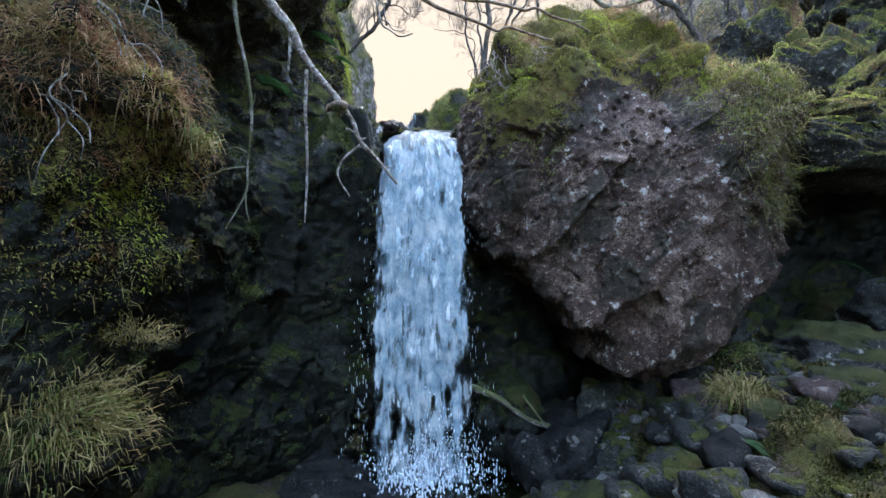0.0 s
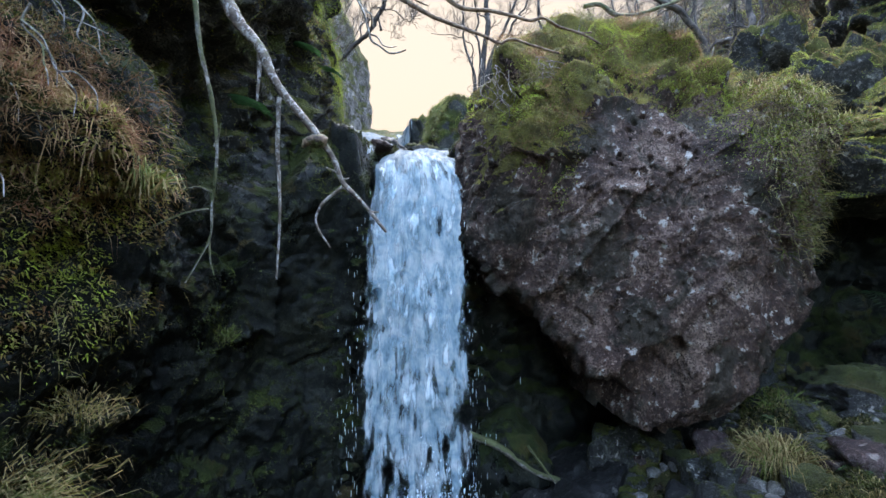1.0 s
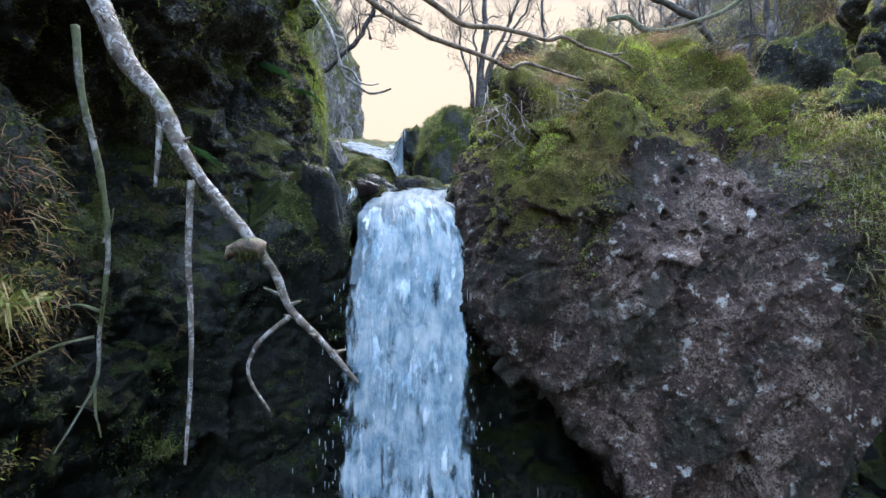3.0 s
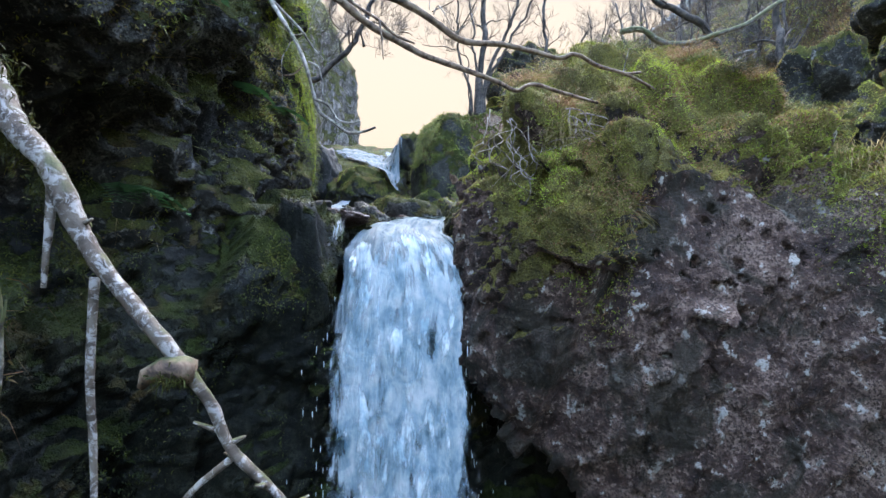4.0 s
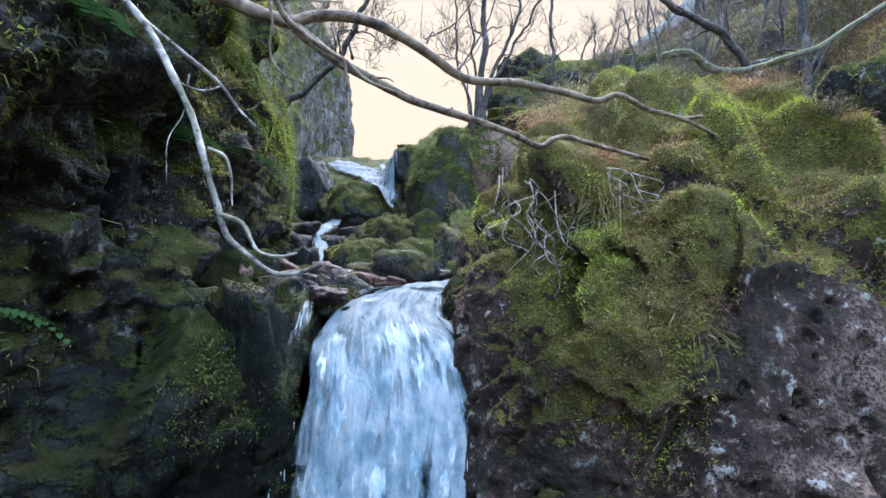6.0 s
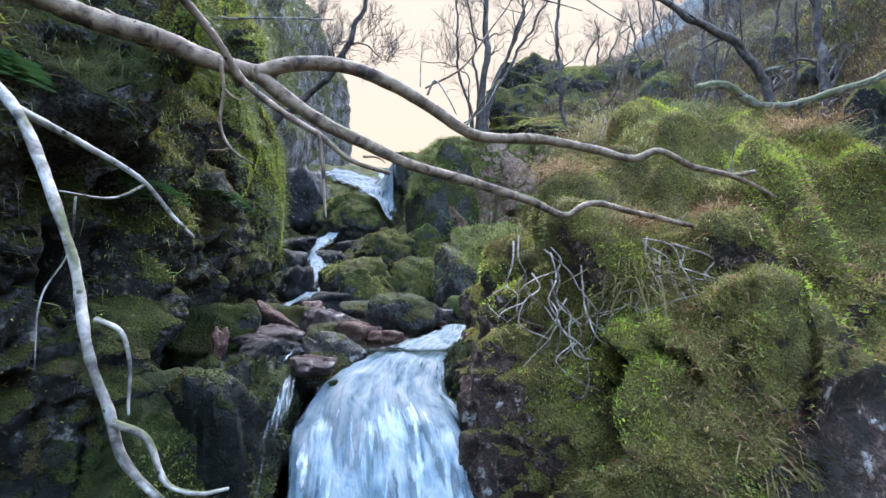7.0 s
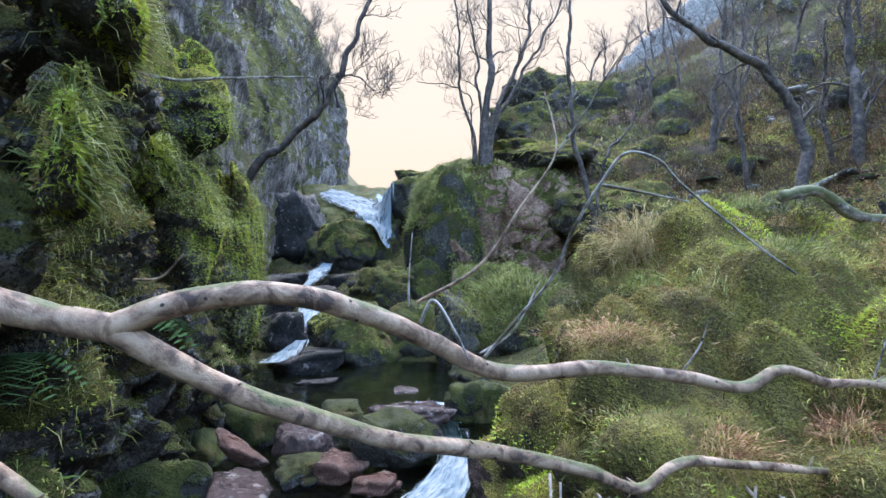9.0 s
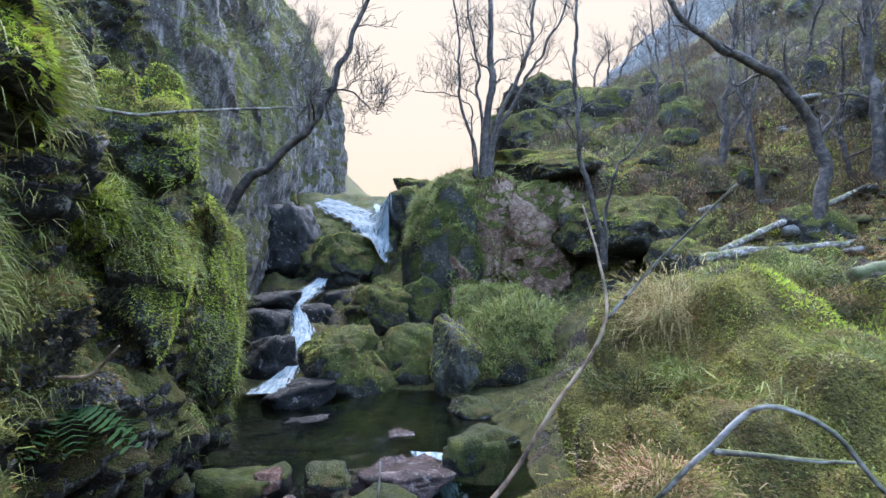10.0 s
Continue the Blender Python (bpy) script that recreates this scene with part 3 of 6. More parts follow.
def ground_height(x, y):
    bed = np.array(BED)
    zb = np.interp(y, bed[:, 0], bed[:, 2])
    # right side
    rows = np.array(BANK)
    yq = np.clip(y, 6.2, 30)
    cols = [np.interp(yq, rows[:, 0], rows[:, i]) for i in range(1, 11)]
    xs, zs = cols[0::2], cols[1::2]
    z = np.where(x < xs[0], zb, zs[4] + (x - xs[4]) * 0.8)
    for i in range(4):
        t = np.clip((x - xs[i]) / (xs[i + 1] - xs[i]), 0, 1)
        t = t * 0.5 + (t * t * (3 - 2 * t)) * 0.5
        z = np.where((x >= xs[i]) & (x < xs[i + 1]), zs[i] + (zs[i + 1] - zs[i]) * t, z)
    far = np.maximum(zb + 0.02 * np.abs(x), np.minimum(7 + 0.9 * x - 0.35 * np.clip(104 - y, 0, 80), 95))
    far = np.maximum(far, zb + np.clip(-0.9 * (x + 0.1 * y + 1.5), 0, 60) * smooth(40, 100, y))
    z = z + (far - z) * smooth(26, 60, y)
    # left side: up behind the cliffs
    xl = np.interp(y, (-20, 2.4, 6, 9, 11, 20, 27, 30, 34), (-4.6, -4.2, -2.9, -3.2, -4.2, -5.6, -5.4, -9, -40))
    zl = np.interp(y, (-20, 6, 10, 20, 27, 29), (7, 8.5, 10.5, 16, 15, 8))
    z = z + (zl + np.clip(xl - x, 0, 30) * 0.5 - z) * smooth(0, 0.7, xl - x) * (y < 36)
    # lower gorge
    low = 0.05 + 0.15 * smooth(-0.6, -2.2, x) + 1.35 * smooth(0.7, 3.6, x) * (0.75 + 0.25 * smooth(3.0, 5.6, y)) - 0.25 * smooth(2, -8, y) + 2 * smooth(-6, -18, y)
    # steep unseen flanks, added to hold skylight off the gorge floor
    low = low + smooth(5.6, 12, x) * 16 + smooth(-4.0, -9, x) * 15
    s = smooth(6.75, 7.15, y + 0.35 * smooth(0.8, -0.5, x) - 0.9 * smooth(3.6, 5.0, x))
    return low + (z - low) * s


gx = np.unique(np.round(np.concatenate((np.linspace(-500, -60, 10), np.linspace(-60, -8, 26), np.linspace(-8, -3.5, 30), np.linspace(-3.5, 9, 180), np.linspace(9, 20, 70), np.linspace(20, 80, 60), np.linspace(80, 500, 12))), 3))
gy = np.unique(np.round(np.concatenate((np.linspace(-500, -40, 10), np.linspace(-40, 2, 50), np.linspace(2, 14, 190), np.linspace(14, 32, 150), np.linspace(32, 120, 70), np.linspace(120, 1200, 16))), 3))
GX, GY = np.meshgrid(gx, gy, indexing="ij")
P = np.stack((GX.ravel(), GY.ravel(), 0 * GX.ravel()), -1)
P[:, 2] = ground_height(P[:, 0], P[:, 1])
near = smooth(120, 20, np.abs(P[:, 1])) * (P[:, 2] > POOL - 0.02)
P[:, 2] += near * (0.35 * fbm(P, 0.55, 4, 3) + 0.2 * crags(P, 1.5, 4, 4) + blocky(P, 0.8, 5, 0.22, 0.15)) * smooth(4.4, 5.2, P[:, 2]) + 0.08 * fbm(P, 2.6, 4, 6) * (P[:, 1] < 60)
bank = smooth(0.7, 1.3, P[:, 0]) * smooth(7.0, 6.0, P[:, 1]) * smooth(0.5, 3.0, P[:, 1]) * smooth(7, 5, P[:, 0])
P[:, 2] += bank * (0.16 * crags(P, 1.7, 4, 12) + blocky(P, 2.2, 13, 0.14, 0.1))
P[:, 2] += smooth(40, 110, P[:, 1]) * 2.0 * fbm(P, 0.06, 4, 8) * smooth(400, 200, np.abs(P[:, 0]))
GROUND_V, GROUND_F = P, grid_faces(len(gx), len(gy))
thing("ground", GROUND_V, GROUND_F, heath, "heath, moss and soil over the gorge floor and hillsides", "ground", kind="structure")


def ground_at(x, y):
    return float(ground_height(np.array([float(x)]), np.array([float(y)]))[0])


# ---- the bright cream evening sky beyond the head of the gorge ----
a, e = np.linspace(radians(-26), radians(42), 40), np.linspace(radians(2), radians(34), 20)
A, E = np.meshgrid(a, e, indexing="ij")
P = 900 * np.stack((np.sin(A) * np.cos(E), np.cos(A) * np.cos(E), np.sin(E)), -1)
g = Graph("evening_sky")
sep = g.add("ShaderNodeSeparateXYZ")
g.put(sep.inputs[0], g.co)
glow = g.add("ShaderNodeEmission")
g.put(glow.inputs["Color"], g.ramp(g.maths("DIVIDE", sep.outputs["Z"], 600.0), (0.15, (1.12, 0.88, 0.72)), (0.45, (1.1, 0.95, 0.85)), (0.85, (1.08, 0.98, 0.93))))
glow.inputs["Strength"].default_value = 1.0 / 2 ** EXPOSURE
g.tree.links.new(glow.outputs[0], g.out.inputs["Surface"])
thing("backdrop", P.reshape(-1, 3), grid_faces(40, 20), g.mat, "pale cream evening sky beyond the gorge", "sky", kind="structure")


# ---- the grey mountain ridge far up the valley ----
u, v = np.linspace(0, 1, 90), np.linspace(0, 1, 40)
U, W = np.meshgrid(u, v, indexing="ij")
crest = 68 + 84 * U ** 0.9
P = np.stack((50 + 90 * U, 130 + 38 * W, crest * np.clip(W * 1.05, 0, 1) - 6), -1).reshape(-1, 3)
P[:, 2] += 5.0 * crags(P, 0.05, 4, 15) * smooth(-4, 30, P[:, 2]) + 1.5 * fbm(P, 0.2, 4, 16)
thing("ridge_far", P, grid_faces(90, 40), ridge_rock, "hazy blue-grey mountain ridge up the valley", "mountain", kind="structure")


# ---- rock walls ----
def rough_face(seed, big=0.22, step=0.16, fine=0.035):
    return lambda p: (big * fbm(p, 0.75, 4, seed) + step * ledges(p, seed + 3) + 0.06 * crags(p, 2.2, 4, seed + 5) + 0.03 * crags(p, 6, 3, seed + 7) + fine * fbm(p, 9, 4, seed + 9)
                      + blocky(p * np.array((1, 1, 0.55)), 1.2, seed + 1, 0.9 * step, 0.1, 0.5) + blocky(p * np.array((1, 1, 0.8)), 3.6, seed + 2, 0.4 * step, 0.03, 0.5) + 0.02 * crags(p, 14, 3, seed + 8))


YA = (-8, 2.4, 3.3, 4.0, 4.5, 5.0, 5.5, 6.1)
ZA = (-0.3, 1.6, 2.6, 3.4, 4.2, 5.0, 6.4, 9.0)
XA = ((-3.9, -3.4, -2.75, -2.6, -2.5, -2.35, -2.0, -1.0),
      (-3.7, -3.1, -2.55, -2.5, -2.45, -2.2, -1.75, -0.95),
      (-3.4, -2.8, -2.25, -2.1, -2.15, -2.05, -1.6, -0.85),
      (-3.3, -2.7, -2.05, -1.95, -2.0, -1.95, -1.45, -0.8),
      (-3.2, -2.8, -2.45, -2.15, -2.6, -2.3, -1.7, -1.2),
      (-3.3, -3.1, -3.0, -3.0, -3.0, -2.7, -2.4, -2.2),
      (-2.8, -2.4, -2.2, -2.15, -2.0, -1.8, -1.7, -1.65),
      (-3.8, -3.2, -3.0, -2.9, -2.8, -2.6, -2.5, -2.4))
u, v = np.concatenate((np.linspace(-8, 2, 60, endpoint=False), np.linspace(2, 6.1, 210))), np.linspace(-0.3, 5.0, 230)
X = table(YA, ZA, XA, u, v)
P = np.stack((X, np.broadcast_to(u[:, None], X.shape), np.broadcast_to(v[None], X.shape)), -1)
def slabby_face(seed):
    """Wet wall split into tall flat slabs."""
    tall = np.array((1, 1, 0.55))
    return lambda p: 0.18 * fbm(p, 0.75, 3, seed) + 0.08 * ledges(p, seed + 3) + facets(p * tall, 1.0, seed + 1, 0.26, 0.07) + facets(p * tall, 2.6, seed + 2, 0.24, 0.025) + facets(p, 6.5, seed + 4, 0.2, 0.008) + 0.012 * crags(p, 9, 3, seed + 8)


WALL_V, WALL_F = cliff_mesh(P, slabby_face(11), (-1.6, 0.3, 0), 11, (1, -0.5, 0))
thing("cliff_left", WALL_V, WALL_F, shaded_wet_rock, "dark wet rock wall beside the waterfall, its recess shade put into the colour", "cliff", kind="structure")

YB = (2.0, 3.3, 4.2, 5.0, 5.7, 6.6, 7.6, 8.6, 9.6, 10.4, 11.6)
ZB = (3.9, 4.4, 5.2, 6.5, 8.0, 11.0)
XB = ((-3.2, -2.9, -3.0, -2.4, -1.85, -1.85, -2.0, -2.1, -2.2, -2.6, -3.3),
      (-3.1, -2.9, -2.9, -2.2, -1.55, -1.75, -1.95, -2.1, -2.2, -2.5, -3.2),
      (-2.4, -2.15, -2.1, -1.85, -1.5, -1.65, -1.8, -1.85, -2.0, -2.4, -3.1),
      (-2.1, -1.9, -1.8, -1.75, -1.6, -1.7, -2.0, -2.05, -2.2, -2.6, -3.2),
      (-2.8, -2.7, -2.6, -2.4, -2.2, -2.3, -2.7, -2.7, -2.8, -3.1, -3.5),
      (-3.4, -3.4, -3.4, -3.3, -3.2, -3.5, -3.7, -3.8, -3.9, -4.1, -4.4))
u, v = np.linspace(2.0, 11.6, 360), np.linspace(3.9, 11, 270)
X = table(YB, ZB, XB, u, v)
P = np.stack((X, np.broadcast_to(u[:, None], X.shape), np.broadcast_to(v[None], X.shape)), -1)
def wall_hollow(p):
    return smooth(0.08, 0.34, fbm(p * np.array((1, 1.2, 0.7)), 0.85, 3, 28))


UPPER_V, UPPER_F = cliff_mesh(P, lambda p: rough_face(23, 0.38, 0.2)(p) - 0.55 * wall_hollow(p), (-1.6, 0.4, 0), 23, (1, -0.5, 0))
thing("cliff_upper_left", UPPER_V, UPPER_F, mossy_cliff, "mossy overhanging rock wall above the stream", "cliff", kind="structure")

YC = (10.6, 13.0, 17.0, 22.0, 26.5, 28.0)
ZC = (3.8, 8.0, 11.0, 13.5, 16.5, 20.0)
XC = ((-3.2, -3.5, -4.3, -4.6, -4.1, -5.5),
      (-3.2, -3.5, -4.3, -4.6, -4.0, -5.5),
      (-3.4, -3.6, -4.2, -4.5, -3.95, -5.5),
      (-3.7, -4.0, -4.4, -4.7, -4.1, -5.8),
      (-4.6, -4.7, -5.0, -5.5, -5.6, -7.5),
      (-6.0, -6.2, -6.8, -7.5, -8.5, -10.0))
u, v = np.linspace(10.6, 28, 330), np.linspace(3.8, 20, 230)
X = table(YC, ZC, XC, u, v)
P = np.stack((X, np.broadcast_to(u[:, None], X.shape), np.broadcast_to(v[None], X.shape)), -1)
FAR_V, FAR_F = cliff_mesh(P, lambda p: 0.4 * fbm(p, 0.4, 4, 31) + 0.13 * smooth(17, 19, p[:, 1]) * crags(p * np.array((1, 1, 0.09)), 2.6, 3, 33) + 0.22 * smooth(19, 16, p[:, 1]) * facets(p, 0.7, 34, 0.4, 0.25) + 0.2 * ledges(p * 0.5, 35), (-3, 0.5, 0), 31, (1, -0.3, 0))
thing("cliff_far_left", FAR_V, FAR_F, far_cliff, "tall grey cliff streaked with pale runs of seeping water", "cliff", kind="structure")

XD = (-1.5, -0.7, 0.0, 0.8, 2.0, 4.0, 5.5, 8.0)
ZD = (-0.3, 1.0, 2.2, 3.3, 4.3)
YD = ((5.75, 6.1, 6.3, 6.4, 6.3, 6.25, 6.5, 6.6),
      (5.85, 6.15, 6.4, 6.6, 6.5, 6.45, 6.6, 6.7),
      (5.95, 6.2, 6.4, 6.75, 6.9, 7.3, 7.4, 7.4),
      (6.0, 6.2, 6.35, 6.65, 7.0, 7.2, 7.2, 7.0),
      (6.3, 6.45, 6.5, 6.6, 7.0, 6.6, 6.5, 6.3))
u, v = np.linspace(-1.5, 8, 260), np.linspace(-0.3, 4.3, 150)
Y = table(XD, ZD, YD, u, v)
P = np.stack((np.broadcast_to(u[:, None], Y.shape), Y, np.broadcast_to(v[None], Y.shape)), -1)
# headwall: near-black colour stands in for shade behind the water
HEAD_V, HEAD_F = cliff_mesh(P, rough_face(43, 0.12, 0.1), (0, 0.9, 0), 43, (0, -1, 0))
thing("cliff_head", HEAD_V, HEAD_F, shaded_wet_rock, "wet headwall behind the falling water, coloured near-black for its shade", "cliff", kind="structure")

# ---- the great boulder ----
BOULDER = ((0, -0.958, 0.286, 1.46), (0, -1, -0.05, 1.62), (-0.68, 0.05, -0.73, 1.86), (0, -0.3, -1, 2.7), (0.76, 0, -0.65, 2.12), (0.5, -0.85, -0.1, 1.9), (1, -0.1, 0, 2.0), (0.74, -0.1, 0.67, 1.75),
           (0, 0.1, 1, 2.4), (0, -0.8, 0.6, 1.60), (-0.45, -0.89, 0, 1.80), (-0.75, -0.66, 0.1, 2.02), (-1, 0, 0, 2.0), (-0.785, -0.1, 0.62, 2.13), (0, 1, 0, 1.7), (-0.7, 0.7, 0.1, 1.62))
PLATE = (1.98, 4.06, 0.58, 0.44)
BEDDING = np.array(((0.78, 0, 0.62), (0, 1, 0), (-0.62, 0, 0.78)))


def pitted(p):
    """Hollows of the bare plate: which of them, and how near each point lies to the middle of its own."""
    who, heart, _ = cells((p + 0.035 * np.stack([fbm(p, 9, 3, 90 + k) for k in range(3)], -1)) * np.array((1, 1, 0.8)), 9.0, 57)
    return who, heart


def boulder_relief(p):
    b = (p @ BEDDING) * np.array((1.7, 1.0, 0.8))
    plate = smooth(1.15, 0.9, np.hypot((p[:, 0] - PLATE[0]) / PLATE[2], (p[:, 2] - PLATE[1]) / PLATE[3])) * (p[:, 1] < 5.8)
    rough = (0.05 * ledges(b, 53, 0.4) + facets(b, 0.75, 158, 0.2, 0.03) + facets(b, 2.0, 59, 0.2, 0.014) + facets(b, 5.5, 52, 0.22, 0.006) + 0.012 * crags(p, 8, 3, 56)) * (1 - 0.88 * plate)
    who, heart = pitted(p)
    pits = 0.05 * smooth(0.40, 0.28, heart) * (who > -0.2) * plate
    _, bun, _ = cells(p + 0.06 * np.stack([fbm(p, 5, 2, 45 + k) for k in range(3)], -1), 4.5, 48)
    _, bump, _ = cells(p + 0.15 * np.stack([fbm(p, 2.5, 2, 145 + k) for k in range(3)], -1), 1.9, 148)
    hummock = smooth(4.35, 4.9, p[:, 2]) * (0.10 * fbm(p, 1.7, 4, 50) + 0.3 * smooth(0.8, 0.1, bump) + 0.06 * smooth(0.75, 0.1, bun) - 0.18)
    return 0.06 * fbm(p, 0.8, 3, 51) + hummock + rough * smooth(5.2, 4.5, p[:, 2]) + 0.012 * fbm(p, 14, 4, 54) - pits


BIG_V, BIG_F = boulder_mesh((2.2, 6.6, 3.8), BOULDER, 8, 22.0, boulder_relief)
thing("boulder", BIG_V, BIG_F, boulder_rock, "huge purple-brown boulder capped with moss, wedged beside the waterfall", "boulder")

# ---- rocks of the stream and the banks ----
def rock(centre, radii, seed, material, label, group, sub=4, turn=0.0, k=7.0, rough=1.0, name="rock", cuts=15, cut=(0.8, 1.05)):
    V, F = rock_mesh(centre, radii, seed, sub, k, turn, rough, cuts, cut)
    thing(name, V, F, material, label, "rock", group, at=centre)
    return V, F


MOSSY, UPROCK, DIMROCK, SHAG, LUMPS = [], [], [], [], []
UPSTREAM = "mossy rocks of the upper cascade"


def split_relief(seed, size, rough):
    return lambda p: rough * (facets(p, 0.9 / size, seed, 0.3, 0.06 * size) + facets(p, 2.4 / size, seed + 1, 0.4, 0.03 * size) + 0.04 * size * fbm(p, 1.6 / size, 4, seed + 2) + 0.02 * size * crags(p, 7 / size, 3, seed + 3))


def crag(centre, planes, seed, material, label, size, sub=6, rough=1.0):
    V, F = boulder_mesh(centre, planes, sub, 20.0, split_relief(seed, size, rough))
    thing("rock", V, F, material, label, "rock", UPSTREAM, at=centre)
    UPROCK.append(V)
    return V, F


# the sloping rock that the upper stream sheets over, and its mossy bulge
crag((-2.0, 19.0, 7.4), ((0.05, -0.55, 0.83, 0.40), (0, -0.9, -0.43, 1.95), (-1, -0.3, 0.1, 1.9), (1, -0.3, 0.1, 1.05), (0.6, -0.75, 0.2, 1.5), (-0.6, -0.75, 0.3, 1.7), (0, 0, -1, 2.2), (0, 1, 0, 2.2)), 101, mossy_rock, "large sloping dark rock with water sheeting over it", 1.0, 6, 0.7)
MOSSY.append(rock((-2.25, 17.65, 6.75), (0.8, 0.8, 0.85), 102, mossy_rock, "rounded mossy bulge of rock under the upper cascade", UPSTREAM, 5, 20, 9.0, 1.2, cuts=9, cut=(0.8, 1.0)))
UPROCK.append(MOSSY[-1][0])
# the massive crag beside the cascade, its mossy shoulder, and the mossy rocks below it
WALLTOP = "mossy lumps of the rock wall"
for c, r, s, label in (
        ((-1.57, 6.20, 7.12), (0.25, 0.50, 0.31), 271, "bulging block of the wall under thick bright moss"),
        ((-1.93, 7.40, 6.67), (0.18, 0.35, 0.26), 272, "mossy knob of the rock wall"),
        ((-1.41, 6.00, 6.33), (0.12, 0.40, 0.29), 273, "mossy buttress of the rock wall"),
        ((-2.15, 8.20, 7.34), (0.40, 0.60, 0.54), 274, "grass-draped shoulder of the rock wall"),
        ((-2.02, 9.20, 6.01), (0.25, 0.70, 1.14), 275, "grass-draped buttress of the rock wall standing in the pool"),
        ((-2.0, 8.00, 6.15), (0.37, 0.60, 0.72), 276, "grass-draped buttress of the rock wall")):
    V, F = rock(c, r, s, mossy_cliff, label, WALLTOP, 5, turn=s * 23 % 40, k=7.0, rough=1.7, cuts=16, cut=(0.72, 0.95))
    MOSSY.append((V, F))
    LUMPS.append((V, F))
CRAGS = [crag((1.95, 16.6, 6.95), ((0.05, -1, 0.10, 1.25), (-0.72, -0.7, 0.0, 1.75), (-1, 0, 0.1, 1.85), (0.75, -0.65, 0.05, 1.8), (1, 0, 0, 2.1), (0, -0.35, 0.94, 1.95), (-0.6, -0.35, 0.72, 1.95), (0.55, -0.4, 0.75, 1.95), (0, 0, -1, 2.4), (0, 1, 0, 1.6)), 211, crag_rock, "massive red-brown crag with a grassy cap above the pool", 1.1, 7),
         crag((6.5, 19.0, 9.9), ((-0.15, -1, 0.25, 1.1), (-0.8, -0.55, 0.2, 1.7), (0.8, -0.55, 0.2, 1.9), (0, -0.4, 0.92, 1.2), (-0.5, -0.4, 0.75, 1.5), (0, 0, -1, 2.2), (0, 1, 0, 2.0)), 212, crag_rock, "grey-purple rock face with a mossy rim on the hillside", 1.4, 6)]
SHAG.append(CRAGS[0])
MOSSY.extend(CRAGS)
for c, r, s, m, label, sub in (
        ((-4.3, 18.9, 7.25), (1.2, 1.4, 1.5), 103, black_rock, "large dark wet rock beside the upper cascade", 5),
        ((-5.2, 20.6, 9.0), (0.9, 0.8, 0.75), 104, mossy_rock, "mossy rock at the foot of the grey cliff", 4),
        ((-0.6, 19.6, 8.1), (0.85, 1.0, 1.15), 105, mossy_rock, "brown mossy rock at the side of the upper cascade", 5),
        ((-0.6, 22.2, 9.75), (0.6, 0.5, 0.4), 106, mossy_rock, "small rock on the brink of the upper cascade", 4),
        ((0.42, 16.0, 6.75), (0.75, 0.95, 1.75), 107, mossy_rock, "mossy shoulder of rock beside the crag", 5),
        ((-0.25, 15.4, 5.6), (0.45, 0.6, 0.7), 108, mossy_rock, "dark rock in the cleft below the crag", 4),
        ((-1.04, 15.5, 5.55), (0.85, 0.8, 0.78), 109, mossy_rock, "pointed mossy rock below the cascade", 5),
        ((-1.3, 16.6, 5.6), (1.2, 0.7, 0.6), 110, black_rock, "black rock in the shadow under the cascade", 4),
        ((-1.35, 13.0, 4.74), (0.82, 0.72, 0.72), 111, mossy_rock, "rounded mossy boulder at the back of the pool", 5),
        ((-0.28, 13.5, 4.78), (0.6, 0.6, 0.64), 112, mossy_rock, "rounded mossy boulder at the back of the pool", 5),
        ((-1.9, 12.0, 4.52), (0.48, 0.36, 0.24), 113, black_rock, "low black rock at the foot of the small cascade", 4),
        ((-2.75, 15.9, 5.3), (0.55, 0.7, 0.45), 114, black_rock, "dark rock under the small cascade", 4),
        ((-2.5, 14.3, 4.55), (0.45, 0.8, 0.42), 115, black_rock, "dark rock under the small cascade", 4),
        ((-3.4, 15.3, 5.8), (0.52, 0.5, 0.26), 116, black_rock, "flat dark rock beside the small cascade", 4),
        ((-3.3, 14.5, 5.36), (0.48, 0.42, 0.36), 117, black_rock, "dark rock beside the small cascade", 4),
        ((-2.95, 13.5, 4.8), (0.4, 0.42, 0.46), 118, black_rock, "dark rock beside the small cascade", 4),
        ((1.55, 13.4, 5.0), (1.45, 1.0, 1.12), 119, mossy_rock, "large mossy boulder hung with grass above the pool", 5),
        ((0.5, 12.6, 4.85), (0.45, 0.5, 0.78), 120, bank_rock, "boulder with pale lichened side at the pool's edge", 5),
        ((-2.6, 21.4, 7.9), (1.7, 1.2, 0.8), 121, black_rock, "broad dark rock under the upper cascade", 5),
        ((4.3, 14.6, 7.3), (1.15, 1.0, 0.7), 122, mossy_cliff, "smooth moss-covered mound on the hillside", 5),
        ((4.75, 13.4, 6.5), (0.75, 0.6, 0.55), 123, mossy_cliff, "moss-covered rock on the hillside", 4),
        ((2.9, 17.6, 9.1), (1.9, 1.4, 0.55), 124, mossy_cliff, "mossy ledge above the crag", 5),
        ((3.2, 19.6, 10.6), (1.2, 1.0, 0.85), 125, mossy_cliff, "mossy outcrop on the hillside", 5),
        ((3.9, 22.0, 12.4), (1.7, 1.4, 0.95), 126, mossy_cliff, "mossy outcrop on the skyline", 5),
        ((5.4, 21.0, 11.8), (1.8, 1.5, 1.1), 127, mossy_cliff, "mossy outcrop on the hillside", 5),
        ((4.6, 18.6, 9.9), (0.9, 0.9, 0.7), 128, mossy_cliff, "mossy hump on the hillside", 4)):
    V, F = rock(c, r, s, m, label, UPSTREAM, sub, turn=s * 37 % 90, k=16.0, rough=1.4, cuts=11, cut=(0.78, 1.0))
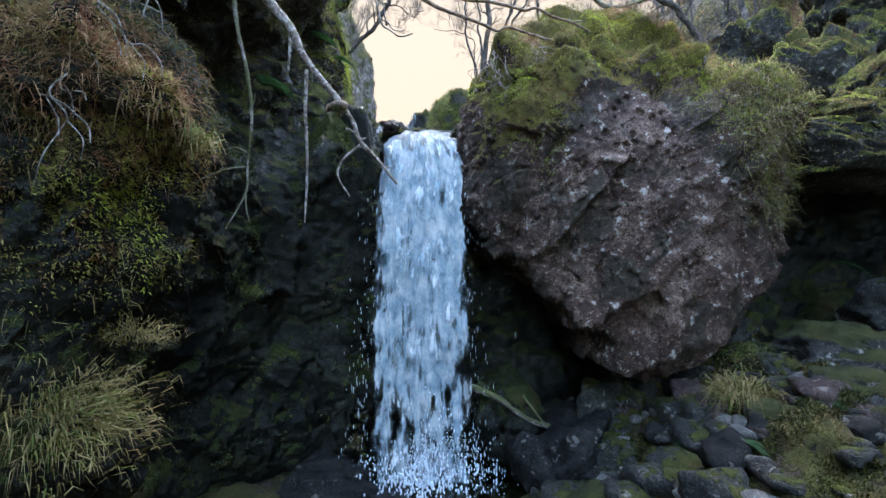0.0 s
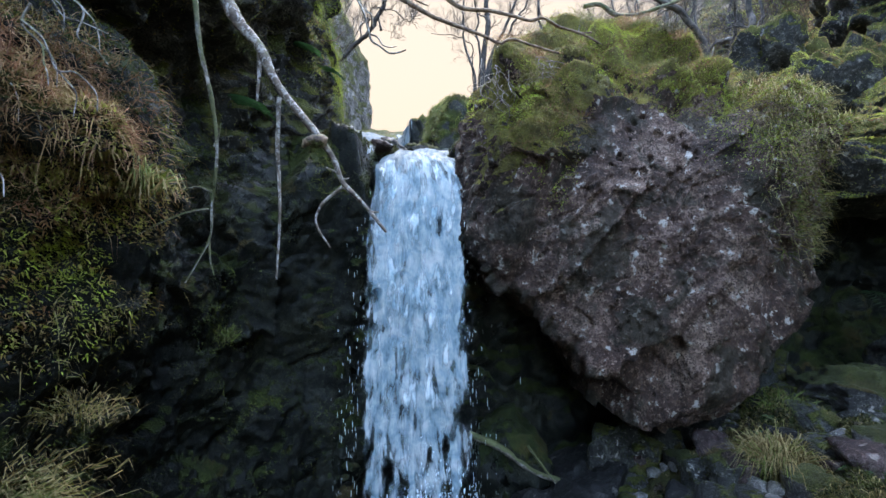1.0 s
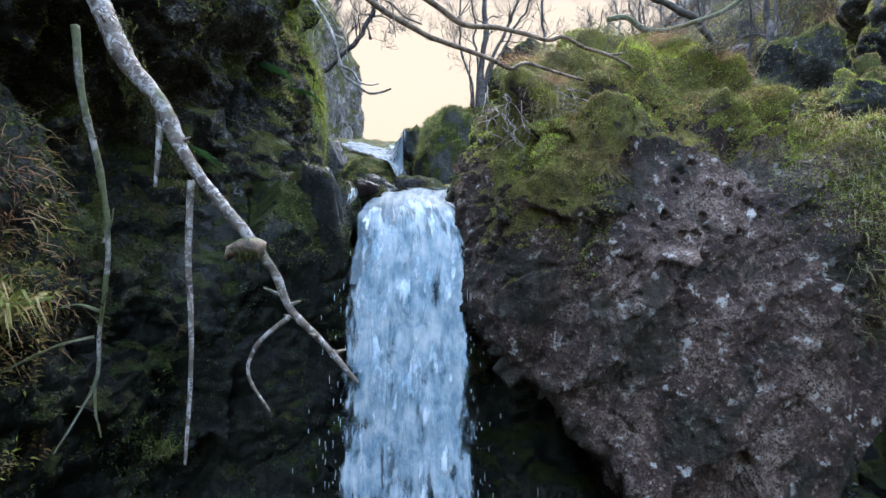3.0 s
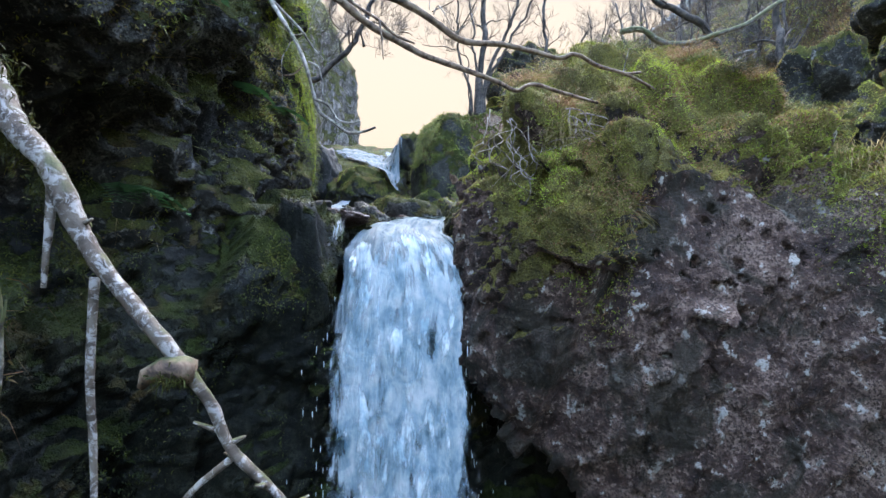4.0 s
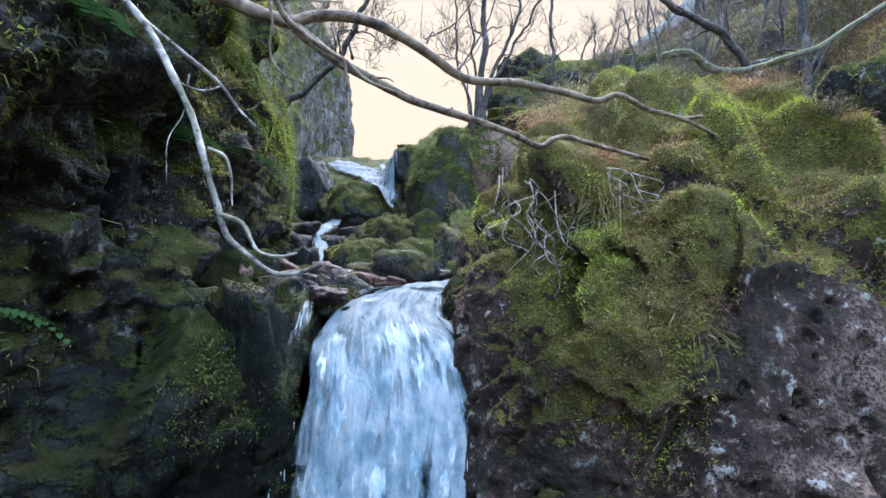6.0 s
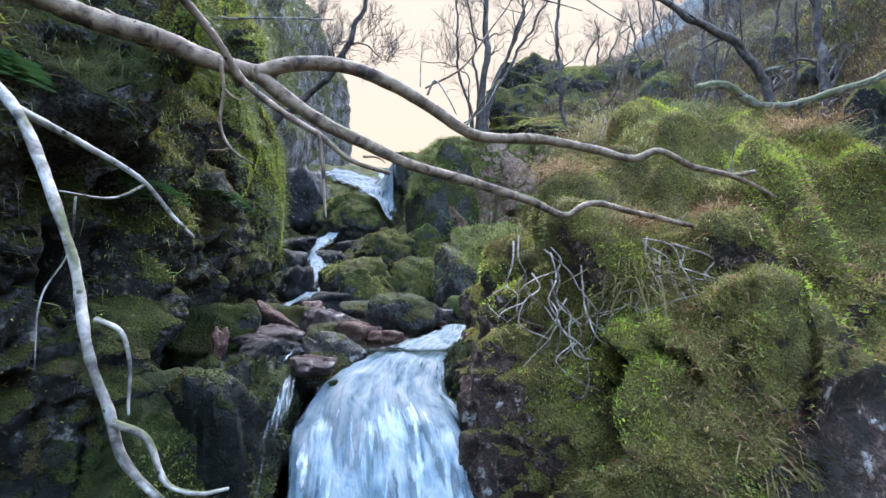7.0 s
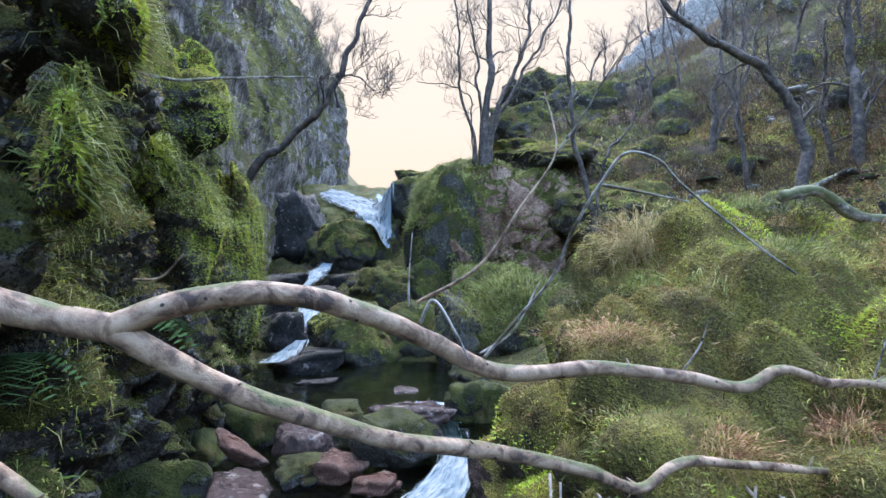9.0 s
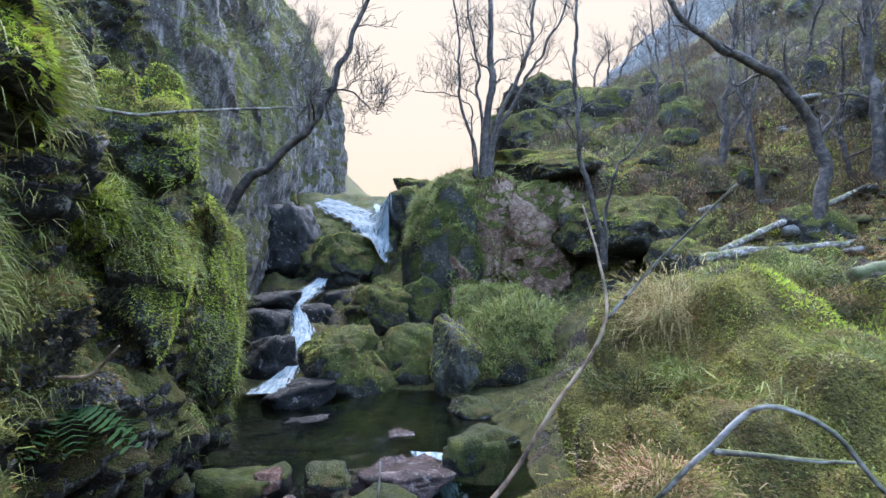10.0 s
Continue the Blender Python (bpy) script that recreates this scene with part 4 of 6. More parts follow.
    UPROCK.append(V)
    if m is not black_rock:
        MOSSY.append((V, F))
        if s in (119, 107):
            SHAG.append((V, F))

POOLSIDE = "stones of the pool and the lip"
for c, r, s, m, label in (
        ((0.62, 11.3, 4.43), (0.29, 0.25, 0.2), 131, grey_slab, "grey stone with a dry top in the pool"),
        ((1.07, 11.2, 4.38), (0.2, 0.18, 0.16), 132, grey_slab, "grey stone at the pool's edge"),
        ((0.72, 10.1, 4.4), (0.46, 0.32, 0.17), 133, grey_slab, "flat grey stone at the pool's edge"),
        ((0.48, 9.1, 4.5), (0.27, 0.27, 0.28), 134, mossy_rock, "rounded black-green stone at the pool's outlet"),
        ((-0.15, 9.3, 4.38), (0.44, 0.32, 0.21), 135, pink_rock, "broad wet stone at the pool's outlet"),
        ((-0.28, 10.4, 4.42), (0.17, 0.13, 0.08), 136, pink_rock, "low stone breaking the pool's surface"),
        ((-1.29, 8.75, 4.48), (0.12, 0.11, 0.12), 137, red_rock, "small reddish stone at the pool's outlet"),
        ((-0.87, 8.85, 4.45), (0.17, 0.14, 0.12), 138, pink_rock, "small wet stone at the pool's outlet"),
        ((-2.0, 8.85, 4.47), (0.12, 0.1, 0.11), 139, grey_slab, "small grey stone at the pool's outlet"),
        ((-1.54, 11.2, 4.40), (0.42, 0.24, 0.07), 140, black_rock, "flat stone awash in the pool"),
        ((-0.22, 7.90, 4.58), (0.30, 0.30, 0.24), 241, grey_slab, "blocky grey stone blotched with pale lichen above the lip"),
        ((-0.11, 8.70, 4.59), (0.41, 0.30, 0.12), 242, pink_rock, "pale flat stone beside the run of water"),
        ((-0.78, 8.60, 4.64), (0.19, 0.18, 0.09), 243, grey_slab, "low grey stone behind the lip"),
        ((-1.03, 8.05, 4.58), (0.20, 0.20, 0.15), 244, pink_rock, "purple-grey stone with a pale face above the lip"),
        ((-0.85, 7.65, 4.48), (0.23, 0.20, 0.13), 245, grey_slab, "squared grey slab above the lip"),
        ((-0.58, 7.60, 4.50), (0.13, 0.16, 0.10), 246, red_rock, "wet red-brown stone wedged above the lip"),
        ((-1.25, 7.15, 4.51), (0.33, 0.28, 0.11), 247, pink_rock, "flat pinkish slab with water running over it at the lip"),
        ((-1.10, 6.85, 4.43), (0.26, 0.22, 0.14), 248, black_rock, "dark wet slab at the lip"),
        ((-0.66, 6.72, 4.39), (0.25, 0.20, 0.20), 249, bank_rock, "olive-brown worn slab dividing the water at the lip"),
        ((-1.59, 7.00, 4.53), (0.16, 0.30, 0.28), 250, mossy_rock, "mossy block against the rock wall at the lip"),
        ((-1.43, 6.72, 4.50), (0.04, 0.08, 0.13), 251, red_rock, "upright red-brown stone at the lip"),
        ((-1.76, 8.00, 4.48), (0.19, 0.30, 0.19), 252, mossy_rock, "mossy stone behind the lip"),
        ((-1.50, 8.60, 4.48), (0.28, 0.35, 0.25), 253, mossy_rock, "rounded mossy stone behind the lip"),
        ((-1.21, 8.50, 4.66), (0.09, 0.10, 0.08), 254, red_rock, "small round pinkish stone behind the lip"),
        ((-1.82, 8.30, 4.70), (0.09, 0.12, 0.09), 255, grey_slab, "small pale stone by the rock wall"),
        ((-0.32, 7.40, 4.47), (0.14, 0.14, 0.07), 256, red_rock, "low brown stone awash at the lip"),
        ((-0.75, 6.50, 4.40), (0.20, 0.15, 0.07), 257, pink_rock, "brown wet slab in the water at the lip")):
    rock(c, r, s, m, label, POOLSIDE, 4, turn=s * 53 % 180, k=15.0, rough=1.5, cuts=9, cut=(0.66, 0.95))
# leaning red slab
V, F = rock_mesh((0, 0, 0), (0.21, 0.1, 0.055), 155, 4, 12.0, 0, 0.6)
ob = thing("rock", V, F, red_rock, "leaning red-brown slab of stone above the lip", "rock", POOLSIDE)
ob.matrix_world = pose(-1.34, 7.65, 4.62, 12, 33, 20)

LIP = "wet rocks framing the waterfall"
for c, r, s, m, label, sub in (
        ((-1.08, 6.2, 3.6), (0.46, 0.42, 0.9), 161, shaded_wet_rock, "dark green-black block beside the top of the fall", 5),
        ((0.3, 6.5, 4.22), (0.2, 0.26, 0.34), 162, shaded_wet_rock, "dark reddish-sided rock at the top of the fall", 4),
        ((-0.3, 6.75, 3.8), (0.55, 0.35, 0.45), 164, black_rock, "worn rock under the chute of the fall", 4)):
    DIMROCK.append(rock(c, r, s, m, label, LIP, sub, turn=s * 29 % 90, k=14.0, rough=1.7, cuts=10, cut=(0.7, 1.0)))

rock((-2.45, 3.25, 3.5), (0.62, 0.5, 0.42), 191, shaded_wet_rock, "jutting ledge of the dark wall under dead bracken", LIP, 5, 20, 9.0, 1.6)
rock((-2.75, 3.2, 1.15), (0.65, 0.5, 0.45), 192, shaded_wet_rock, "jutting foot of the dark wall under a grass tussock", LIP, 5, 50, 9.0, 1.6)

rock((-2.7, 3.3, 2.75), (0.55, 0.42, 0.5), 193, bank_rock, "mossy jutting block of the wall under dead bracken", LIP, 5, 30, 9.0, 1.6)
rock((-2.3, 3.85, 3.5), (0.3, 0.32, 0.5), 194, shaded_wet_rock, "squared block of the dark wall", LIP, 5, 10, 18.0, 1.2)

LOWER = "rocks of the lower bank"
for c, r, s, m, label, sub in (
        ((4.3, 5.5, 1.45), (0.95, 0.7, 0.42), 171, grey_slab, "broad pale slab of wet rock on the lower bank", 5),
        ((4.6, 4.9, 0.95), (0.9, 0.7, 0.5), 172, grey_slab, "broken grey slab of rock on the lower bank", 5),
        ((3.7, 6.2, 1.55), (0.6, 0.4, 0.3), 173, mossy_rock, "moss-topped ledge rock under the boulder", 4),
        ((2.75, 5.9, 1.2), (0.4, 0.4, 0.38), 174, mossy_rock, "mossy rock wedged below the boulder", 4),
        ((2.0, 5.9, 0.75), (0.5, 0.4, 0.4), 175, mossy_rock, "mossy rock below the boulder", 4),
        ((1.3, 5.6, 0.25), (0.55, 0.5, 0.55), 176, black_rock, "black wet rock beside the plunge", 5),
        ((0.75, 6.2, 0.75), (0.5, 0.4, 0.5), 177, shaded_wet_rock, "wet mossy rock beside the plunge", 4),
        ((2.7, 5.0, 0.7), (0.5, 0.45, 0.42), 178, mossy_rock, "mossy rock on the lower bank", 4),
        ((1.9, 5.0, 0.3), (0.45, 0.4, 0.4), 179, mossy_rock, "brown mossy rock on the lower bank", 4),
        ((3.5, 4.6, 0.75), (0.5, 0.45, 0.35), 180, mossy_rock, "mossy rock on the lower bank", 4),
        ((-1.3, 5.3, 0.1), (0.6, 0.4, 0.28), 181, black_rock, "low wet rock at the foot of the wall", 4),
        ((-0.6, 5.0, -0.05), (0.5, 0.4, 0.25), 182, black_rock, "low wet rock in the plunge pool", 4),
        ((5.6, 6.4, 3.85), (1.3, 0.9, 0.36), 183, mossy_cliff, "mossy jutting ledge above a dark hollow", 5),
        ((5.4, 6.7, 4.45), (1.1, 0.8, 0.4), 184, mossy_cliff, "mossy rock on the terraced bank", 5),
        ((6.9, 7.2, 4.8), (0.9, 0.8, 0.6), 185, mossy_cliff, "mossy rock on the terraced bank", 4),
        ((5.9, 5.9, 1.9), (0.9, 0.6, 0.5), 186, mossy_rock, "dark rock in the hollow", 4)):
    V, F = rock(c, r, s, bank_rock if m is mossy_rock else m, label, LOWER, sub, turn=s * 31 % 90, k=20.0, rough=1.9, cuts=9, cut=(0.66, 0.95))
    if m in (mossy_rock, mossy_cliff):
        (MOSSY if c[2] > 3 else DIMROCK).append((V, F))
for c, r, s in (
        ((6.23, 7.90, 5.66), (1.27, 0.70, 0.84), 291),
        ((6.32, 7.00, 4.89), (1.04, 0.50, 0.61), 292),
        ((4.69, 7.20, 4.71), (0.78, 0.50, 0.35), 293),
        ((8.29, 9.60, 7.52), (1.50, 0.80, 0.82), 294),
        ((6.55, 9.80, 6.87), (0.74, 0.70, 0.73), 295),
        ((9.79, 11.50, 9.44), (1.11, 0.80, 0.79), 296),
        ((8.06, 8.60, 6.68), (0.82, 0.50, 0.47), 297),
        ((4.64, 8.60, 5.58), (0.69, 0.60, 0.51), 298)):
    MOSSY.append(rock(c, r, s, mossy_cliff, "mossy rock of the terraced bank beside the boulder", LOWER, 5, turn=s * 31 % 60, k=12.0, rough=1.7, cuts=10, cut=(0.74, 1.0)))
rng = np.random.default_rng(77)
for i in range(110):
    x, y = rng.uniform(1.0, 4.6), rng.uniform(3.6, 6.2)
    s = rng.uniform(0.07, 0.26)
    c = (x, y, ground_at(x, y) + s * 0.25)
    rock(c, (s * rng.uniform(0.9, 1.5), s, s * rng.uniform(0.5, 0.9)), 600 + i, (bank_rock, black_rock, grey_slab, bank_rock, pink_rock)[i % 5], ("mossy loose stone on the lower bank", "dark wet loose stone on the lower bank", "grey loose stone on the lower bank", "mossy loose stone on the lower bank", "brownish loose stone on the lower bank")[i % 5], "loose stones of the lower bank", 3, rng.uniform(0, 180), 24.0, 1.0, cuts=9, cut=(0.66, 0.95))
RUBBLE = ([], [])
for i in range(260):
    x, y = rng.uniform(1.1, 4.8), rng.uniform(3.2, 6.1)
    s = rng.uniform(0.03, 0.11)
    c = (x, y, ground_at(x, y) + s * 0.5)
    RUBBLE[i % 2].append(rock_mesh(c, (s * rng.uniform(0.9, 1.8), s, s * rng.uniform(0.5, 0.9)), 800 + i, 2, 24.0, rng.uniform(0, 180), 1.0, 8, (0.62, 0.95)))
for parts, mat, label in ((RUBBLE[0], bank_rock, "small dark mossy stones strewn over the lower bank"), (RUBBLE[1], pale_stone, "small pale stones strewn over the lower bank")):
    start = np.cumsum([0] + [len(V) for V, F in parts])
    thing("rubble", np.concatenate([V for V, F in parts]), np.concatenate([F + o for (V, F), o in zip(parts, start)]), mat, label, "stones", kind="stuff")
for i in range(70):
    y = rng.uniform(10.5, 17.0)
    x = rng.uniform(0.5, 0.92) * (y - 4.5) + 0.8
    s = rng.uniform(0.08, 0.22)
    rock((x, y, ground_at(x, y) + s * 0.3), (s * rng.uniform(1.2, 2.2), s, s * rng.uniform(0.35, 0.6)), 830 + i % 14, (grey_slab, mossy_rock, pale_stone)[i % 3], ("flat grey stone of the scree", "mossy flat stone of the scree", "pale flat stone of the scree")[i % 3], "scree stones of the hillside", 2, rng.uniform(0, 180), 24.0, 1.0, cuts=8, cut=(0.62, 0.95))
for i in range(28):
    y = rng.uniform(9.5, 22)
    x = rng.uniform(0.3, 0.95) * (y - 4.5) + 0.6
    s = rng.uniform(0.25, 0.65)
    c = (x, y, ground_at(x, y) - s * 0.05)
    V, F = rock(c, (s * rng.uniform(0.9, 1.5), s, s * rng.uniform(0.8, 1.3)), 650 + i, (mossy_rock, mossy_cliff, mossy_cliff)[i % 3], ("mossy rock on the hillside", "moss-covered outcrop on the hillside", "dark mossy rock on the hillside")[i % 3], "rocks of the hillside", 3 if s < 0.35 else 4, rng.uniform(0, 180), 16.0, 1.5, cuts=10, cut=(0.7, 1.0))
    MOSSY.append((V, F))

# ---- water ----
def sheet(path, n_along, n_across, seed, rough, push=0.0, arch=0.1):
    """A curtain of water along path rows (x, y, z, half width), bulging towards the viewer in its middle."""
    A = np.asarray(path, float)
    s = np.concatenate(([0], np.cumsum(np.linalg.norm(np.diff(A[:, :3], axis=0), axis=1))))
    q = np.linspace(0, s[-1], n_along)
    C = spline(s, A, q)
    w = np.linspace(-1, 1, n_across)
    P = np.repeat(C[:, None, :3], n_across, 1)
    P[..., 0] += C[:, 3:4] * w[None]
    T = np.gradient(C[:, :3], axis=0)
    T /= np.linalg.norm(T, axis=1, keepdims=True)
    out = np.cross(T, np.array((1.0, 0, 0)))
    out = -out if out[len(out) // 2, 1] > 0 else out
    flat = P.reshape(-1, 3)
    lump = rough * (fbm(flat * np.array((1, 1, 0.4)), 4.5, 4, seed) + 0.6 * crags(flat * np.array((1, 1, 0.3)), 3.0, 3, seed + 4)).reshape(n_along, n_across)
    ease = smooth(0.0, 1.3, q - max(0.0, s[-1] - 5.3))[:, None]
    P += out[:, None] * ((push + arch * (1 - w ** 2)[None]) * ease + lump)[..., None]
    UV = np.stack((np.broadcast_to((w + 1) / 2, P.shape[:2]), np.broadcast_to(q[:, None], P.shape[:2])), -1)
    return P.reshape(-1, 3), grid_faces(n_along, n_across), UV.reshape(-1, 2)


FALL = ((0.3, 8.1, 4.5, 0.180), (0.17, 7.5, 4.49, 0.200), (-0.03, 7.0, 4.45, 0.280), (-0.24, 6.6, 4.37, 0.420), (-0.3, 6.35, 4.24, 0.500), (-0.26, 6.15, 4.06, 0.633), (-0.23, 6.0, 3.82, 0.667), (-0.25, 5.86, 3.3, 0.701), (-0.25, 5.78, 2.6, 0.724), (-0.25, 5.7, 1.6, 0.749), (-0.25, 5.65, 0.8, 0.798), (-0.22, 5.62, 0.0, 0.912))
fall = empty("waterfall", (-0.27, 5.65, 0.0), "white waterfall pouring over the lip in broken strands", "waterfall")
for name, seed, rough, push, mat in (("water_body", 61, 0.035, 0.0, fall_inner), ("strand_curtain", 62, 0.06, 0.07, fall_outer), ("strand_curtain", 63, 0.08, -0.07, fall_under)):
    wide = 1.0 if name == "water_body" else 1.16
    V, F, UV = sheet([(x, y, z, w * wide) for x, y, z, w in FALL], 260, 60, seed, rough, push)
    cut = F.max(1) < 50 * 60
    if name == "water_body":
        C, G, T = sheet(FALL, 260, 60, seed, rough, -0.03)
        piece("chute", C, G[G.max(1) < 120 * 60], fall_glide, fall, "smooth water gliding to the brink", T)
    piece(name, V, F[~cut], mat, fall, "torn white strands of water" if name == "strand_curtain" else "", UV)
rng = np.random.default_rng(64)
drops = []
BALLS[1] = ball(1)
for i in range(260):
    f = rng.random() ** 0.6
    x = -0.27 + rng.choice((-1, 1)) * (0.52 + abs(rng.normal(0, 0.13))) * (0.9 + 0.3 * f)
    r = rng.uniform(0.0015, 0.0035)
    drops.append((BALLS[1][0] * np.array((r, r, r * rng.uniform(5, 16))) + np.array((x, 5.75 + rng.normal(0, 0.12), 4.0 - 4.0 * f)), BALLS[1][1]))
V = np.concatenate([d[0] for d in drops])
F = np.concatenate([d[1] + i * len(BALLS[1][0]) for i, d in enumerate(drops)])
piece("spray", V, F, foam, fall, "flying drops beside the fall", kind="stuff")
# splash at the foot
lumps = []
for i in range(2600):
    a, d = rng.uniform(0, 2 * math.pi), abs(rng.normal(0, 0.42))
    h = abs(rng.normal(0, 0.26)) * math.exp(-d) * (1.0 + 0.8 * (math.cos(a) > 0.3))
    r = rng.uniform(0.002, 0.010) * (0.5 + math.exp(-2 * h))
    lumps.append((BALLS[1][0] * np.array((r, r, r * rng.uniform(1.0, 4.0))) + np.array((-0.2 + d * math.cos(a), 5.55 + 0.7 * d * math.sin(a), 0.05 + h)), BALLS[1][1]))
V = np.concatenate([d[0] for d in lumps])
F = np.concatenate([d[1] + i * len(BALLS[1][0]) for i, d in enumerate(lumps)])
piece("splash", V, F, foam, fall, "white splash at the foot of the fall", kind="stuff")


def water_plate(name, x0, x1, y0, y1, z, label):
    n, m = int((x1 - x0) / 0.12), int((y1 - y0) / 0.12)
    X, Y = np.meshgrid(np.linspace(x0, x1, n), np.linspace(y0, y1, m), indexing="ij")
    P = np.stack((X.ravel(), Y.ravel(), 0 * X.ravel()), -1)
    P[:, 2] = z + 0.012 * fbm(P, 3.0, 3, 71)
    thing(name, P, grid_faces(n, m), pool_water, label, "water", kind="structure")


water_plate("water_pool", -3.2, 1.3, 6.72, 13.6, POOL, "dark clear pool above the waterfall")
water_plate("water_lower", -3.0, 1.6, -6, 6.3, 0.1, "dark water at the foot of the waterfall")

CASCADES = (
    ("pale water sheeting over a dark sloping rock", ((-3.6, 20.7, 8.8, 0.7), (-3.0, 20.1, 8.55, 1.15), (-2.3, 19.5, 8.15, 1.2), (-1.8, 18.8, 7.7, 0.95), (-1.5, 18.1, 7.25, 0.75), (-1.45, 17.4, 6.8, 0.55))),
    ("white strands of water dropping onto the sloping rock", ((-1.7, 20.3, 8.7, 0.22), (-1.55, 19.8, 8.45, 0.3), (-1.35, 19.4, 8.2, 0.34), (-1.25, 19.0, 7.95, 0.28))),
    ("small white cascade between dark rocks", ((-2.6, 17.2, 6.5, 0.18), (-2.75, 16.8, 6.28, 0.30), (-2.85, 16.3, 6.05, 0.42), (-2.92, 15.9, 5.85, 0.33), (-2.95, 15.5, 5.7, 0.20), (-2.72, 15.0, 5.45, 0.30), (-2.55, 14.5, 5.22, 0.39), (-2.5, 14.0, 5.0, 0.39), (-2.47, 13.5, 4.74, 0.30), (-2.5, 13.0, 4.55, 0.39), (-2.5, 12.3, 4.46, 0.60))),
    ("thin runs of water spilling over the lip's dark block", ((-0.98, 6.8, 4.45, 0.16), (-0.98, 6.5, 4.4, 0.26), (-0.95, 6.25, 4.3, 0.3), (-0.9, 6.0, 4.1, 0.24), (-0.88, 5.85, 3.8, 0.16))),
    ("foaming run of water between stones above the lip", ((0.05, 9.7, 4.47, 0.32), (0.14, 9.0, 4.48, 0.28), (0.2, 8.3, 4.49, 0.22), (0.17, 7.7, 4.495, 0.2), (0.03, 7.3, 4.48, 0.2))))
ROCKTOPS = np.concatenate(UPROCK)


def draped(V, n, m):
    """Lay a sheet of water on the rocks beneath it."""
    out = V.copy()
    for i, p in enumerate(V):
        near = ROCKTOPS[(np.abs(ROCKTOPS[:, 0] - p[0]) < 0.14) & (np.abs(ROCKTOPS[:, 1] - p[1]) < 0.2)]
        near = near[near[:, 2] > p[2] - 0.7]
        if len(near):
            out[i, 2] = max(p[2] - 0.25, near[:, 2].max() + 0.03)
    z = out[:, 2].reshape(n, m)
    for _ in range(9):
        q = np.pad(z, 1, mode="edge")
        z = (q[:-2, 1:-1] + q[2:, 1:-1] + q[1:-1, :-2] + q[1:-1, 2:] + 2 * z) / 6
    out[:, 2] = z.ravel()
    return out


for label, path in CASCADES:
    V, F, UV = sheet(path, 90, 24, 81, 0.03, 0.02, 0.05)
    if path[0][1] > 18:
        V = draped(V, 90, 24)
    thing("cascade", V, F, fall_thin if path[0][0] < -3 else fall_veil if path[0][1] < 7 else fall_small, label, "waterfall", "small cascades", uv=UV)

# ---- moss and grass ----
rng = np.random.default_rng(7)


def patchy(scale, seed, lo, hi):
    return lambda p: smooth(lo, hi, fbm(p, scale, 4, seed))


# the boulder's cap
bare = lambda p: smooth(1.0, 1.2, np.hypot((p[:, 0] - PLATE[0]) / PLATE[2], (p[:, 2] - PLATE[1]) / PLATE[3]))
cap = lambda p, n: bare(p) * smooth(-0.35, 0.05, n[:, 2] + 0.5 * fbm(p, 1.5, 3, 201)) * smooth(3.95, 4.5, p[:, 2] + 0.6 * fbm(p, 1.6, 4, 202) + 0.95 * smooth(1.75, 0.9, p[:, 0]) + 0.5 * smooth(2.6, 3.3, p[:, 0])) * (p[:, 1] < 8.6) * smooth(0.32, 0.66, p[:, 0] + 0.5 * (p[:, 2] - 4.6) + 0.25 * fbm(p, 2.5, 3, 203))
rusty = lambda p: np.exp(-((p[:, 0] - 2.35) / 0.55) ** 2 - ((p[:, 2] - 5.1) / 0.33) ** 2)
CAP_BOX = ((-0.2, 4.7, 3.3), (4.6, 8.4, 6.9))
P, N = spots(BIG_V, BIG_F, 640000, rng, lambda p, n: cap(p, n) * (0.15 + 0.85 * patchy(1.7, 205, -0.12, 0.1)(p)) * (1 - 0.7 * rusty(p)), CAP_BOX)
cushion = blades(P, N, rng, 0.026, 0.007, 0.3, 0.2, 0.7)
# bright moss; the height term adds more low down, lightening the underlit flank
P, N = spots(BIG_V, BIG_F, 260000, rng, lambda p, n: cap(p, n) * smooth(0.0, 0.22, fbm(p, 1.5, 4, 207) + 0.12 * smooth(1.4, 2.2, p[:, 0]) + 0.3 * smooth(5.5, 4.9, p[:, 2])) * (1 - rusty(p)), CAP_BOX)
put_blades("moss", [blades(P, N, rng, 0.035, 0.008, 0.3, 0.4, 0.6)], bright_moss, "bright yellow-green moss cushions on the boulder, thickened on the flank to lighten it", "moss")
put_blades("moss", [cushion], moss_leaf, "yellow-green moss cushions over the boulder's cap", "moss")
P, N = spots(BIG_V, BIG_F, 200000, rng, lambda p, n: cap(p, n) * patchy(1.1, 211, -0.05, 0.3)(p) * 0.6)
fresh = blades(P, N, rng, 0.07, 0.0038, 0.7, 0.9, 0.5)
put_blades("grass", [fresh], green_grass, "fresh green grass growing in the moss on the boulder", "grass")
P, N = spots(BIG_V, BIG_F, 90000, rng, lambda p, n: cap(p, n) * patchy(0.9, 217, 0.2, 0.45)(p) * 0.3 * smooth(0.6, 1.6, p[:, 0] + p[:, 2] - 5.2))
dry = blades(P, N, rng, 0.08, 0.0035, 0.9, 0.6, 0.5)
P, N = spots(BIG_V, BIG_F, 170000, rng, lambda p, n: smooth(3.0, 3.5, p[:, 0] + 0.3 * fbm(p, 1.5, 2, 218)) * smooth(2.8, 3.2, p[:, 2]) * smooth(-0.2, 0.25, n[:, 2]) * (p[:, 1] < 7.2))
half = len(P) // 2
put_blades("grass", [blades(P[:half], N[:half], rng, 0.16, 0.008, 1.2, 0.3, 0.5)], green_grass, "green grass over the boulder's shoulder", "grass")
fringe = blades(P[half:], N[half:], rng, 0.3, 0.006, 1.6, 0.2, 0.4)
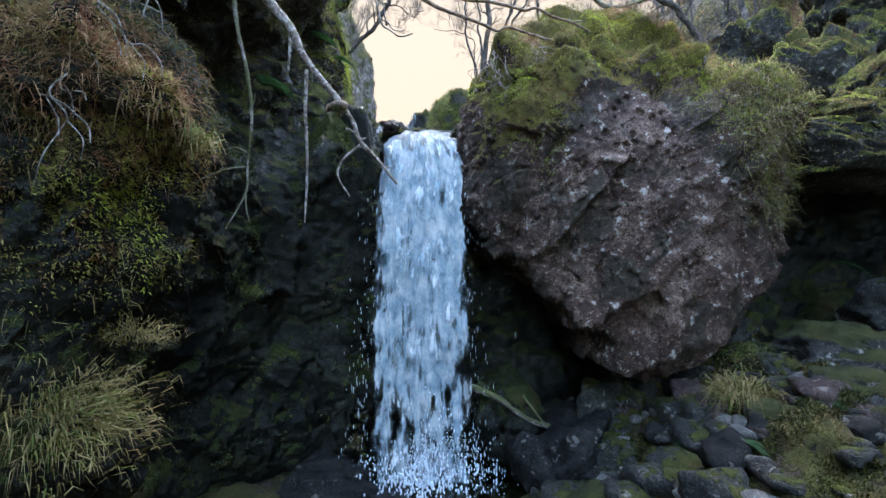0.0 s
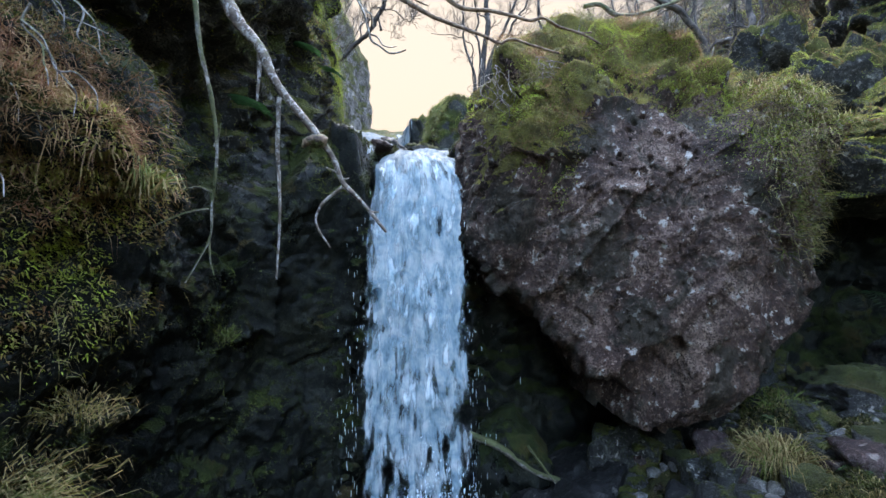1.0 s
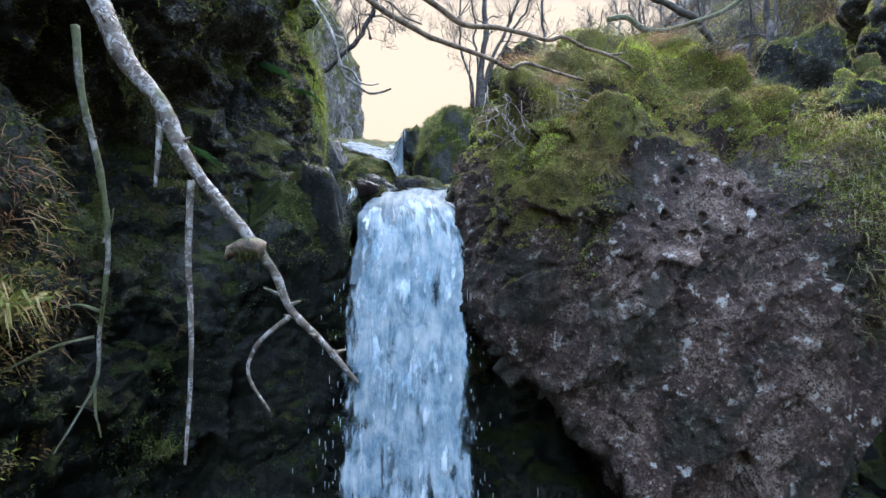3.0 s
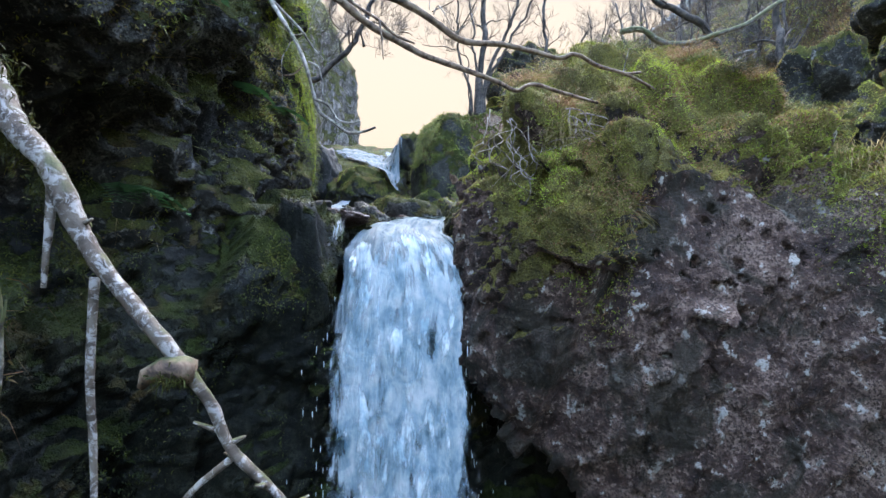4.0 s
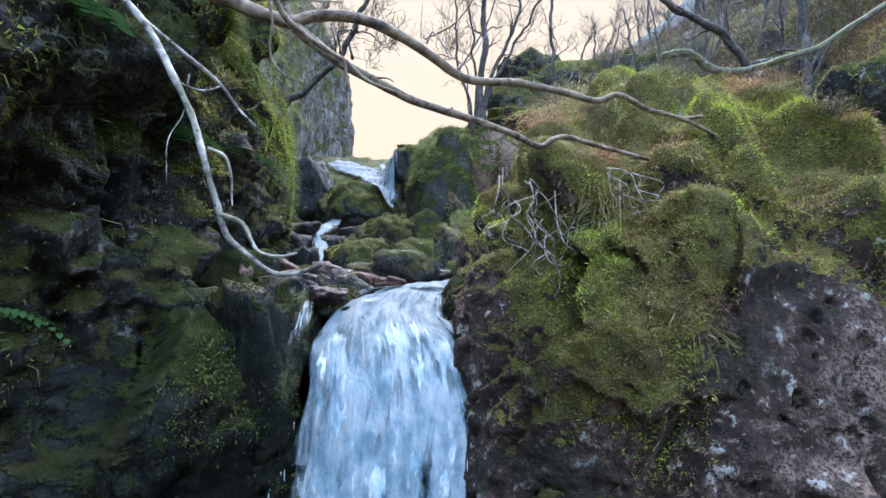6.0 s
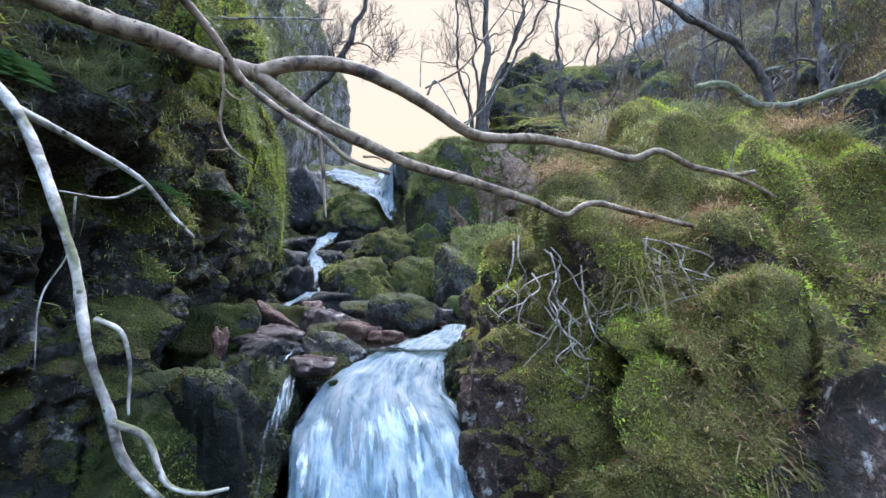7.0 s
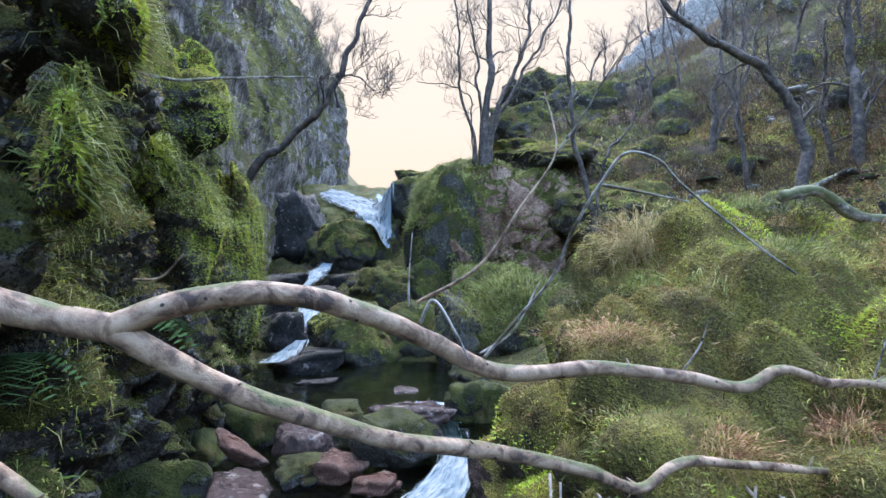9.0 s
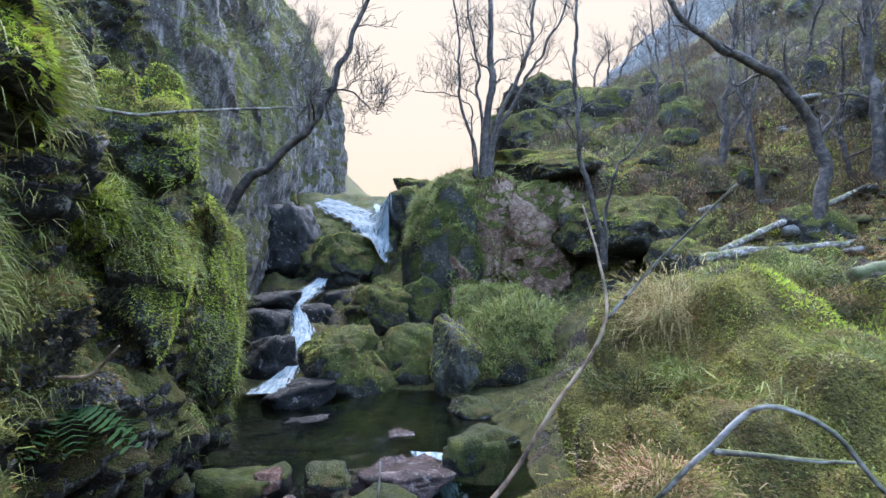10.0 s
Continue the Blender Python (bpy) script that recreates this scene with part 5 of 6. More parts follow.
put_blades("dry_grass", [dry, fringe], straw_grass, "straw-coloured dry grass hanging over the boulder's shoulder", "grass")
P, N = spots(BIG_V, BIG_F, 340000, rng, lambda p, n: cap(p, n) * (0.9 * patchy(1.0, 219, -0.08, 0.12)(p) * smooth(0.7, 1.6, p[:, 0]) + 2 * rusty(p) * patchy(2.5, 220, -0.2, 0.1)(p)))
rust = blades(P, N, rng, 0.07, 0.006, 0.8, 0.6, 0.7)
put_blades("dead_bracken", [rust], brown_grass, "rusty dead bracken litter on the boulder's moss", "plant litter")
# near-black tufts that colour shade into the hollows of the bare face
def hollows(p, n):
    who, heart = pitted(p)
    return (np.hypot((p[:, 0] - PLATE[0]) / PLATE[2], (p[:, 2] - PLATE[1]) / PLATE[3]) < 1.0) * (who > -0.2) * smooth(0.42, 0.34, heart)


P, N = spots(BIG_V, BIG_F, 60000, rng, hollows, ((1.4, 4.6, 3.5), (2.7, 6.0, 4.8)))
put_blades("pit_shade_tufts", [blades(P, N, rng, 0.02, 0.010, 0.3, 0.0, 0.5)], leaf_material("pit_shade_black", (0.006, 0.007, 0.004), (0.012, 0.014, 0.006)), "near-black tufts painting shade into the hollows of the rock face", "moss")

# the mossy wall above the stream
P, N = spots(UPPER_V, UPPER_F, 520000, rng, lambda p, n: smooth(-0.45, 0.1, n[:, 2] + 0.6 * fbm(p, 1.2, 3, 231) + 0.3 * smooth(6.6, 5.6, p[:, 1])) * smooth(-0.2, 0.05, fbm(p, 0.9, 4, 233) + 0.12 * smooth(6.6, 5.6, p[:, 1])) * (n[:, 0] > -0.3) * (1 - 0.9 * wall_hollow(p)) * smooth(9.5, 7.5, p[:, 2]) * (0.08 + 0.92 * smooth(4.8, 5.9, p[:, 2] + 0.8 * fbm(p, 1.3, 3, 235))))
put_blades("moss", [blades(P, N, rng, 0.04, 0.012, 0.5, 0.1, 0.5)], moss_leaf, "deep moss over the rock wall above the stream", "moss")
P, N = spots(UPPER_V, UPPER_F, 260000, rng, lambda p, n: smooth(-0.2, 0.25, n[:, 2] + 0.5 * fbm(p, 1.4, 3, 237)) * patchy(1.2, 239, -0.1, 0.2)(p) * (n[:, 0] > -0.3) * (1 - wall_hollow(p)) * (0.3 + 0.7 * smooth(5.6, 6.6, p[:, 1])) * smooth(4.6, 5.7, p[:, 2] + 0.5 * smooth(7.5, 9.5, p[:, 1])))
put_blades("grass", [blades(P, N, rng, 0.2, 0.006, 1.5, 0.3, 0.35)], green_grass, "pale green grass hanging down the rock wall", "grass")
P, N = spots(UPPER_V, UPPER_F, 90000, rng, lambda p, n: smooth(0.0, 0.35, n[:, 2] + 0.4 * fbm(p, 1.7, 3, 241)) * patchy(1.5, 243, 0.1, 0.35)(p) * (n[:, 0] > -0.3) * (0.3 + 0.7 * smooth(6.6, 7.6, p[:, 1])))
put_blades("dry_grass", [blades(P, N, rng, 0.28, 0.005, 2.0, 0.1, 0.3)], straw_grass, "dry straw grass hanging from ledges of the rock wall", "grass")

# fresh moss and drooping grass on the wall's lumps
fresh, hang_on = [], []
for V, F in LUMPS:
    P, N = spots(V, F, 34000, rng, lambda p, n: smooth(-0.75, 0.1, n[:, 2] + 0.5 * fbm(p, 2.0, 3, 247)) * (n[:, 0] > -0.5))
    fresh.append(blades(P, N, rng, 0.035, 0.008, 0.6, 0.3, 0.6))
    P, N = spots(V, F, 4500, rng, lambda p, n: smooth(-0.3, 0.3, n[:, 2] + 0.5 * fbm(p, 1.6, 3, 248)) * patchy(1.5, 249, -0.15, 0.15)(p) * (n[:, 0] > -0.5))
    hang_on.append(blades(P, N, rng, 0.2, 0.006, 1.7, 0.2, 0.35))
put_blades("moss", fresh, bright_moss, "thick bright moss on the lumps of the rock wall", "moss")
put_blades("grass", hang_on, green_grass, "pale grass drooping from the lumps of the rock wall", "grass")

# scrubby growth on the upper part of the far cliff
P, N = spots(FAR_V, FAR_F, 160000, rng, lambda p, n: smooth(-0.3, 0.3, n[:, 2] + 0.6 * fbm(p, 0.8, 3, 245)) * patchy(0.5, 246, -0.15, 0.15)(p) * (n[:, 0] > -0.3) * smooth(10.0, 12.5, p[:, 2] + smooth(19, 15, p[:, 1]) * 4))
put_blades("grass", [blades(P, N, rng, 0.3, 0.014, 1.6, 0.3, 0.5)], green_grass, "grey-green grass and scrub on the far cliff", "grass")

# the dark wall by the fall
P, N = spots(WALL_V, WALL_F, 260000, rng, lambda p, n: smooth(-0.15, 0.3, n[:, 2] + 0.6 * fbm(p, 1.6, 3, 251)) * patchy(1.8, 253, -0.15, 0.2)(p), ((-5, 1.8, 0.2), (-0.5, 6.3, 4.9)))
put_blades("moss", [blades(P, N, rng, 0.035, 0.010, 0.6, 0.1, 0.5)], leaf_material("dark_moss_leaf", (0.03, 0.04, 0.014), (0.07, 0.085, 0.024), (0.15, 0.17, 0.04), (0.2, 0.18, 0.05)), "dark wet moss on the ledges of the rock wall", "moss")
LEDGE = [rock_mesh((-2.45, 3.25, 3.5), (0.62, 0.5, 0.42), 191, 5, 9.0, 20, 1.6), (WALL_V, WALL_F), rock_mesh((-2.7, 3.3, 2.75), (0.55, 0.42, 0.5), 193, 5, 9.0, 30, 1.6)]
both = [spots(a, b, 70000, rng, lambda p, n: np.exp(-(((p[:, 0] + 2.5) / 0.8) ** 2 + ((p[:, 1] - 3.1) / 0.6) ** 2 + ((p[:, 2] - 3.8) / 0.5) ** 2)) * smooth(-0.9, -0.4, n[:, 2]), ((-4, 2.2, 3.0), (-1.6, 4.3, 4.8))) for a, b in LEDGE]
put_blades("dead_bracken", [blades(P[: len(P) // 2], N[: len(P) // 2], rng, 0.10, 0.007, 0.5, 0.0, 1.1) for P, N in both] + [blades(P[::7], N[::7], rng, 0.26, 0.005, 1.5, 0.1, 0.8) for P, N in both], brown_grass, "tangled brown dead bracken and grass on a ledge of the wall", "plant litter")
under = [blades(*spots(a, b, 90000, rng, lambda p, n: np.exp(-(((p[:, 0] + 2.4) / 0.8) ** 2 + ((p[:, 1] - 3.1) / 0.6) ** 2 + ((p[:, 2] - 3.3) / 0.65) ** 2)) * patchy(2.2, 257, -0.35, 0.0)(p), ((-4, 2.2, 2.2), (-1.6, 4.3, 4.4))), rng, 0.05, 0.010, 0.4, 0.2, 0.6) for a, b in LEDGE]
under.append(blades(*spots(WALL_V, WALL_F, 120000, rng, lambda p, n: np.exp(-(((p[:, 1] - 3.2) / 0.7) ** 2 + ((p[:, 2] - 2.95) / 0.45) ** 2)) * patchy(1.8, 258, -0.2, 0.1)(p), ((-5, 1.8, 1.2), (-1.5, 4.6, 4.4))), rng, 0.045, 0.010, 0.5, 0.1, 0.6))
put_blades("moss", under, moss_leaf, "olive moss under the dead bracken on the ledge", "moss")
P, N = spots(WALL_V, WALL_F, 60000, rng, lambda p, n: np.exp(-(((p[:, 1] - 3.1) / 0.7) ** 2 + ((p[:, 2] - 2.9) / 0.6) ** 2)) * patchy(2.0, 259, 0.1, 0.3)(p) * 0.3, ((-5, 1.8, 1.5), (-1.5, 4.6, 4.4)))
put_blades("dry_grass", [blades(P, N, rng, 0.16, 0.005, 1.6, 0.0, 0.5)], straw_grass, "dry grass hanging from the damp wall", "grass")

# stream rocks and bank rocks
soft = []
for V, F in MOSSY:
    size = np.ptp(V, axis=0).max()
    bare_side = 0.35 if len(V) > 30000 or (abs(V[:, 0].mean() - 6.5) < 0.3 and size > 3) else 0.0
    P, N = spots(V, F, int(9000 * size * max(1, size)), rng, lambda p, n: smooth(-0.1 + bare_side, 0.4 + bare_side, n[:, 2] + 0.7 * fbm(p, 2.2, 3, 261)))
    soft.append(blades(P, N, rng, 0.03, 0.013, 0.4, 0.1, 0.5))
put_blades("moss", soft, moss_leaf, "moss growing over the stream and bank rocks", "moss")
# moss on the low rocks, with the gorge's shade put into its colour
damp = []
for V, F in DIMROCK:
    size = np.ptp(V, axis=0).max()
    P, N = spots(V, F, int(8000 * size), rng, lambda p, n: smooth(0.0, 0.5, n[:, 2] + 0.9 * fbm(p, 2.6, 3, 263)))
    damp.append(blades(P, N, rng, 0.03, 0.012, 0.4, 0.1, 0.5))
put_blades("moss", damp, dim_moss, "moss over the lower rocks, darkened in colour for the gorge's shade", "moss")
# grassy cap of the rock above the pool
shag = [blades(*spots(V, F, 30000, rng, lambda p, n: smooth(0.0, 0.5, n[:, 2] + 0.7 * fbm(p, 1.2, 3, 265))), rng, 0.26, 0.013, 1.5, 0.4, 0.45) for V, F in SHAG]
put_blades("grass", shag, green_grass, "green grass draped over the rock above the pool", "grass")

# hillsides
V, F = GROUND_V, GROUND_F
C = V[F].mean(1)
part_of = lambda m: F[m]
near_faces = part_of((C[:, 0] > 0) & (C[:, 0] < 12) & (C[:, 1] > 6.8) & (C[:, 1] < 13) & (C[:, 2] > 4.6))
far_faces = part_of((C[:, 0] > -3) & (C[:, 0] < 26) & (C[:, 1] >= 13) & (C[:, 1] < 34) & (C[:, 2] > 5.2))
P, N = spots(V, near_faces, 80000, rng, lambda p, n: patchy(0.9, 271, 0.0, 0.3)(p))
a = blades(P, N, rng, 0.16, 0.008, 1.0, 0.8, 0.5)
P, N = spots(V, far_faces, 70000, rng, lambda p, n: patchy(0.5, 273, 0.05, 0.3)(p))
b = blades(P, N, rng, 0.24, 0.02, 1.0, 0.8, 0.5)
put_blades("grass", [a, b], green_grass, "rough green grass over the hillside", "grass")
bank_faces = part_of((C[:, 0] > 3.6) & (C[:, 0] < 15) & (C[:, 1] > 6.4) & (C[:, 1] < 17) & (C[:, 2] > 4.0))
P, N = spots(V, bank_faces, 190000, rng, lambda p, n: patchy(0.8, 287, -0.35, 0.05)(p))
put_blades("moss", [blades(P, N, rng, 0.11, 0.02, 0.8, 0.4, 0.7)], moss_leaf, "deep moss and short grass over the terraced bank", "moss")
P, N = spots(V, bank_faces, 60000, rng, lambda p, n: patchy(0.7, 288, 0.0, 0.3)(p))
put_blades("dead_bracken", [blades(P, N, rng, 0.3, 0.012, 0.8, 0.6, 0.7)], brown_grass, "brown dead bracken over the terraced bank", "plant litter")
P, N = spots(V, near_faces, 28000, rng, lambda p, n: patchy(0.8, 275, 0.0, 0.3)(p))
a = blades(P, N, rng, 0.22, 0.007, 1.2, 0.7, 0.5)
P, N = spots(V, far_faces, 90000, rng, lambda p, n: patchy(0.6, 277, 0.1, 0.3)(p))
b = blades(P, N, rng, 0.3, 0.018, 1.2, 0.7, 0.5)
put_blades("dry_grass", [a, b], straw_grass, "dry bleached grass over the hillside", "grass")
P, N = spots(V, far_faces, 240000, rng, lambda p, n: patchy(0.45, 279, -0.1, 0.2)(p) * smooth(7.0, 9.5, p[:, 2] + 0.4 * p[:, 0]))
a = blades(P, N, rng, 0.3, 0.016, 0.3, 1.0, 0.7)
P, N = spots(V, near_faces, 40000, rng, lambda p, n: patchy(0.6, 281, 0.1, 0.3)(p) * (p[:, 0] > 2.5))
b = blades(P, N, rng, 0.2, 0.008, 0.4, 1.0, 0.7)
P, N = spots(V, far_faces, 26000, rng, lambda p, n: patchy(0.35, 285, -0.1, 0.2)(p) * smooth(9, 11, p[:, 2] + 0.3 * p[:, 0]))
c = blades(P, N, rng, 0.9, 0.011, 0.15, 1.6, 0.55)
put_blades("heather", [a, b, c], heather_leaf, "brown winter heather on the hillside", "heather")
low_faces = part_of((C[:, 0] > 0.9) & (C[:, 0] < 6) & (C[:, 1] > 2.5) & (C[:, 1] < 6.6) & (C[:, 2] < 2.6))
P, N = spots(V, low_faces, 45000, rng, lambda p, n: patchy(1.4, 284, 0.1, 0.3)(p))
put_blades("dry_grass", [blades(P, N, rng, 0.12, 0.006, 1.4, 0.8, 0.6)], straw_grass, "withered grass between the stones of the lower bank", "grass")
# ground moss of the lower bank, coloured dark to stand for shade
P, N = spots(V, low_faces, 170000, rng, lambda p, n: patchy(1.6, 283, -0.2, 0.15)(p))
put_blades("moss", [blades(P, N, rng, 0.08, 0.011, 0.9, 0.6, 0.6)], dim_moss, "low moss on the lower bank, darkened in colour for shade", "moss")


def tuft(name, at, spread, count, length, width, material, label, droop=1.1, lift=1.0, category="grass"):
    """One tussock: blades that spring from one place and arch over."""
    at = np.asarray(at, float)
    off = rng.normal(0, 1, (count, 3)) * np.asarray(spread)
    N = off / (np.linalg.norm(off, axis=1, keepdims=True) + 1e-6)
    N[:, 2] = np.abs(N[:, 2])
    V, F = blades(at + off, N, rng, length, width, droop, lift, 0.35)
    piece("blade_clump", V, F, material, empty(name, at, label, category, "grass tussocks"), kind="stuff")


tuft("grass_tussock", (-2.72, 3.25, 1.4), (0.26, 0.2, 0.16), 7000, 0.24, 0.008, straw_grass, "large drooping tussock of straw-coloured grass on the wall", 1.6, 0.6)
tuft("grass_tussock", (-2.62, 3.2, 1.38), (0.18, 0.16, 0.13), 1800, 0.22, 0.009, green_grass, "fresh green blades drooping among straw on the wall", 1.6, 0.7)
tuft("grass_tussock", (-1.83, 3.42, 3.32), (0.06, 0.05, 0.03), 160, 0.24, 0.016, green_grass, "drooping broad-bladed green tuft on the wall's edge", 1.9)
tuft("grass_tussock", (-1.81, 3.42, 3.3), (0.06, 0.05, 0.03), 130, 0.28, 0.012, straw_grass, "withered pale blades hanging from the wall's edge", 2.2)
tuft("grass_tussock", (-2.06, 5.15, 2.2), (0.06, 0.05, 0.04), 300, 0.16, 0.007, green_grass, "small bright green tuft on the dark wall", 1.2)
tuft("grass_tussock", (-2.2, 3.5, 1.95), (0.14, 0.1, 0.05), 420, 0.14, 0.006, straw_grass, "pale dry tuft on a ledge of the wall", 1.6)
tuft("grass_tussock", (2.87, 4.7, 1.25), (0.1, 0.1, 0.05), 900, 0.36, 0.009, straw_grass, "pale tussock drooping over a rock on the lower bank", 1.5)
tuft("grass_tussock", (2.85, 4.65, 1.15), (0.08, 0.07, 0.05), 300, 0.4, 0.010, green_grass, "green blades drooping over a rock on the lower bank", 1.8)
tuft("grass_tussock", (3.6, 4.35, 0.95), (0.14, 0.12, 0.06), 700, 0.3, 0.009, straw_grass, "pale tussock on the lower bank", 1.3)
tuft("grass_tussock", (3.35, 5.35, 1.5), (0.1, 0.1, 0.05), 400, 0.22, 0.008, green_grass, "green tuft beside a slab", 1.4)
tuft("grass_tussock", (1.03, 5.62, 4.95), (0.09, 0.06, 0.05), 260, 0.34, 0.006, straw_grass, "withered rush leaves hanging down the boulder", 3.2, 0.2)
tuft("grass_tussock", (0.66, 5.36, 3.95), (0.025, 0.02, 0.02), 50, 0.2, 0.010, straw_grass, "small withered tuft hanging on the boulder", 2.4)
tuft("moss_cushion", (1.29, 5.17, 3.57), (0.035, 0.02, 0.03), 700, 0.02, 0.006, bright_moss, "small yellow-green moss cushion on the boulder's face", 0.6, 0.2, "moss")
tuft("grass_tussock", (1.3, 5.22, 4.28), (0.07, 0.04, 0.04), 140, 0.28, 0.006, straw_grass, "dry blades hanging over the boulder's face", 3.4, 0.0)
tuft("grass_tussock", (1.42, 7.2, 6.05), (0.13, 0.15, 0.1), 3800, 0.2, 0.004, straw_grass, "shaggy pale tussock on the mossy mound", 2.4, 0.5)
tuft("grass_tussock", (1.95, 7.3, 6.05), (0.26, 0.25, 0.1), 3200, 0.16, 0.004, green_grass, "bright green tussock on the mossy mound", 1.3)
tuft("grass_tussock", (1.5, 6.4, 5.75), (0.14, 0.1, 0.05), 900, 0.18, 0.005, green_grass, "green tussock on the boulder's cap", 1.2)
P, N = spots(BIG_V, BIG_F, 6000, rng, lambda p, n: cap(p, n) * smooth(0.1, 0.5, n[:, 2]) * smooth(4.9, 5.3, p[:, 2]), CAP_BOX)
for i, (p, n) in enumerate(zip(P[:40], N)):
    mat, label, tall = ((green_grass, "short green tussock in the moss of the boulder", 0.10), (moss_leaf, "yellow-green clump in the moss of the boulder", 0.06), (dim_moss, "dark heathery clump in the moss of the boulder", 0.09), (brown_grass, "rusty clump of dead bracken in the moss of the boulder", 0.09))[i % 4]
    w = rng.uniform(0.05, 0.12)
    tuft("grass_tussock", p, (w, w, 0.03), int(500 + 4000 * w), tall * rng.uniform(0.7, 1.3), 0.0035, mat, label, rng.uniform(0.8, 1.8), 0.7)
tuft("grass_tussock", (1.6, 12.9, 5.7), (0.3, 0.3, 0.12), 3000, 0.32, 0.012, green_grass, "green tussock above the pool", 1.3)


def fern(at, heading, count, length, label):
    """A fern: arching fronds, each a midrib with two rows of leaflets."""
    top = empty("fern", at, label, "fern", "ferns")
    at = np.asarray(at, float)
    for i in range(count):
        a = radians(heading) + rng.normal(0, 0.75)
        L = length * rng.uniform(0.7, 1.15)
        s = np.linspace(0, 1, 15)
        out = np.array((math.cos(a), math.sin(a), 0))
        C = at + out * (L * 0.85 * s)[:, None] + np.array((0, 0, 1.0)) * (L * (0.5 * s - 0.75 * s * s))[:, None]
        side = np.array((-math.sin(a), math.cos(a), 0))
        Vs, Fs = [], []
        for j in range(1, 15):
            w = L * 0.2 * math.sin(math.pi * min(1, 0.15 + 0.85 * (1 - s[j]))) + 0.01
            for sg in (-1, 1):
                b = C[j]
                tip = b + sg * side * w + out * w * 0.35 + np.array((0, 0, -0.25 * w + rng.normal(0, 0.08) * w))
                d = out * L * 0.026
                k = len(Vs)
                Vs += [b - d, b + d, (b + tip) / 2 + d * 1.2, tip, (b + tip) / 2 - d * 1.2]
                Fs.append((k, k + 1, k + 2, k + 3, k + 4))
        piece("frond", np.array(Vs), np.array(Fs), dark_fern, top)


fern((5.3, 6.7, 2.55), 250, 6, 0.6, "bright green fern in the dark hollow beside the boulder")
fern((-1.75, 5.1, 5.75), -35, 7, 0.5, "dark green fern on the mossy rock wall")
fern((-1.9, 4.9, 4.35), -40, 6, 0.4, "green fern on a ledge of the wall")
fern((-1.75, 7.0, 5.6), -30, 6, 0.45, "dark fern in a shaded hollow of the wall")
fern((-1.75, 6.2, 5.5), -40, 6, 0.42, "dark fern drooping from the wall")
fern((5.9, 11.6, 6.5), 230, 7, 0.7, "drooping fern under a fallen trunk")
fern((4.4, 11.2, 6.1), 250, 7, 0.6, "drooping fern on the hillside")

for i in range(16):
    x, y = rng.uniform(1.0, 4.4), rng.uniform(4.0, 6.0)
    fern((x, y, ground_at(x, y) + 0.12), rng.uniform(200, 340), 5, rng.uniform(0.16, 0.3), "small dark green fern among the stones of the lower bank")

# ---- branches and trees ----
BRANCH_STEM = ((-1.39, 4.85, 5.92), (-1.17, 5.00, 5.87), (-0.99, 5.03, 5.83), (-0.80, 5.07, 5.76), (-0.64, 5.10, 5.72))
BRANCH_UPPER = ((-0.64, 5.10, 5.72), (-0.51, 5.13, 5.77), (-0.34, 5.18, 5.79), (-0.13, 5.25, 5.74), (0.02, 5.31, 5.67), (0.19, 5.37, 5.58), (0.52, 5.43, 5.57), (0.79, 5.47, 5.53), (1.00, 5.50, 5.50), (1.06, 5.51, 5.53), (1.31, 5.60, 5.48), (1.54, 5.68, 5.46), (1.81, 5.75, 5.36), (2.09, 5.80, 5.15))
BRANCH_LOWER = ((-0.64, 5.10, 5.72), (-0.44, 5.18, 5.58), (-0.24, 5.24, 5.49), (-0.09, 5.29, 5.43), (0.22, 5.38, 5.36), (0.47, 5.43, 5.29), (0.65, 5.46, 5.23), (0.71, 5.47, 5.27), (0.99, 5.55, 5.25), (1.23, 5.61, 5.21), (1.43, 5.66, 5.18))
BRANCH_STUB = ((1.54, 5.68, 5.46), (1.69, 5.72, 5.49))
SHOOTS = (((-0.00, 5.33, 5.76), (0.16, 5.33, 5.85), (0.28, 5.33, 6.01), (0.38, 5.34, 6.16), (0.39, 5.40, 6.26), (0.38, 5.46, 6.38)),
    ((0.18, 5.37, 5.61), (0.27, 5.30, 5.73), (0.33, 5.22, 5.82), (0.37, 5.14, 5.94), (0.41, 5.08, 6.02), (0.46, 5.04, 6.08), (0.51, 5.02, 6.06), (0.54, 5.00, 6.01), (0.61, 4.96, 5.92), (0.69, 4.90, 5.82)),
    ((0.41, 5.08, 6.02), (0.54, 5.10, 6.00), (0.62, 5.12, 5.99)),
    ((-0.02, 5.29, 5.75), (-0.02, 5.29, 5.82), (-0.01, 5.29, 5.94)),
    ((0.38, 5.34, 6.16), (0.45, 5.27, 6.26), (0.47, 5.20, 6.31), (0.50, 5.15, 6.36)),
    ((0.01, 5.28, 5.71), (0.04, 5.27, 5.77), (0.10, 5.26, 5.69), (0.13, 5.26, 5.62)),
    ((0.17, 5.37, 5.62), (0.24, 5.36, 5.67), (0.33, 5.35, 5.81)),
    ((0.77, 5.47, 5.55), (0.81, 5.45, 5.62), (0.83, 5.43, 5.70)),
    ((1.53, 5.68, 5.48), (1.55, 5.66, 5.57), (1.58, 5.66, 5.66)))
HANGING_MAIN = ((-1.41, 3.35, 4.65), (-1.32, 3.34, 4.46), (-1.22, 3.33, 4.27), (-1.09, 3.33, 4.12), (-1.00, 3.34, 3.93), (-0.86, 3.35, 3.74), (-0.73, 3.36, 3.58), (-0.64, 3.38, 3.44), (-0.59, 3.40, 3.31), (-0.48, 3.42, 3.19), (-0.33, 3.45, 3.01))
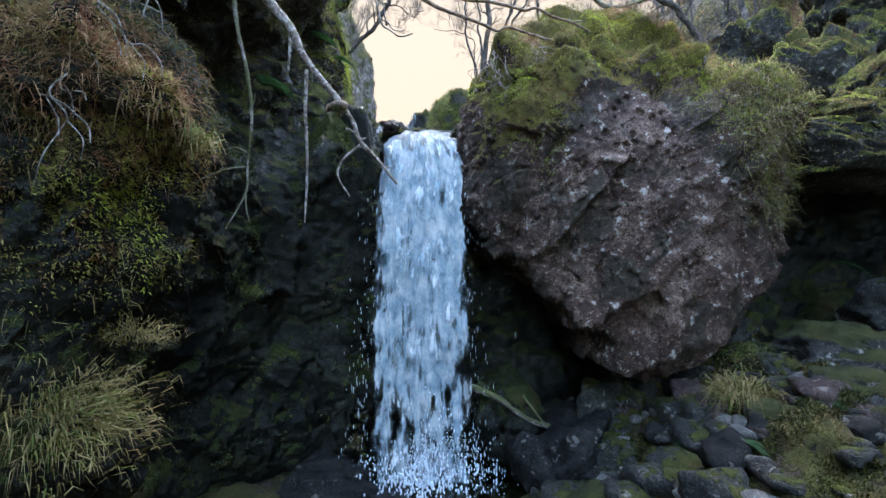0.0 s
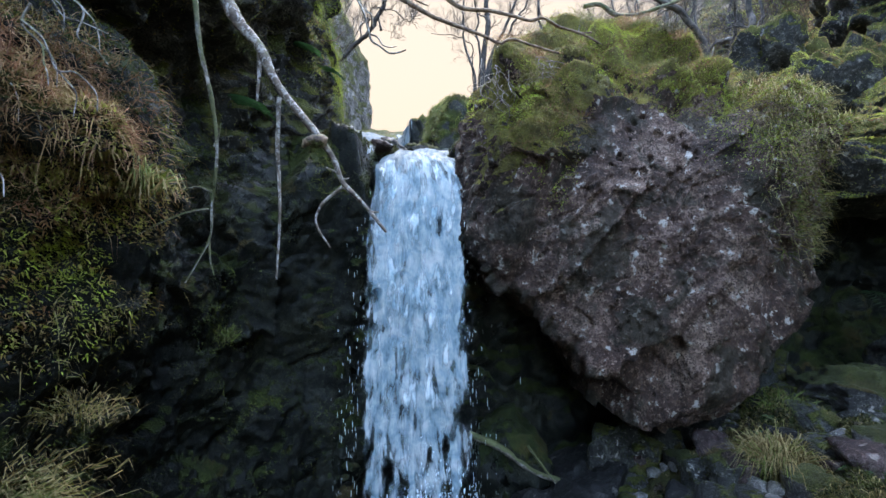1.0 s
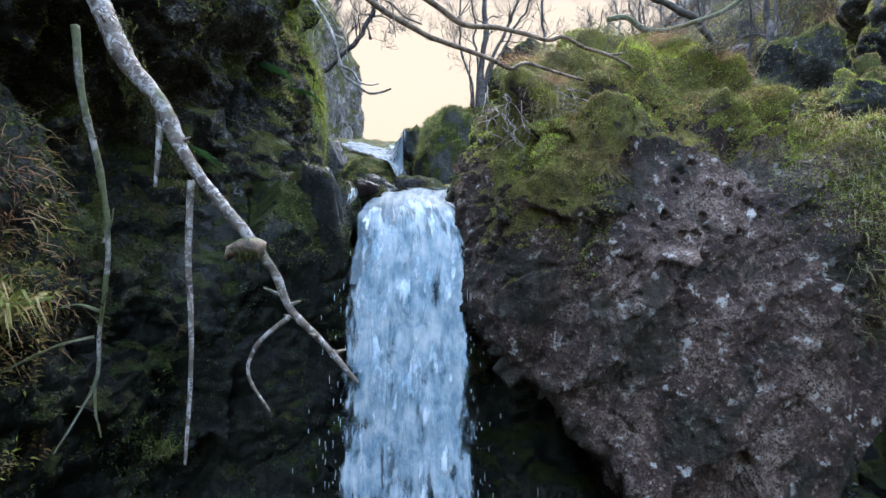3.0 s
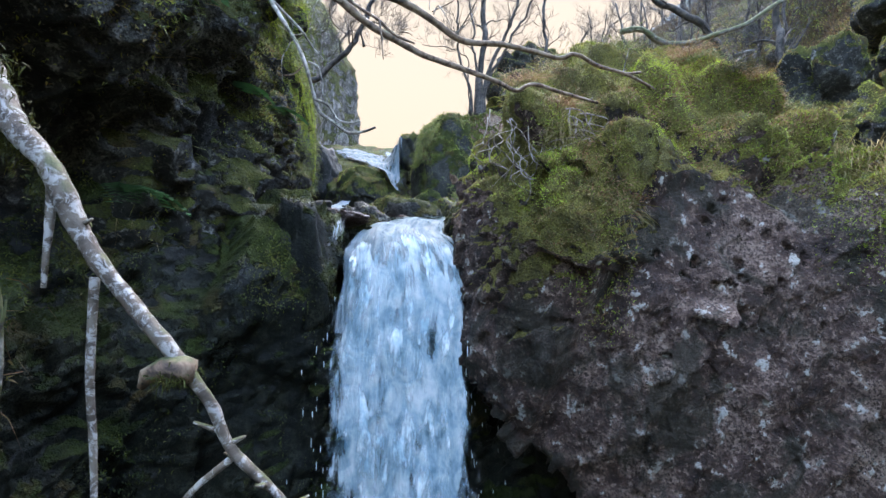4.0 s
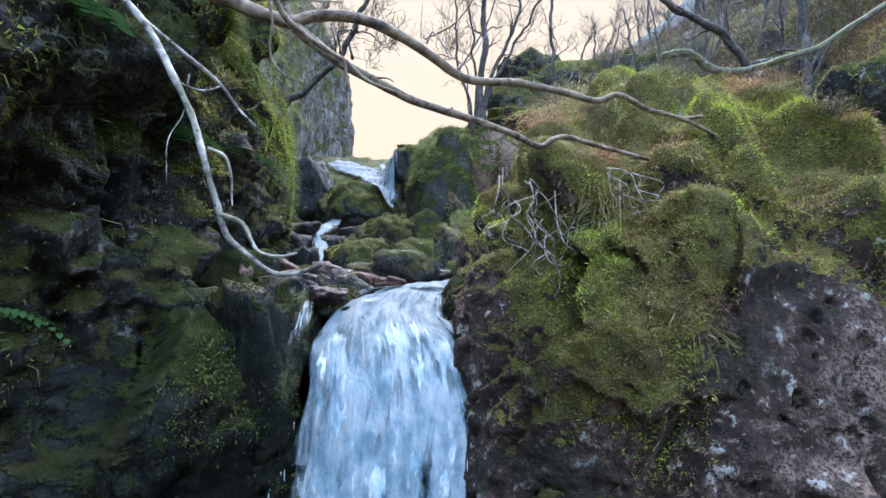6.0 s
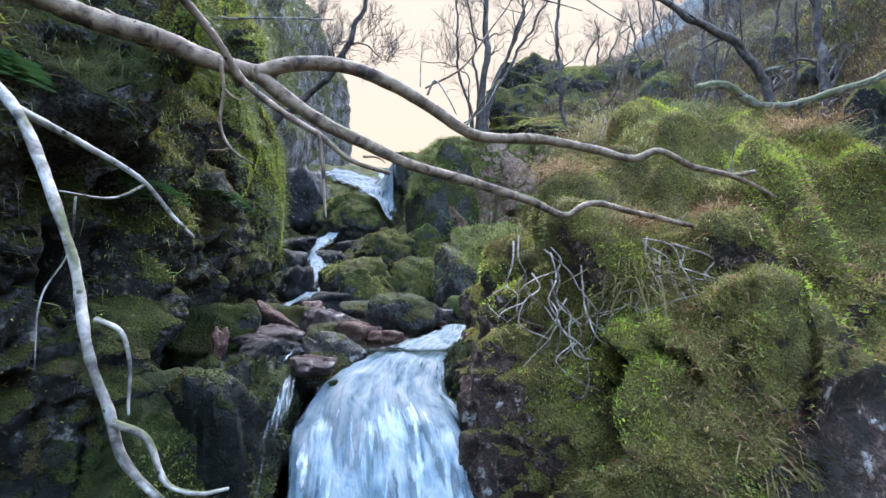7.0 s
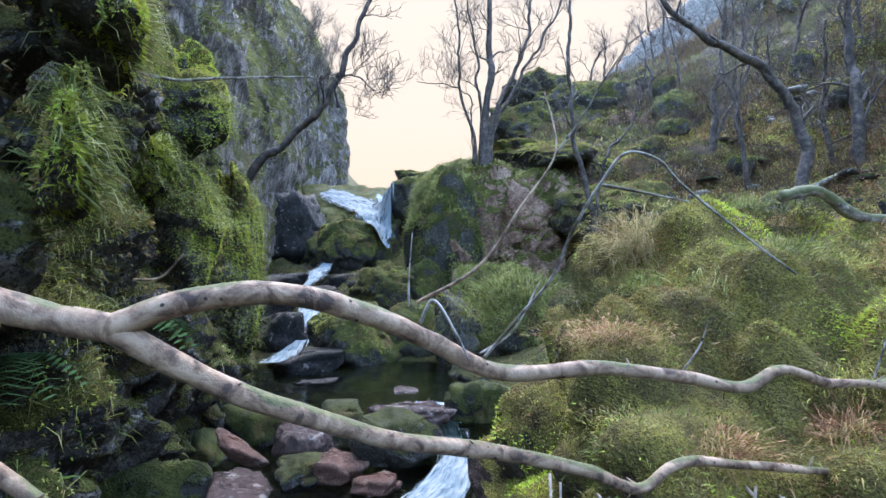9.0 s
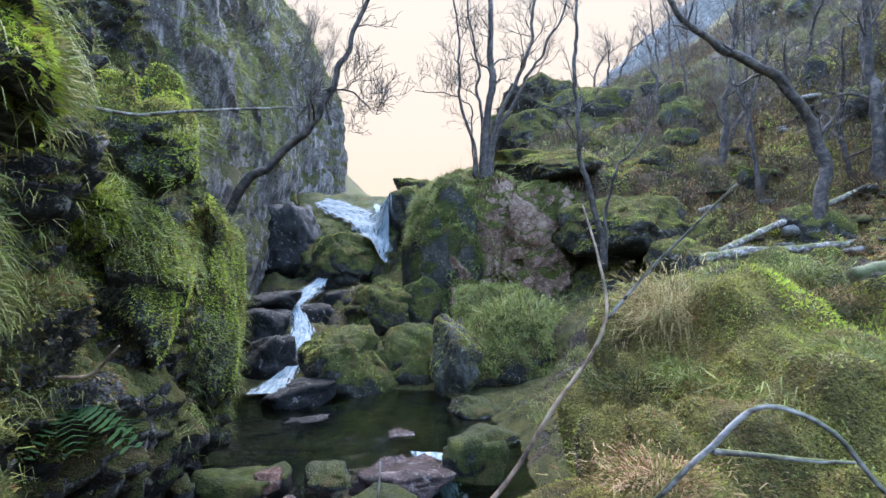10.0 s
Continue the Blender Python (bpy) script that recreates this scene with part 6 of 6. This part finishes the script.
HANGING_SIDE = (((-0.97, 3.35, 3.81), (-0.97, 3.35, 3.59), (-0.97, 3.36, 3.27), (-0.96, 3.37, 2.99), (-0.97, 3.38, 2.72)),
    ((-1.09, 3.33, 4.12), (-1.08, 3.32, 3.96), (-1.09, 3.32, 3.78)),
    ((-0.59, 3.40, 3.28), (-0.71, 3.40, 3.17), (-0.74, 3.40, 3.08), (-0.66, 3.40, 2.91)))
VINE_MAIN = ((-1.60, 3.55, 4.54), (-1.56, 3.56, 4.23), (-1.49, 3.60, 3.90), (-1.46, 3.62, 3.55), (-1.48, 3.62, 3.20), (-1.49, 3.62, 2.98), (-1.54, 3.60, 2.85), (-1.61, 3.57, 2.70))
VINE_SIDE = (((-1.50, 3.62, 3.18), (-1.60, 3.58, 3.15), (-1.72, 3.52, 3.09), (-1.86, 3.48, 3.00)),
    ((-1.49, 3.62, 2.98), (-1.47, 3.62, 2.81), (-1.45, 3.62, 2.75)),
    ((-1.48, 3.62, 3.29), (-1.55, 3.60, 3.32), (-1.65, 3.58, 3.30)),
    ((-1.48, 3.62, 3.59), (-1.43, 3.60, 3.68), (-1.43, 3.60, 3.74)))
WHITE_MAIN = ((-1.11, 4.38, 5.55), (-1.01, 4.35, 5.45), (-0.88, 4.34, 5.31), (-0.74, 4.29, 5.10), (-0.65, 4.24, 4.94), (-0.59, 4.20, 4.78), (-0.57, 4.22, 4.70), (-0.54, 4.22, 4.61), (-0.48, 4.20, 4.56), (-0.39, 4.20, 4.50), (-0.32, 4.20, 4.51), (-0.27, 4.20, 4.53))
WHITE_SIDE = (((-0.88, 4.34, 5.31), (-0.81, 4.46, 5.26), (-0.72, 4.56, 5.18), (-0.67, 4.59, 5.11), (-0.61, 4.60, 5.05)),
    ((-0.72, 4.56, 5.18), (-0.74, 4.50, 5.14), (-0.80, 4.38, 5.13)),
    ((-0.56, 4.22, 4.67), (-0.51, 4.22, 4.65), (-0.44, 4.20, 4.56), (-0.39, 4.20, 4.55), (-0.34, 4.20, 4.56)),
    ((-0.60, 4.22, 4.86), (-0.56, 4.22, 4.84), (-0.54, 4.22, 4.79), (-0.52, 4.20, 4.69)),
    ((-0.69, 4.28, 5.10), (-0.72, 4.30, 4.98), (-0.74, 4.28, 4.92), (-0.73, 4.25, 4.76)))
LOW_MAIN = ((-0.75, 4.40, 5.84), (-0.71, 4.48, 5.79), (-0.70, 4.56, 5.75), (-0.65, 4.63, 5.70), (-0.60, 4.68, 5.63), (-0.56, 4.75, 5.55), (-0.44, 4.76, 5.45), (-0.32, 4.77, 5.38), (-0.24, 4.81, 5.32), (-0.11, 4.86, 5.28))
LOW_SIDE = (((-0.32, 4.77, 5.38), (-0.31, 4.76, 5.31), (-0.30, 4.75, 5.21), (-0.29, 4.74, 5.12)),
    ((-0.61, 4.73, 5.60), (-0.60, 4.74, 5.51), (-0.61, 4.75, 5.41), (-0.58, 4.75, 5.34), (-0.51, 4.75, 5.28)),
    ((-0.60, 4.74, 5.51), (-0.56, 4.75, 5.48), (-0.50, 4.76, 5.52)),
    ((-0.19, 4.80, 5.32), (-0.14, 4.80, 5.31), (-0.12, 4.80, 5.30)))
LOG_TOP = ((1.85, 6.5, 6.25), (2.05, 6.5, 6.28), (2.26, 6.5, 6.15), (2.5, 6.48, 6.13), (2.78, 6.5, 6.22), (3.05, 6.45, 6.3), (3.33, 6.4, 6.47), (3.8, 6.3, 6.75), (4.4, 6.2, 7.0))
LOG_LOW = ((0.30, 5.75, 1.11), (0.63, 5.72, 0.97), (0.95, 5.68, 0.76), (1.39, 5.65, 0.61), (1.75, 5.60, 0.48), (2.37, 5.55, 0.47))
LOG_LOW2 = ((0.90, 5.60, 1.03), (1.10, 5.50, 0.77), (1.38, 5.40, 0.47), (1.65, 5.30, 0.22))
ARM = ((-2.73, 7.60, 7.46), (-2.11, 7.50, 7.35), (-1.88, 7.50, 7.31), (-1.47, 7.60, 7.35), (-0.89, 7.80, 7.45))
ARM2 = ((-1.50, 6.60, 5.84), (-1.38, 6.60, 5.85), (-1.25, 6.60, 5.97))
T1a = ((1.36, 15.90, 9.15), (1.46, 15.90, 10.33), (1.56, 15.90, 11.74), (1.53, 15.90, 13.17), (1.47, 15.90, 15.21))
T1b = ((1.15, 15.90, 9.22), (0.83, 15.90, 10.47), (0.79, 15.90, 11.87), (0.64, 15.90, 13.16), (0.48, 15.90, 14.61))
T1c = ((1.47, 15.90, 9.15), (2.03, 15.90, 10.89), (2.46, 15.90, 11.74), (2.67, 15.90, 13.18), (2.94, 15.90, 14.93))
T1d = ((1.53, 15.90, 9.15), (2.17, 15.90, 10.75), (2.81, 15.90, 11.89), (3.47, 15.90, 13.18), (3.99, 15.90, 14.36))
T1e = ((1.28, 15.90, 9.15), (1.25, 15.90, 11.03), (1.09, 15.90, 12.30), (0.92, 15.90, 14.03))
T1f = ((1.09, 15.90, 9.29), (0.75, 15.90, 10.72), (0.25, 15.90, 10.81), (-0.30, 15.90, 10.88))
T2a = ((2.93, 12.50, 6.94), (2.80, 12.50, 7.56), (2.61, 12.50, 8.33), (2.54, 12.50, 9.60), (2.62, 12.50, 11.11), (2.73, 12.50, 12.03))
T2b = ((2.97, 12.50, 6.98), (3.09, 12.50, 7.65), (3.30, 12.50, 8.23), (3.65, 12.50, 8.72), (3.99, 12.50, 9.91))
T3 = ((6.81, 13.00, 6.41), (7.00, 13.00, 7.22), (7.21, 13.00, 8.35), (7.06, 13.00, 9.03), (6.68, 13.00, 9.72), (5.87, 13.00, 10.31), (5.05, 13.00, 10.78), (4.64, 13.00, 11.21), (4.16, 13.00, 12.30))
T4 = ((8.72, 13.40, 7.48), (8.65, 13.40, 8.34), (8.61, 13.40, 10.00), (8.54, 13.40, 11.70), (8.48, 13.40, 13.10))
T5 = ((7.17, 16.00, 8.83), (7.35, 16.00, 10.38), (7.64, 16.00, 12.11), (7.89, 16.00, 14.17))
T5b = ((7.05, 16.00, 8.55), (7.54, 16.00, 9.95), (8.16, 16.00, 11.10), (8.70, 16.00, 12.99))
T6 = ((-2.83, 11.30, 7.05), (-2.53, 11.30, 7.65), (-2.18, 11.30, 7.96), (-1.79, 11.30, 8.28), (-1.48, 11.30, 8.75), (-1.24, 11.30, 9.33), (-1.04, 11.30, 9.84), (-0.84, 11.30, 10.35), (-0.76, 11.30, 10.87))
T6b = ((-1.36, 11.30, 9.00), (-1.08, 11.30, 9.00), (-0.79, 11.30, 8.75))
T7 = (((7.43, 24.00, 14.10), (7.54, 24.00, 15.43), (7.39, 24.00, 16.65)),
    ((9.60, 24.00, 14.71), (9.54, 24.00, 16.42), (9.37, 24.00, 18.15)),
    ((6.84, 24.00, 13.97), (7.12, 24.00, 15.43), (7.61, 24.00, 15.92)),
    ((7.91, 24.00, 14.22), (8.32, 24.00, 15.68), (9.31, 24.00, 16.67)))


def branch(name, main, sides, radius, material, label, group, seed, end=0.35, bend=0.012):
    """A bare branch: a tapering main stem with its side shoots, each a part."""
    ob = empty(name, main[0], label, "branch", group)
    n = 14 * len(main)
    C = curve(main, n, bend, seed)
    t = np.linspace(0, 1, n)
    r = radius * (1 - (1 - end) * t) * (1 + 0.16 * fbm(C, 9, 2, seed) + 0.14 * fbm(C, 34, 2, seed + 7))
    V, Q, T = tube(C, r, 10, seed, 0.12)
    piece("stem", V, [Q, T], material, ob)
    for i, (pts, f) in enumerate(sides):
        m = 10 * len(pts)
        C = curve(pts, m, bend, seed + i + 1)
        V, Q, T = tube(C, radius * f * np.linspace(1, 0.4, m), 8, seed + i, 0.12)
        piece("side_shoot", V, [Q, T], material, ob)
    return ob


def stubs(ob, main, radius, count, material, seed):
    """Broken-off shoots standing out from a stem."""
    rng = np.random.default_rng(seed)
    C = curve(main, 14 * len(main), 0.0, seed)
    for i in range(count):
        k = int(rng.integers(3, len(C) - 4))
        d = rng.normal(size=3)
        d[2] = abs(d[2]) * 0.6
        d /= np.linalg.norm(d)
        L = rng.uniform(1.2, 3.2) * radius
        V, Q, T = tube(np.array([C[k], C[k] + d * (radius * 0.7 + 0.4 * L), C[k] + d * (radius * 0.7 + L)]), np.array((0.45, 0.3, 0.16)) * radius, 6, seed + i, 0.1)
        piece("stub", V, [Q, T], material, ob)


OVER = "bare branches hanging over the fall"
fork = branch("forked_branch", BRANCH_STEM, [], 0.04, pale_bark, "pale forked branch reaching across the stream", OVER, 301, 0.8, 0.008)
for nm, pts, r0, r1 in (("limb", BRANCH_UPPER, 0.031, 0.008), ("limb", BRANCH_LOWER, 0.028, 0.010), ("side_shoot", BRANCH_STUB, 0.012, 0.010)):
    m = 12 * len(pts)
    C = curve(pts, m, 0.006, 302)
    V, Q, T = tube(C, np.linspace(r0, r1, m) * (1 + 0.08 * fbm(C, 9, 2, 303)), 10, 304, 0.12)
    piece(nm, V, [Q, T], pale_bark, fork)
for i, pts in enumerate(SHOOTS):
    m = 10 * len(pts)
    r0 = (0.005, 0.005, 0.004, 0.003, 0.0035, 0.005, 0.0042, 0.0035, 0.0035)[i]
    V, Q, T = tube(curve(pts, m, 0.01, 310 + i), np.linspace(r0, r0 * 0.45, m), 7, i, 0.1)
    piece("side_shoot", V, [Q, T], grey_bark if i else pale_bark, fork)
rng = np.random.default_rng(39)
hang = branch("branch", HANGING_MAIN, [(p, f) for p, f in zip(HANGING_SIDE, (0.34, 0.4, 0.27))], 0.043, lichen_bark, "brown lichened branch hanging before the dark wall", OVER, 321, 0.2, 0.018)
V, Q, T = tube(np.array(((-0.68, 3.36, 3.54), (-0.71, 3.35, 3.545), (-0.76, 3.34, 3.55), (-0.80, 3.33, 3.53), (-0.815, 3.33, 3.50))), np.array((0.03, 0.036, 0.031, 0.026, 0.012)), 10, 322, 0.3)
piece("knot", V, [Q, T], pale_bark, hang, "pale tan broken knot")
vine = branch("branch", VINE_MAIN, [(p, 0.45) for p in VINE_SIDE], 0.017, mossy_bark, "thin mossy branch dangling before the dark wall", OVER, 331, 0.3)
branch("branch", WHITE_MAIN, [(p, f) for p, f in zip(WHITE_SIDE, (0.75, 0.35, 0.6, 0.4, 0.2))], 0.0135, white_bark, "whitish crooked branch hanging by the mossy wall", OVER, 341, 0.5)
branch("branch", LOW_MAIN, [(p, f) for p, f in zip(LOW_SIDE, (0.5, 0.45, 0.3, 0.3))], 0.015, pale_bark, "slender brown branch slanting over the stream", OVER, 351, 0.45)
branch("branch", ARM, [], 0.016, grey_bark, "thin pale branch reaching out from the mossy wall", OVER, 363, 0.4, 0.03)
branch("branch", ARM2, [], 0.008, pale_bark, "small bare broken shoot on the mossy wall", OVER, 364, 0.7)
branch("fallen_log", LOG_TOP, [], 0.03, mossy_bark, "mossy dead limb lying over the boulder's crest", "dead wood", 371, 0.6, 0.03)
branch("fallen_log", LOG_LOW, [(LOG_LOW2, 0.35)], 0.04, mossy_bark, "wet dead limb lying at the foot of the boulder", "dead wood", 372, 0.6)
stubs(hang, HANGING_MAIN, 0.024, 12, lichen_bark, 381)
stubs(vine, VINE_MAIN, 0.011, 10, mossy_bark, 382)
stubs(fork, BRANCH_STEM, 0.03, 4, pale_bark, 383)
stubs(fork, BRANCH_UPPER, 0.015, 8, pale_bark, 384)
stubs(fork, BRANCH_LOWER, 0.014, 7, pale_bark, 385)
# moss on the hanging branches
def moss_clump(parent, at, spread, count, length, droop=1.2):
    V, F = blades(np.asarray(at) + rng.normal(0, 1, (count, 3)) * np.asarray(spread), rng.normal(0, 1, (count, 3)) * 0.6, rng, length, 0.004, droop, 0.0, 0.5)
    piece("moss_clump", V, F, dim_moss, parent, "yellow-green beard of moss", kind="stuff")


moss_clump(hang, (-0.74, 3.34, 3.53), (0.025, 0.02, 0.012), 500, 0.035)
for p, k in (((-1.27, 3.34, 4.38), 500), ((-1.2, 3.34, 4.22), 500), ((-1.11, 3.33, 4.08), 350), ((-1.02, 3.34, 3.9), 200)):
    moss_clump(hang, p, (0.022, 0.018, 0.045), k, 0.03, 1.8)
for p in ((-1.55, 3.57, 4.1), (-1.5, 3.6, 3.75), (-1.47, 3.62, 3.3)):
    moss_clump(vine, p, (0.012, 0.012, 0.07), 160, 0.03, 1.2)
# fallen trunk and sticks on the hillside
for a, b, r in (((5.2, 13.0, 6.75), (8.4, 13.6, 8.0), 0.07), ((4.6, 12.6, 6.6), (7.5, 12.4, 6.9), 0.09), ((5.6, 11.0, 6.25), (8.2, 10.6, 6.7), 0.11)):
    a, b = np.array(a), np.array(b)
    branch("fallen_log", [a, a * 0.66 + b * 0.34 + 0.05, a * 0.33 + b * 0.67, b], [], r, grey_bark, "pale dead trunk fallen across the hillside", "dead wood", int(r * 1000), 0.7, 0.05)

# dead roots and stems dangling over the boulder's shoulder
rng = np.random.default_rng(41)
for i in range(26):
    x = rng.uniform(0.38, 1.25)
    p = np.array((x, 5.62 + 0.45 * max(0, 0.7 - x) + rng.normal(0, 0.05), rng.uniform(4.75, 5.2)))
    pts = [p]
    for k in range(5):
        p = p + np.array((rng.normal(0.02, 0.07), -0.05 + rng.normal(0, 0.03) + 0.02 * k, -rng.uniform(0.02, 0.15)))
        pts.append(p)
    side = [pts[2], pts[2] + np.array((rng.normal(0, 0.12), -0.04, -0.06)), pts[2] + np.array((rng.normal(0, 0.2), -0.05, -0.2))]
    branch("dead_stem", pts, [(side, 0.7)], 0.005, root_bark, "thin dead root dangling over the boulder's shoulder", "dangling roots", 400 + i, 0.5, 0.03)
# bare twigs in the dead bracken
for i in range(12):
    p = np.array((rng.uniform(-2.75, -2.0), rng.uniform(2.5, 3.1), rng.uniform(3.3, 4.5)))
    pts = [p]
    a = rng.uniform(-2.6, -0.5)
    for k in range(5):
        p = p + np.array((0.11 * math.cos(a) + rng.normal(0, 0.04), rng.normal(0, 0.03), 0.11 * math.sin(a) + rng.normal(0, 0.03)))
        pts.append(p)
    branch("twig", pts, [([pts[2], pts[2] + np.array((0.1, -0.03, -0.12)), pts[2] + np.array((0.12, -0.04, -0.25))], 0.7)], 0.007, grey_bark, "bare crooked twig among dead bracken", "twigs on the wall", 440 + i, 0.4, 0.03)


def limbs(C, r, rng, level, out, reach, upward=0.6):
    """Grow side branches from a stem's upper part, each with finer ones."""
    n = len(C)
    count = int(rng.integers(8, 11)) if level == 0 else int(rng.integers(4, 6))
    for i in range(count):
        f = rng.uniform(0.3 if level == 0 else 0.2, 0.97)
        k = min(n - 2, int(f * (n - 1)))
        along = C[k + 1] - C[k]
        along = along / (np.linalg.norm(along) + 1e-9)
        d = rng.normal(size=3)
        d = d - along * (d @ along)
        d = d / (np.linalg.norm(d) + 1e-9)
        d = along * rng.uniform(0.4, 0.9) + d * 0.8 + np.array((0, 0, upward * rng.uniform(0.2, 1.2)))
        d = d / np.linalg.norm(d)
        L = reach * rng.uniform(0.5, 1.1) * (1.05 - 0.5 * f)
        m = 9 if level < 2 else 6
        p, pts = C[k].copy(), [C[k].copy()]
        for s in range(m):
            d = d + rng.normal(0, 0.24, 3) + np.array((0, 0, 0.07))
            d = d / np.linalg.norm(d)
            p = p + d * L / m
            pts.append(p)
        rr = max(r[k] * (0.38 if level == 0 else 0.42), 0.004)
        Q = np.array(pts)
        rad = np.linspace(rr, max(rr * 0.25, 0.003), len(Q))
        out.append((level, tube(Q, rad, (6, 5, 3)[min(level, 2)])))
        if level < 2:
            limbs(Q, rad, rng, level + 1, out, reach * 0.62, upward)


def tree(stems, radii, seed, label, reach=1.6, group="bare trees of the gorge", material=None):
    """A bare tree: crooked tapering stems, limbs and a crown of twigs."""
    rng = np.random.default_rng(seed)
    ob = empty("bare_tree", stems[0][0], label, "tree", group)
    out = []
    for i, (pts, r0) in enumerate(zip(stems, radii)):
        n = 10 * len(pts)
        C = curve([(pts[0][0], pts[0][1], pts[0][2] - 0.5), *pts], n, 0.12, seed + i)
        r = r0 * np.linspace(0.9, 0.3, n) * (1 + 0.12 * fbm(C, 3, 3, seed))
        r[:5] *= np.linspace(1.45, 1, 5)
        V, Q, T = tube(C, r, 9, seed, 0.15)
        piece("trunk", V, [Q, T], material or dark_bark, ob)
        limbs(C, r, rng, 0, out, reach)
    for t in [t for level, t in out if level == 0]:
        piece("limb", t[0], [t[1], t[2]], material or dark_bark, ob)
    V, F = joined([t for level, t in out if level > 0])
    piece("crown", V, F, twig_bark, ob, "mesh of fine dark twigs")


tree((T1a, T1b, T1c, T1d, T1e, T1f), (0.12, 0.05, 0.075, 0.06, 0.05, 0.03), 501, "many-stemmed bare tree on the skyline above the stream", 1.45)
tree((T2a, T2b), (0.06, 0.035), 502, "slender bare tree among mossy rocks", 0.9)
tree((T3,), (0.15,), 503, "crooked bare tree arching over the hillside", 1.5)
tree((T4,), (0.15,), 504, "stout bare tree on the hillside", 1.6)
tree((T5, T5b), (0.10, 0.08), 505, "bare tree high on the hillside", 1.5)
tree((T6, T6b), (0.085, 0.025), 506, "bare tree leaning out from the mossy cliff", 1.1)
for i, pts in enumerate(T7):
    tree((pts,), (0.07,), 510 + i, "small bare tree on the far skyline", 1.4, "far bare trees")
rng = np.random.default_rng(53)
for i in range(22):
    y = rng.uniform(14, 30)
    x = rng.uniform(0.42, 0.95) * (y - 4.5) + 1.0
    z = ground_at(x, y) - 0.2
    h = rng.uniform(2.5, 4.5)
    lean = rng.normal(0, 0.5, 2)
    tree((((x, y, z), (x + lean[0] * 0.3, y, z + h * 0.35), (x + lean[0] * 0.5, y + lean[1] * 0.4, z + h * 0.7), (x + lean[0], y + lean[1], z + h)),), (rng.uniform(0.05, 0.09),), 520 + i,
         "thin bare birch on the rocky hillside", 1.5, "bare birches of the hillside", dark_bark)
for i in range(9):
    y = rng.uniform(11.5, 24)
    x = -3.6 - 0.06 * (y - 11) + rng.normal(0, 0.2)
    z = 8.5 + 0.38 * (y - 11) + rng.uniform(0, 1.5)
    tree((((x - 0.5, y, z), (x + 0.0, y - 0.2, z + 0.4), (x + 0.35, y - 0.4, z + 1.0), (x + 0.6, y - 0.5, z + 1.7)),), (0.035,), 540 + i, "scrubby bare bush clinging to the cliff", 1.0, "cliff bushes", grey_bark)
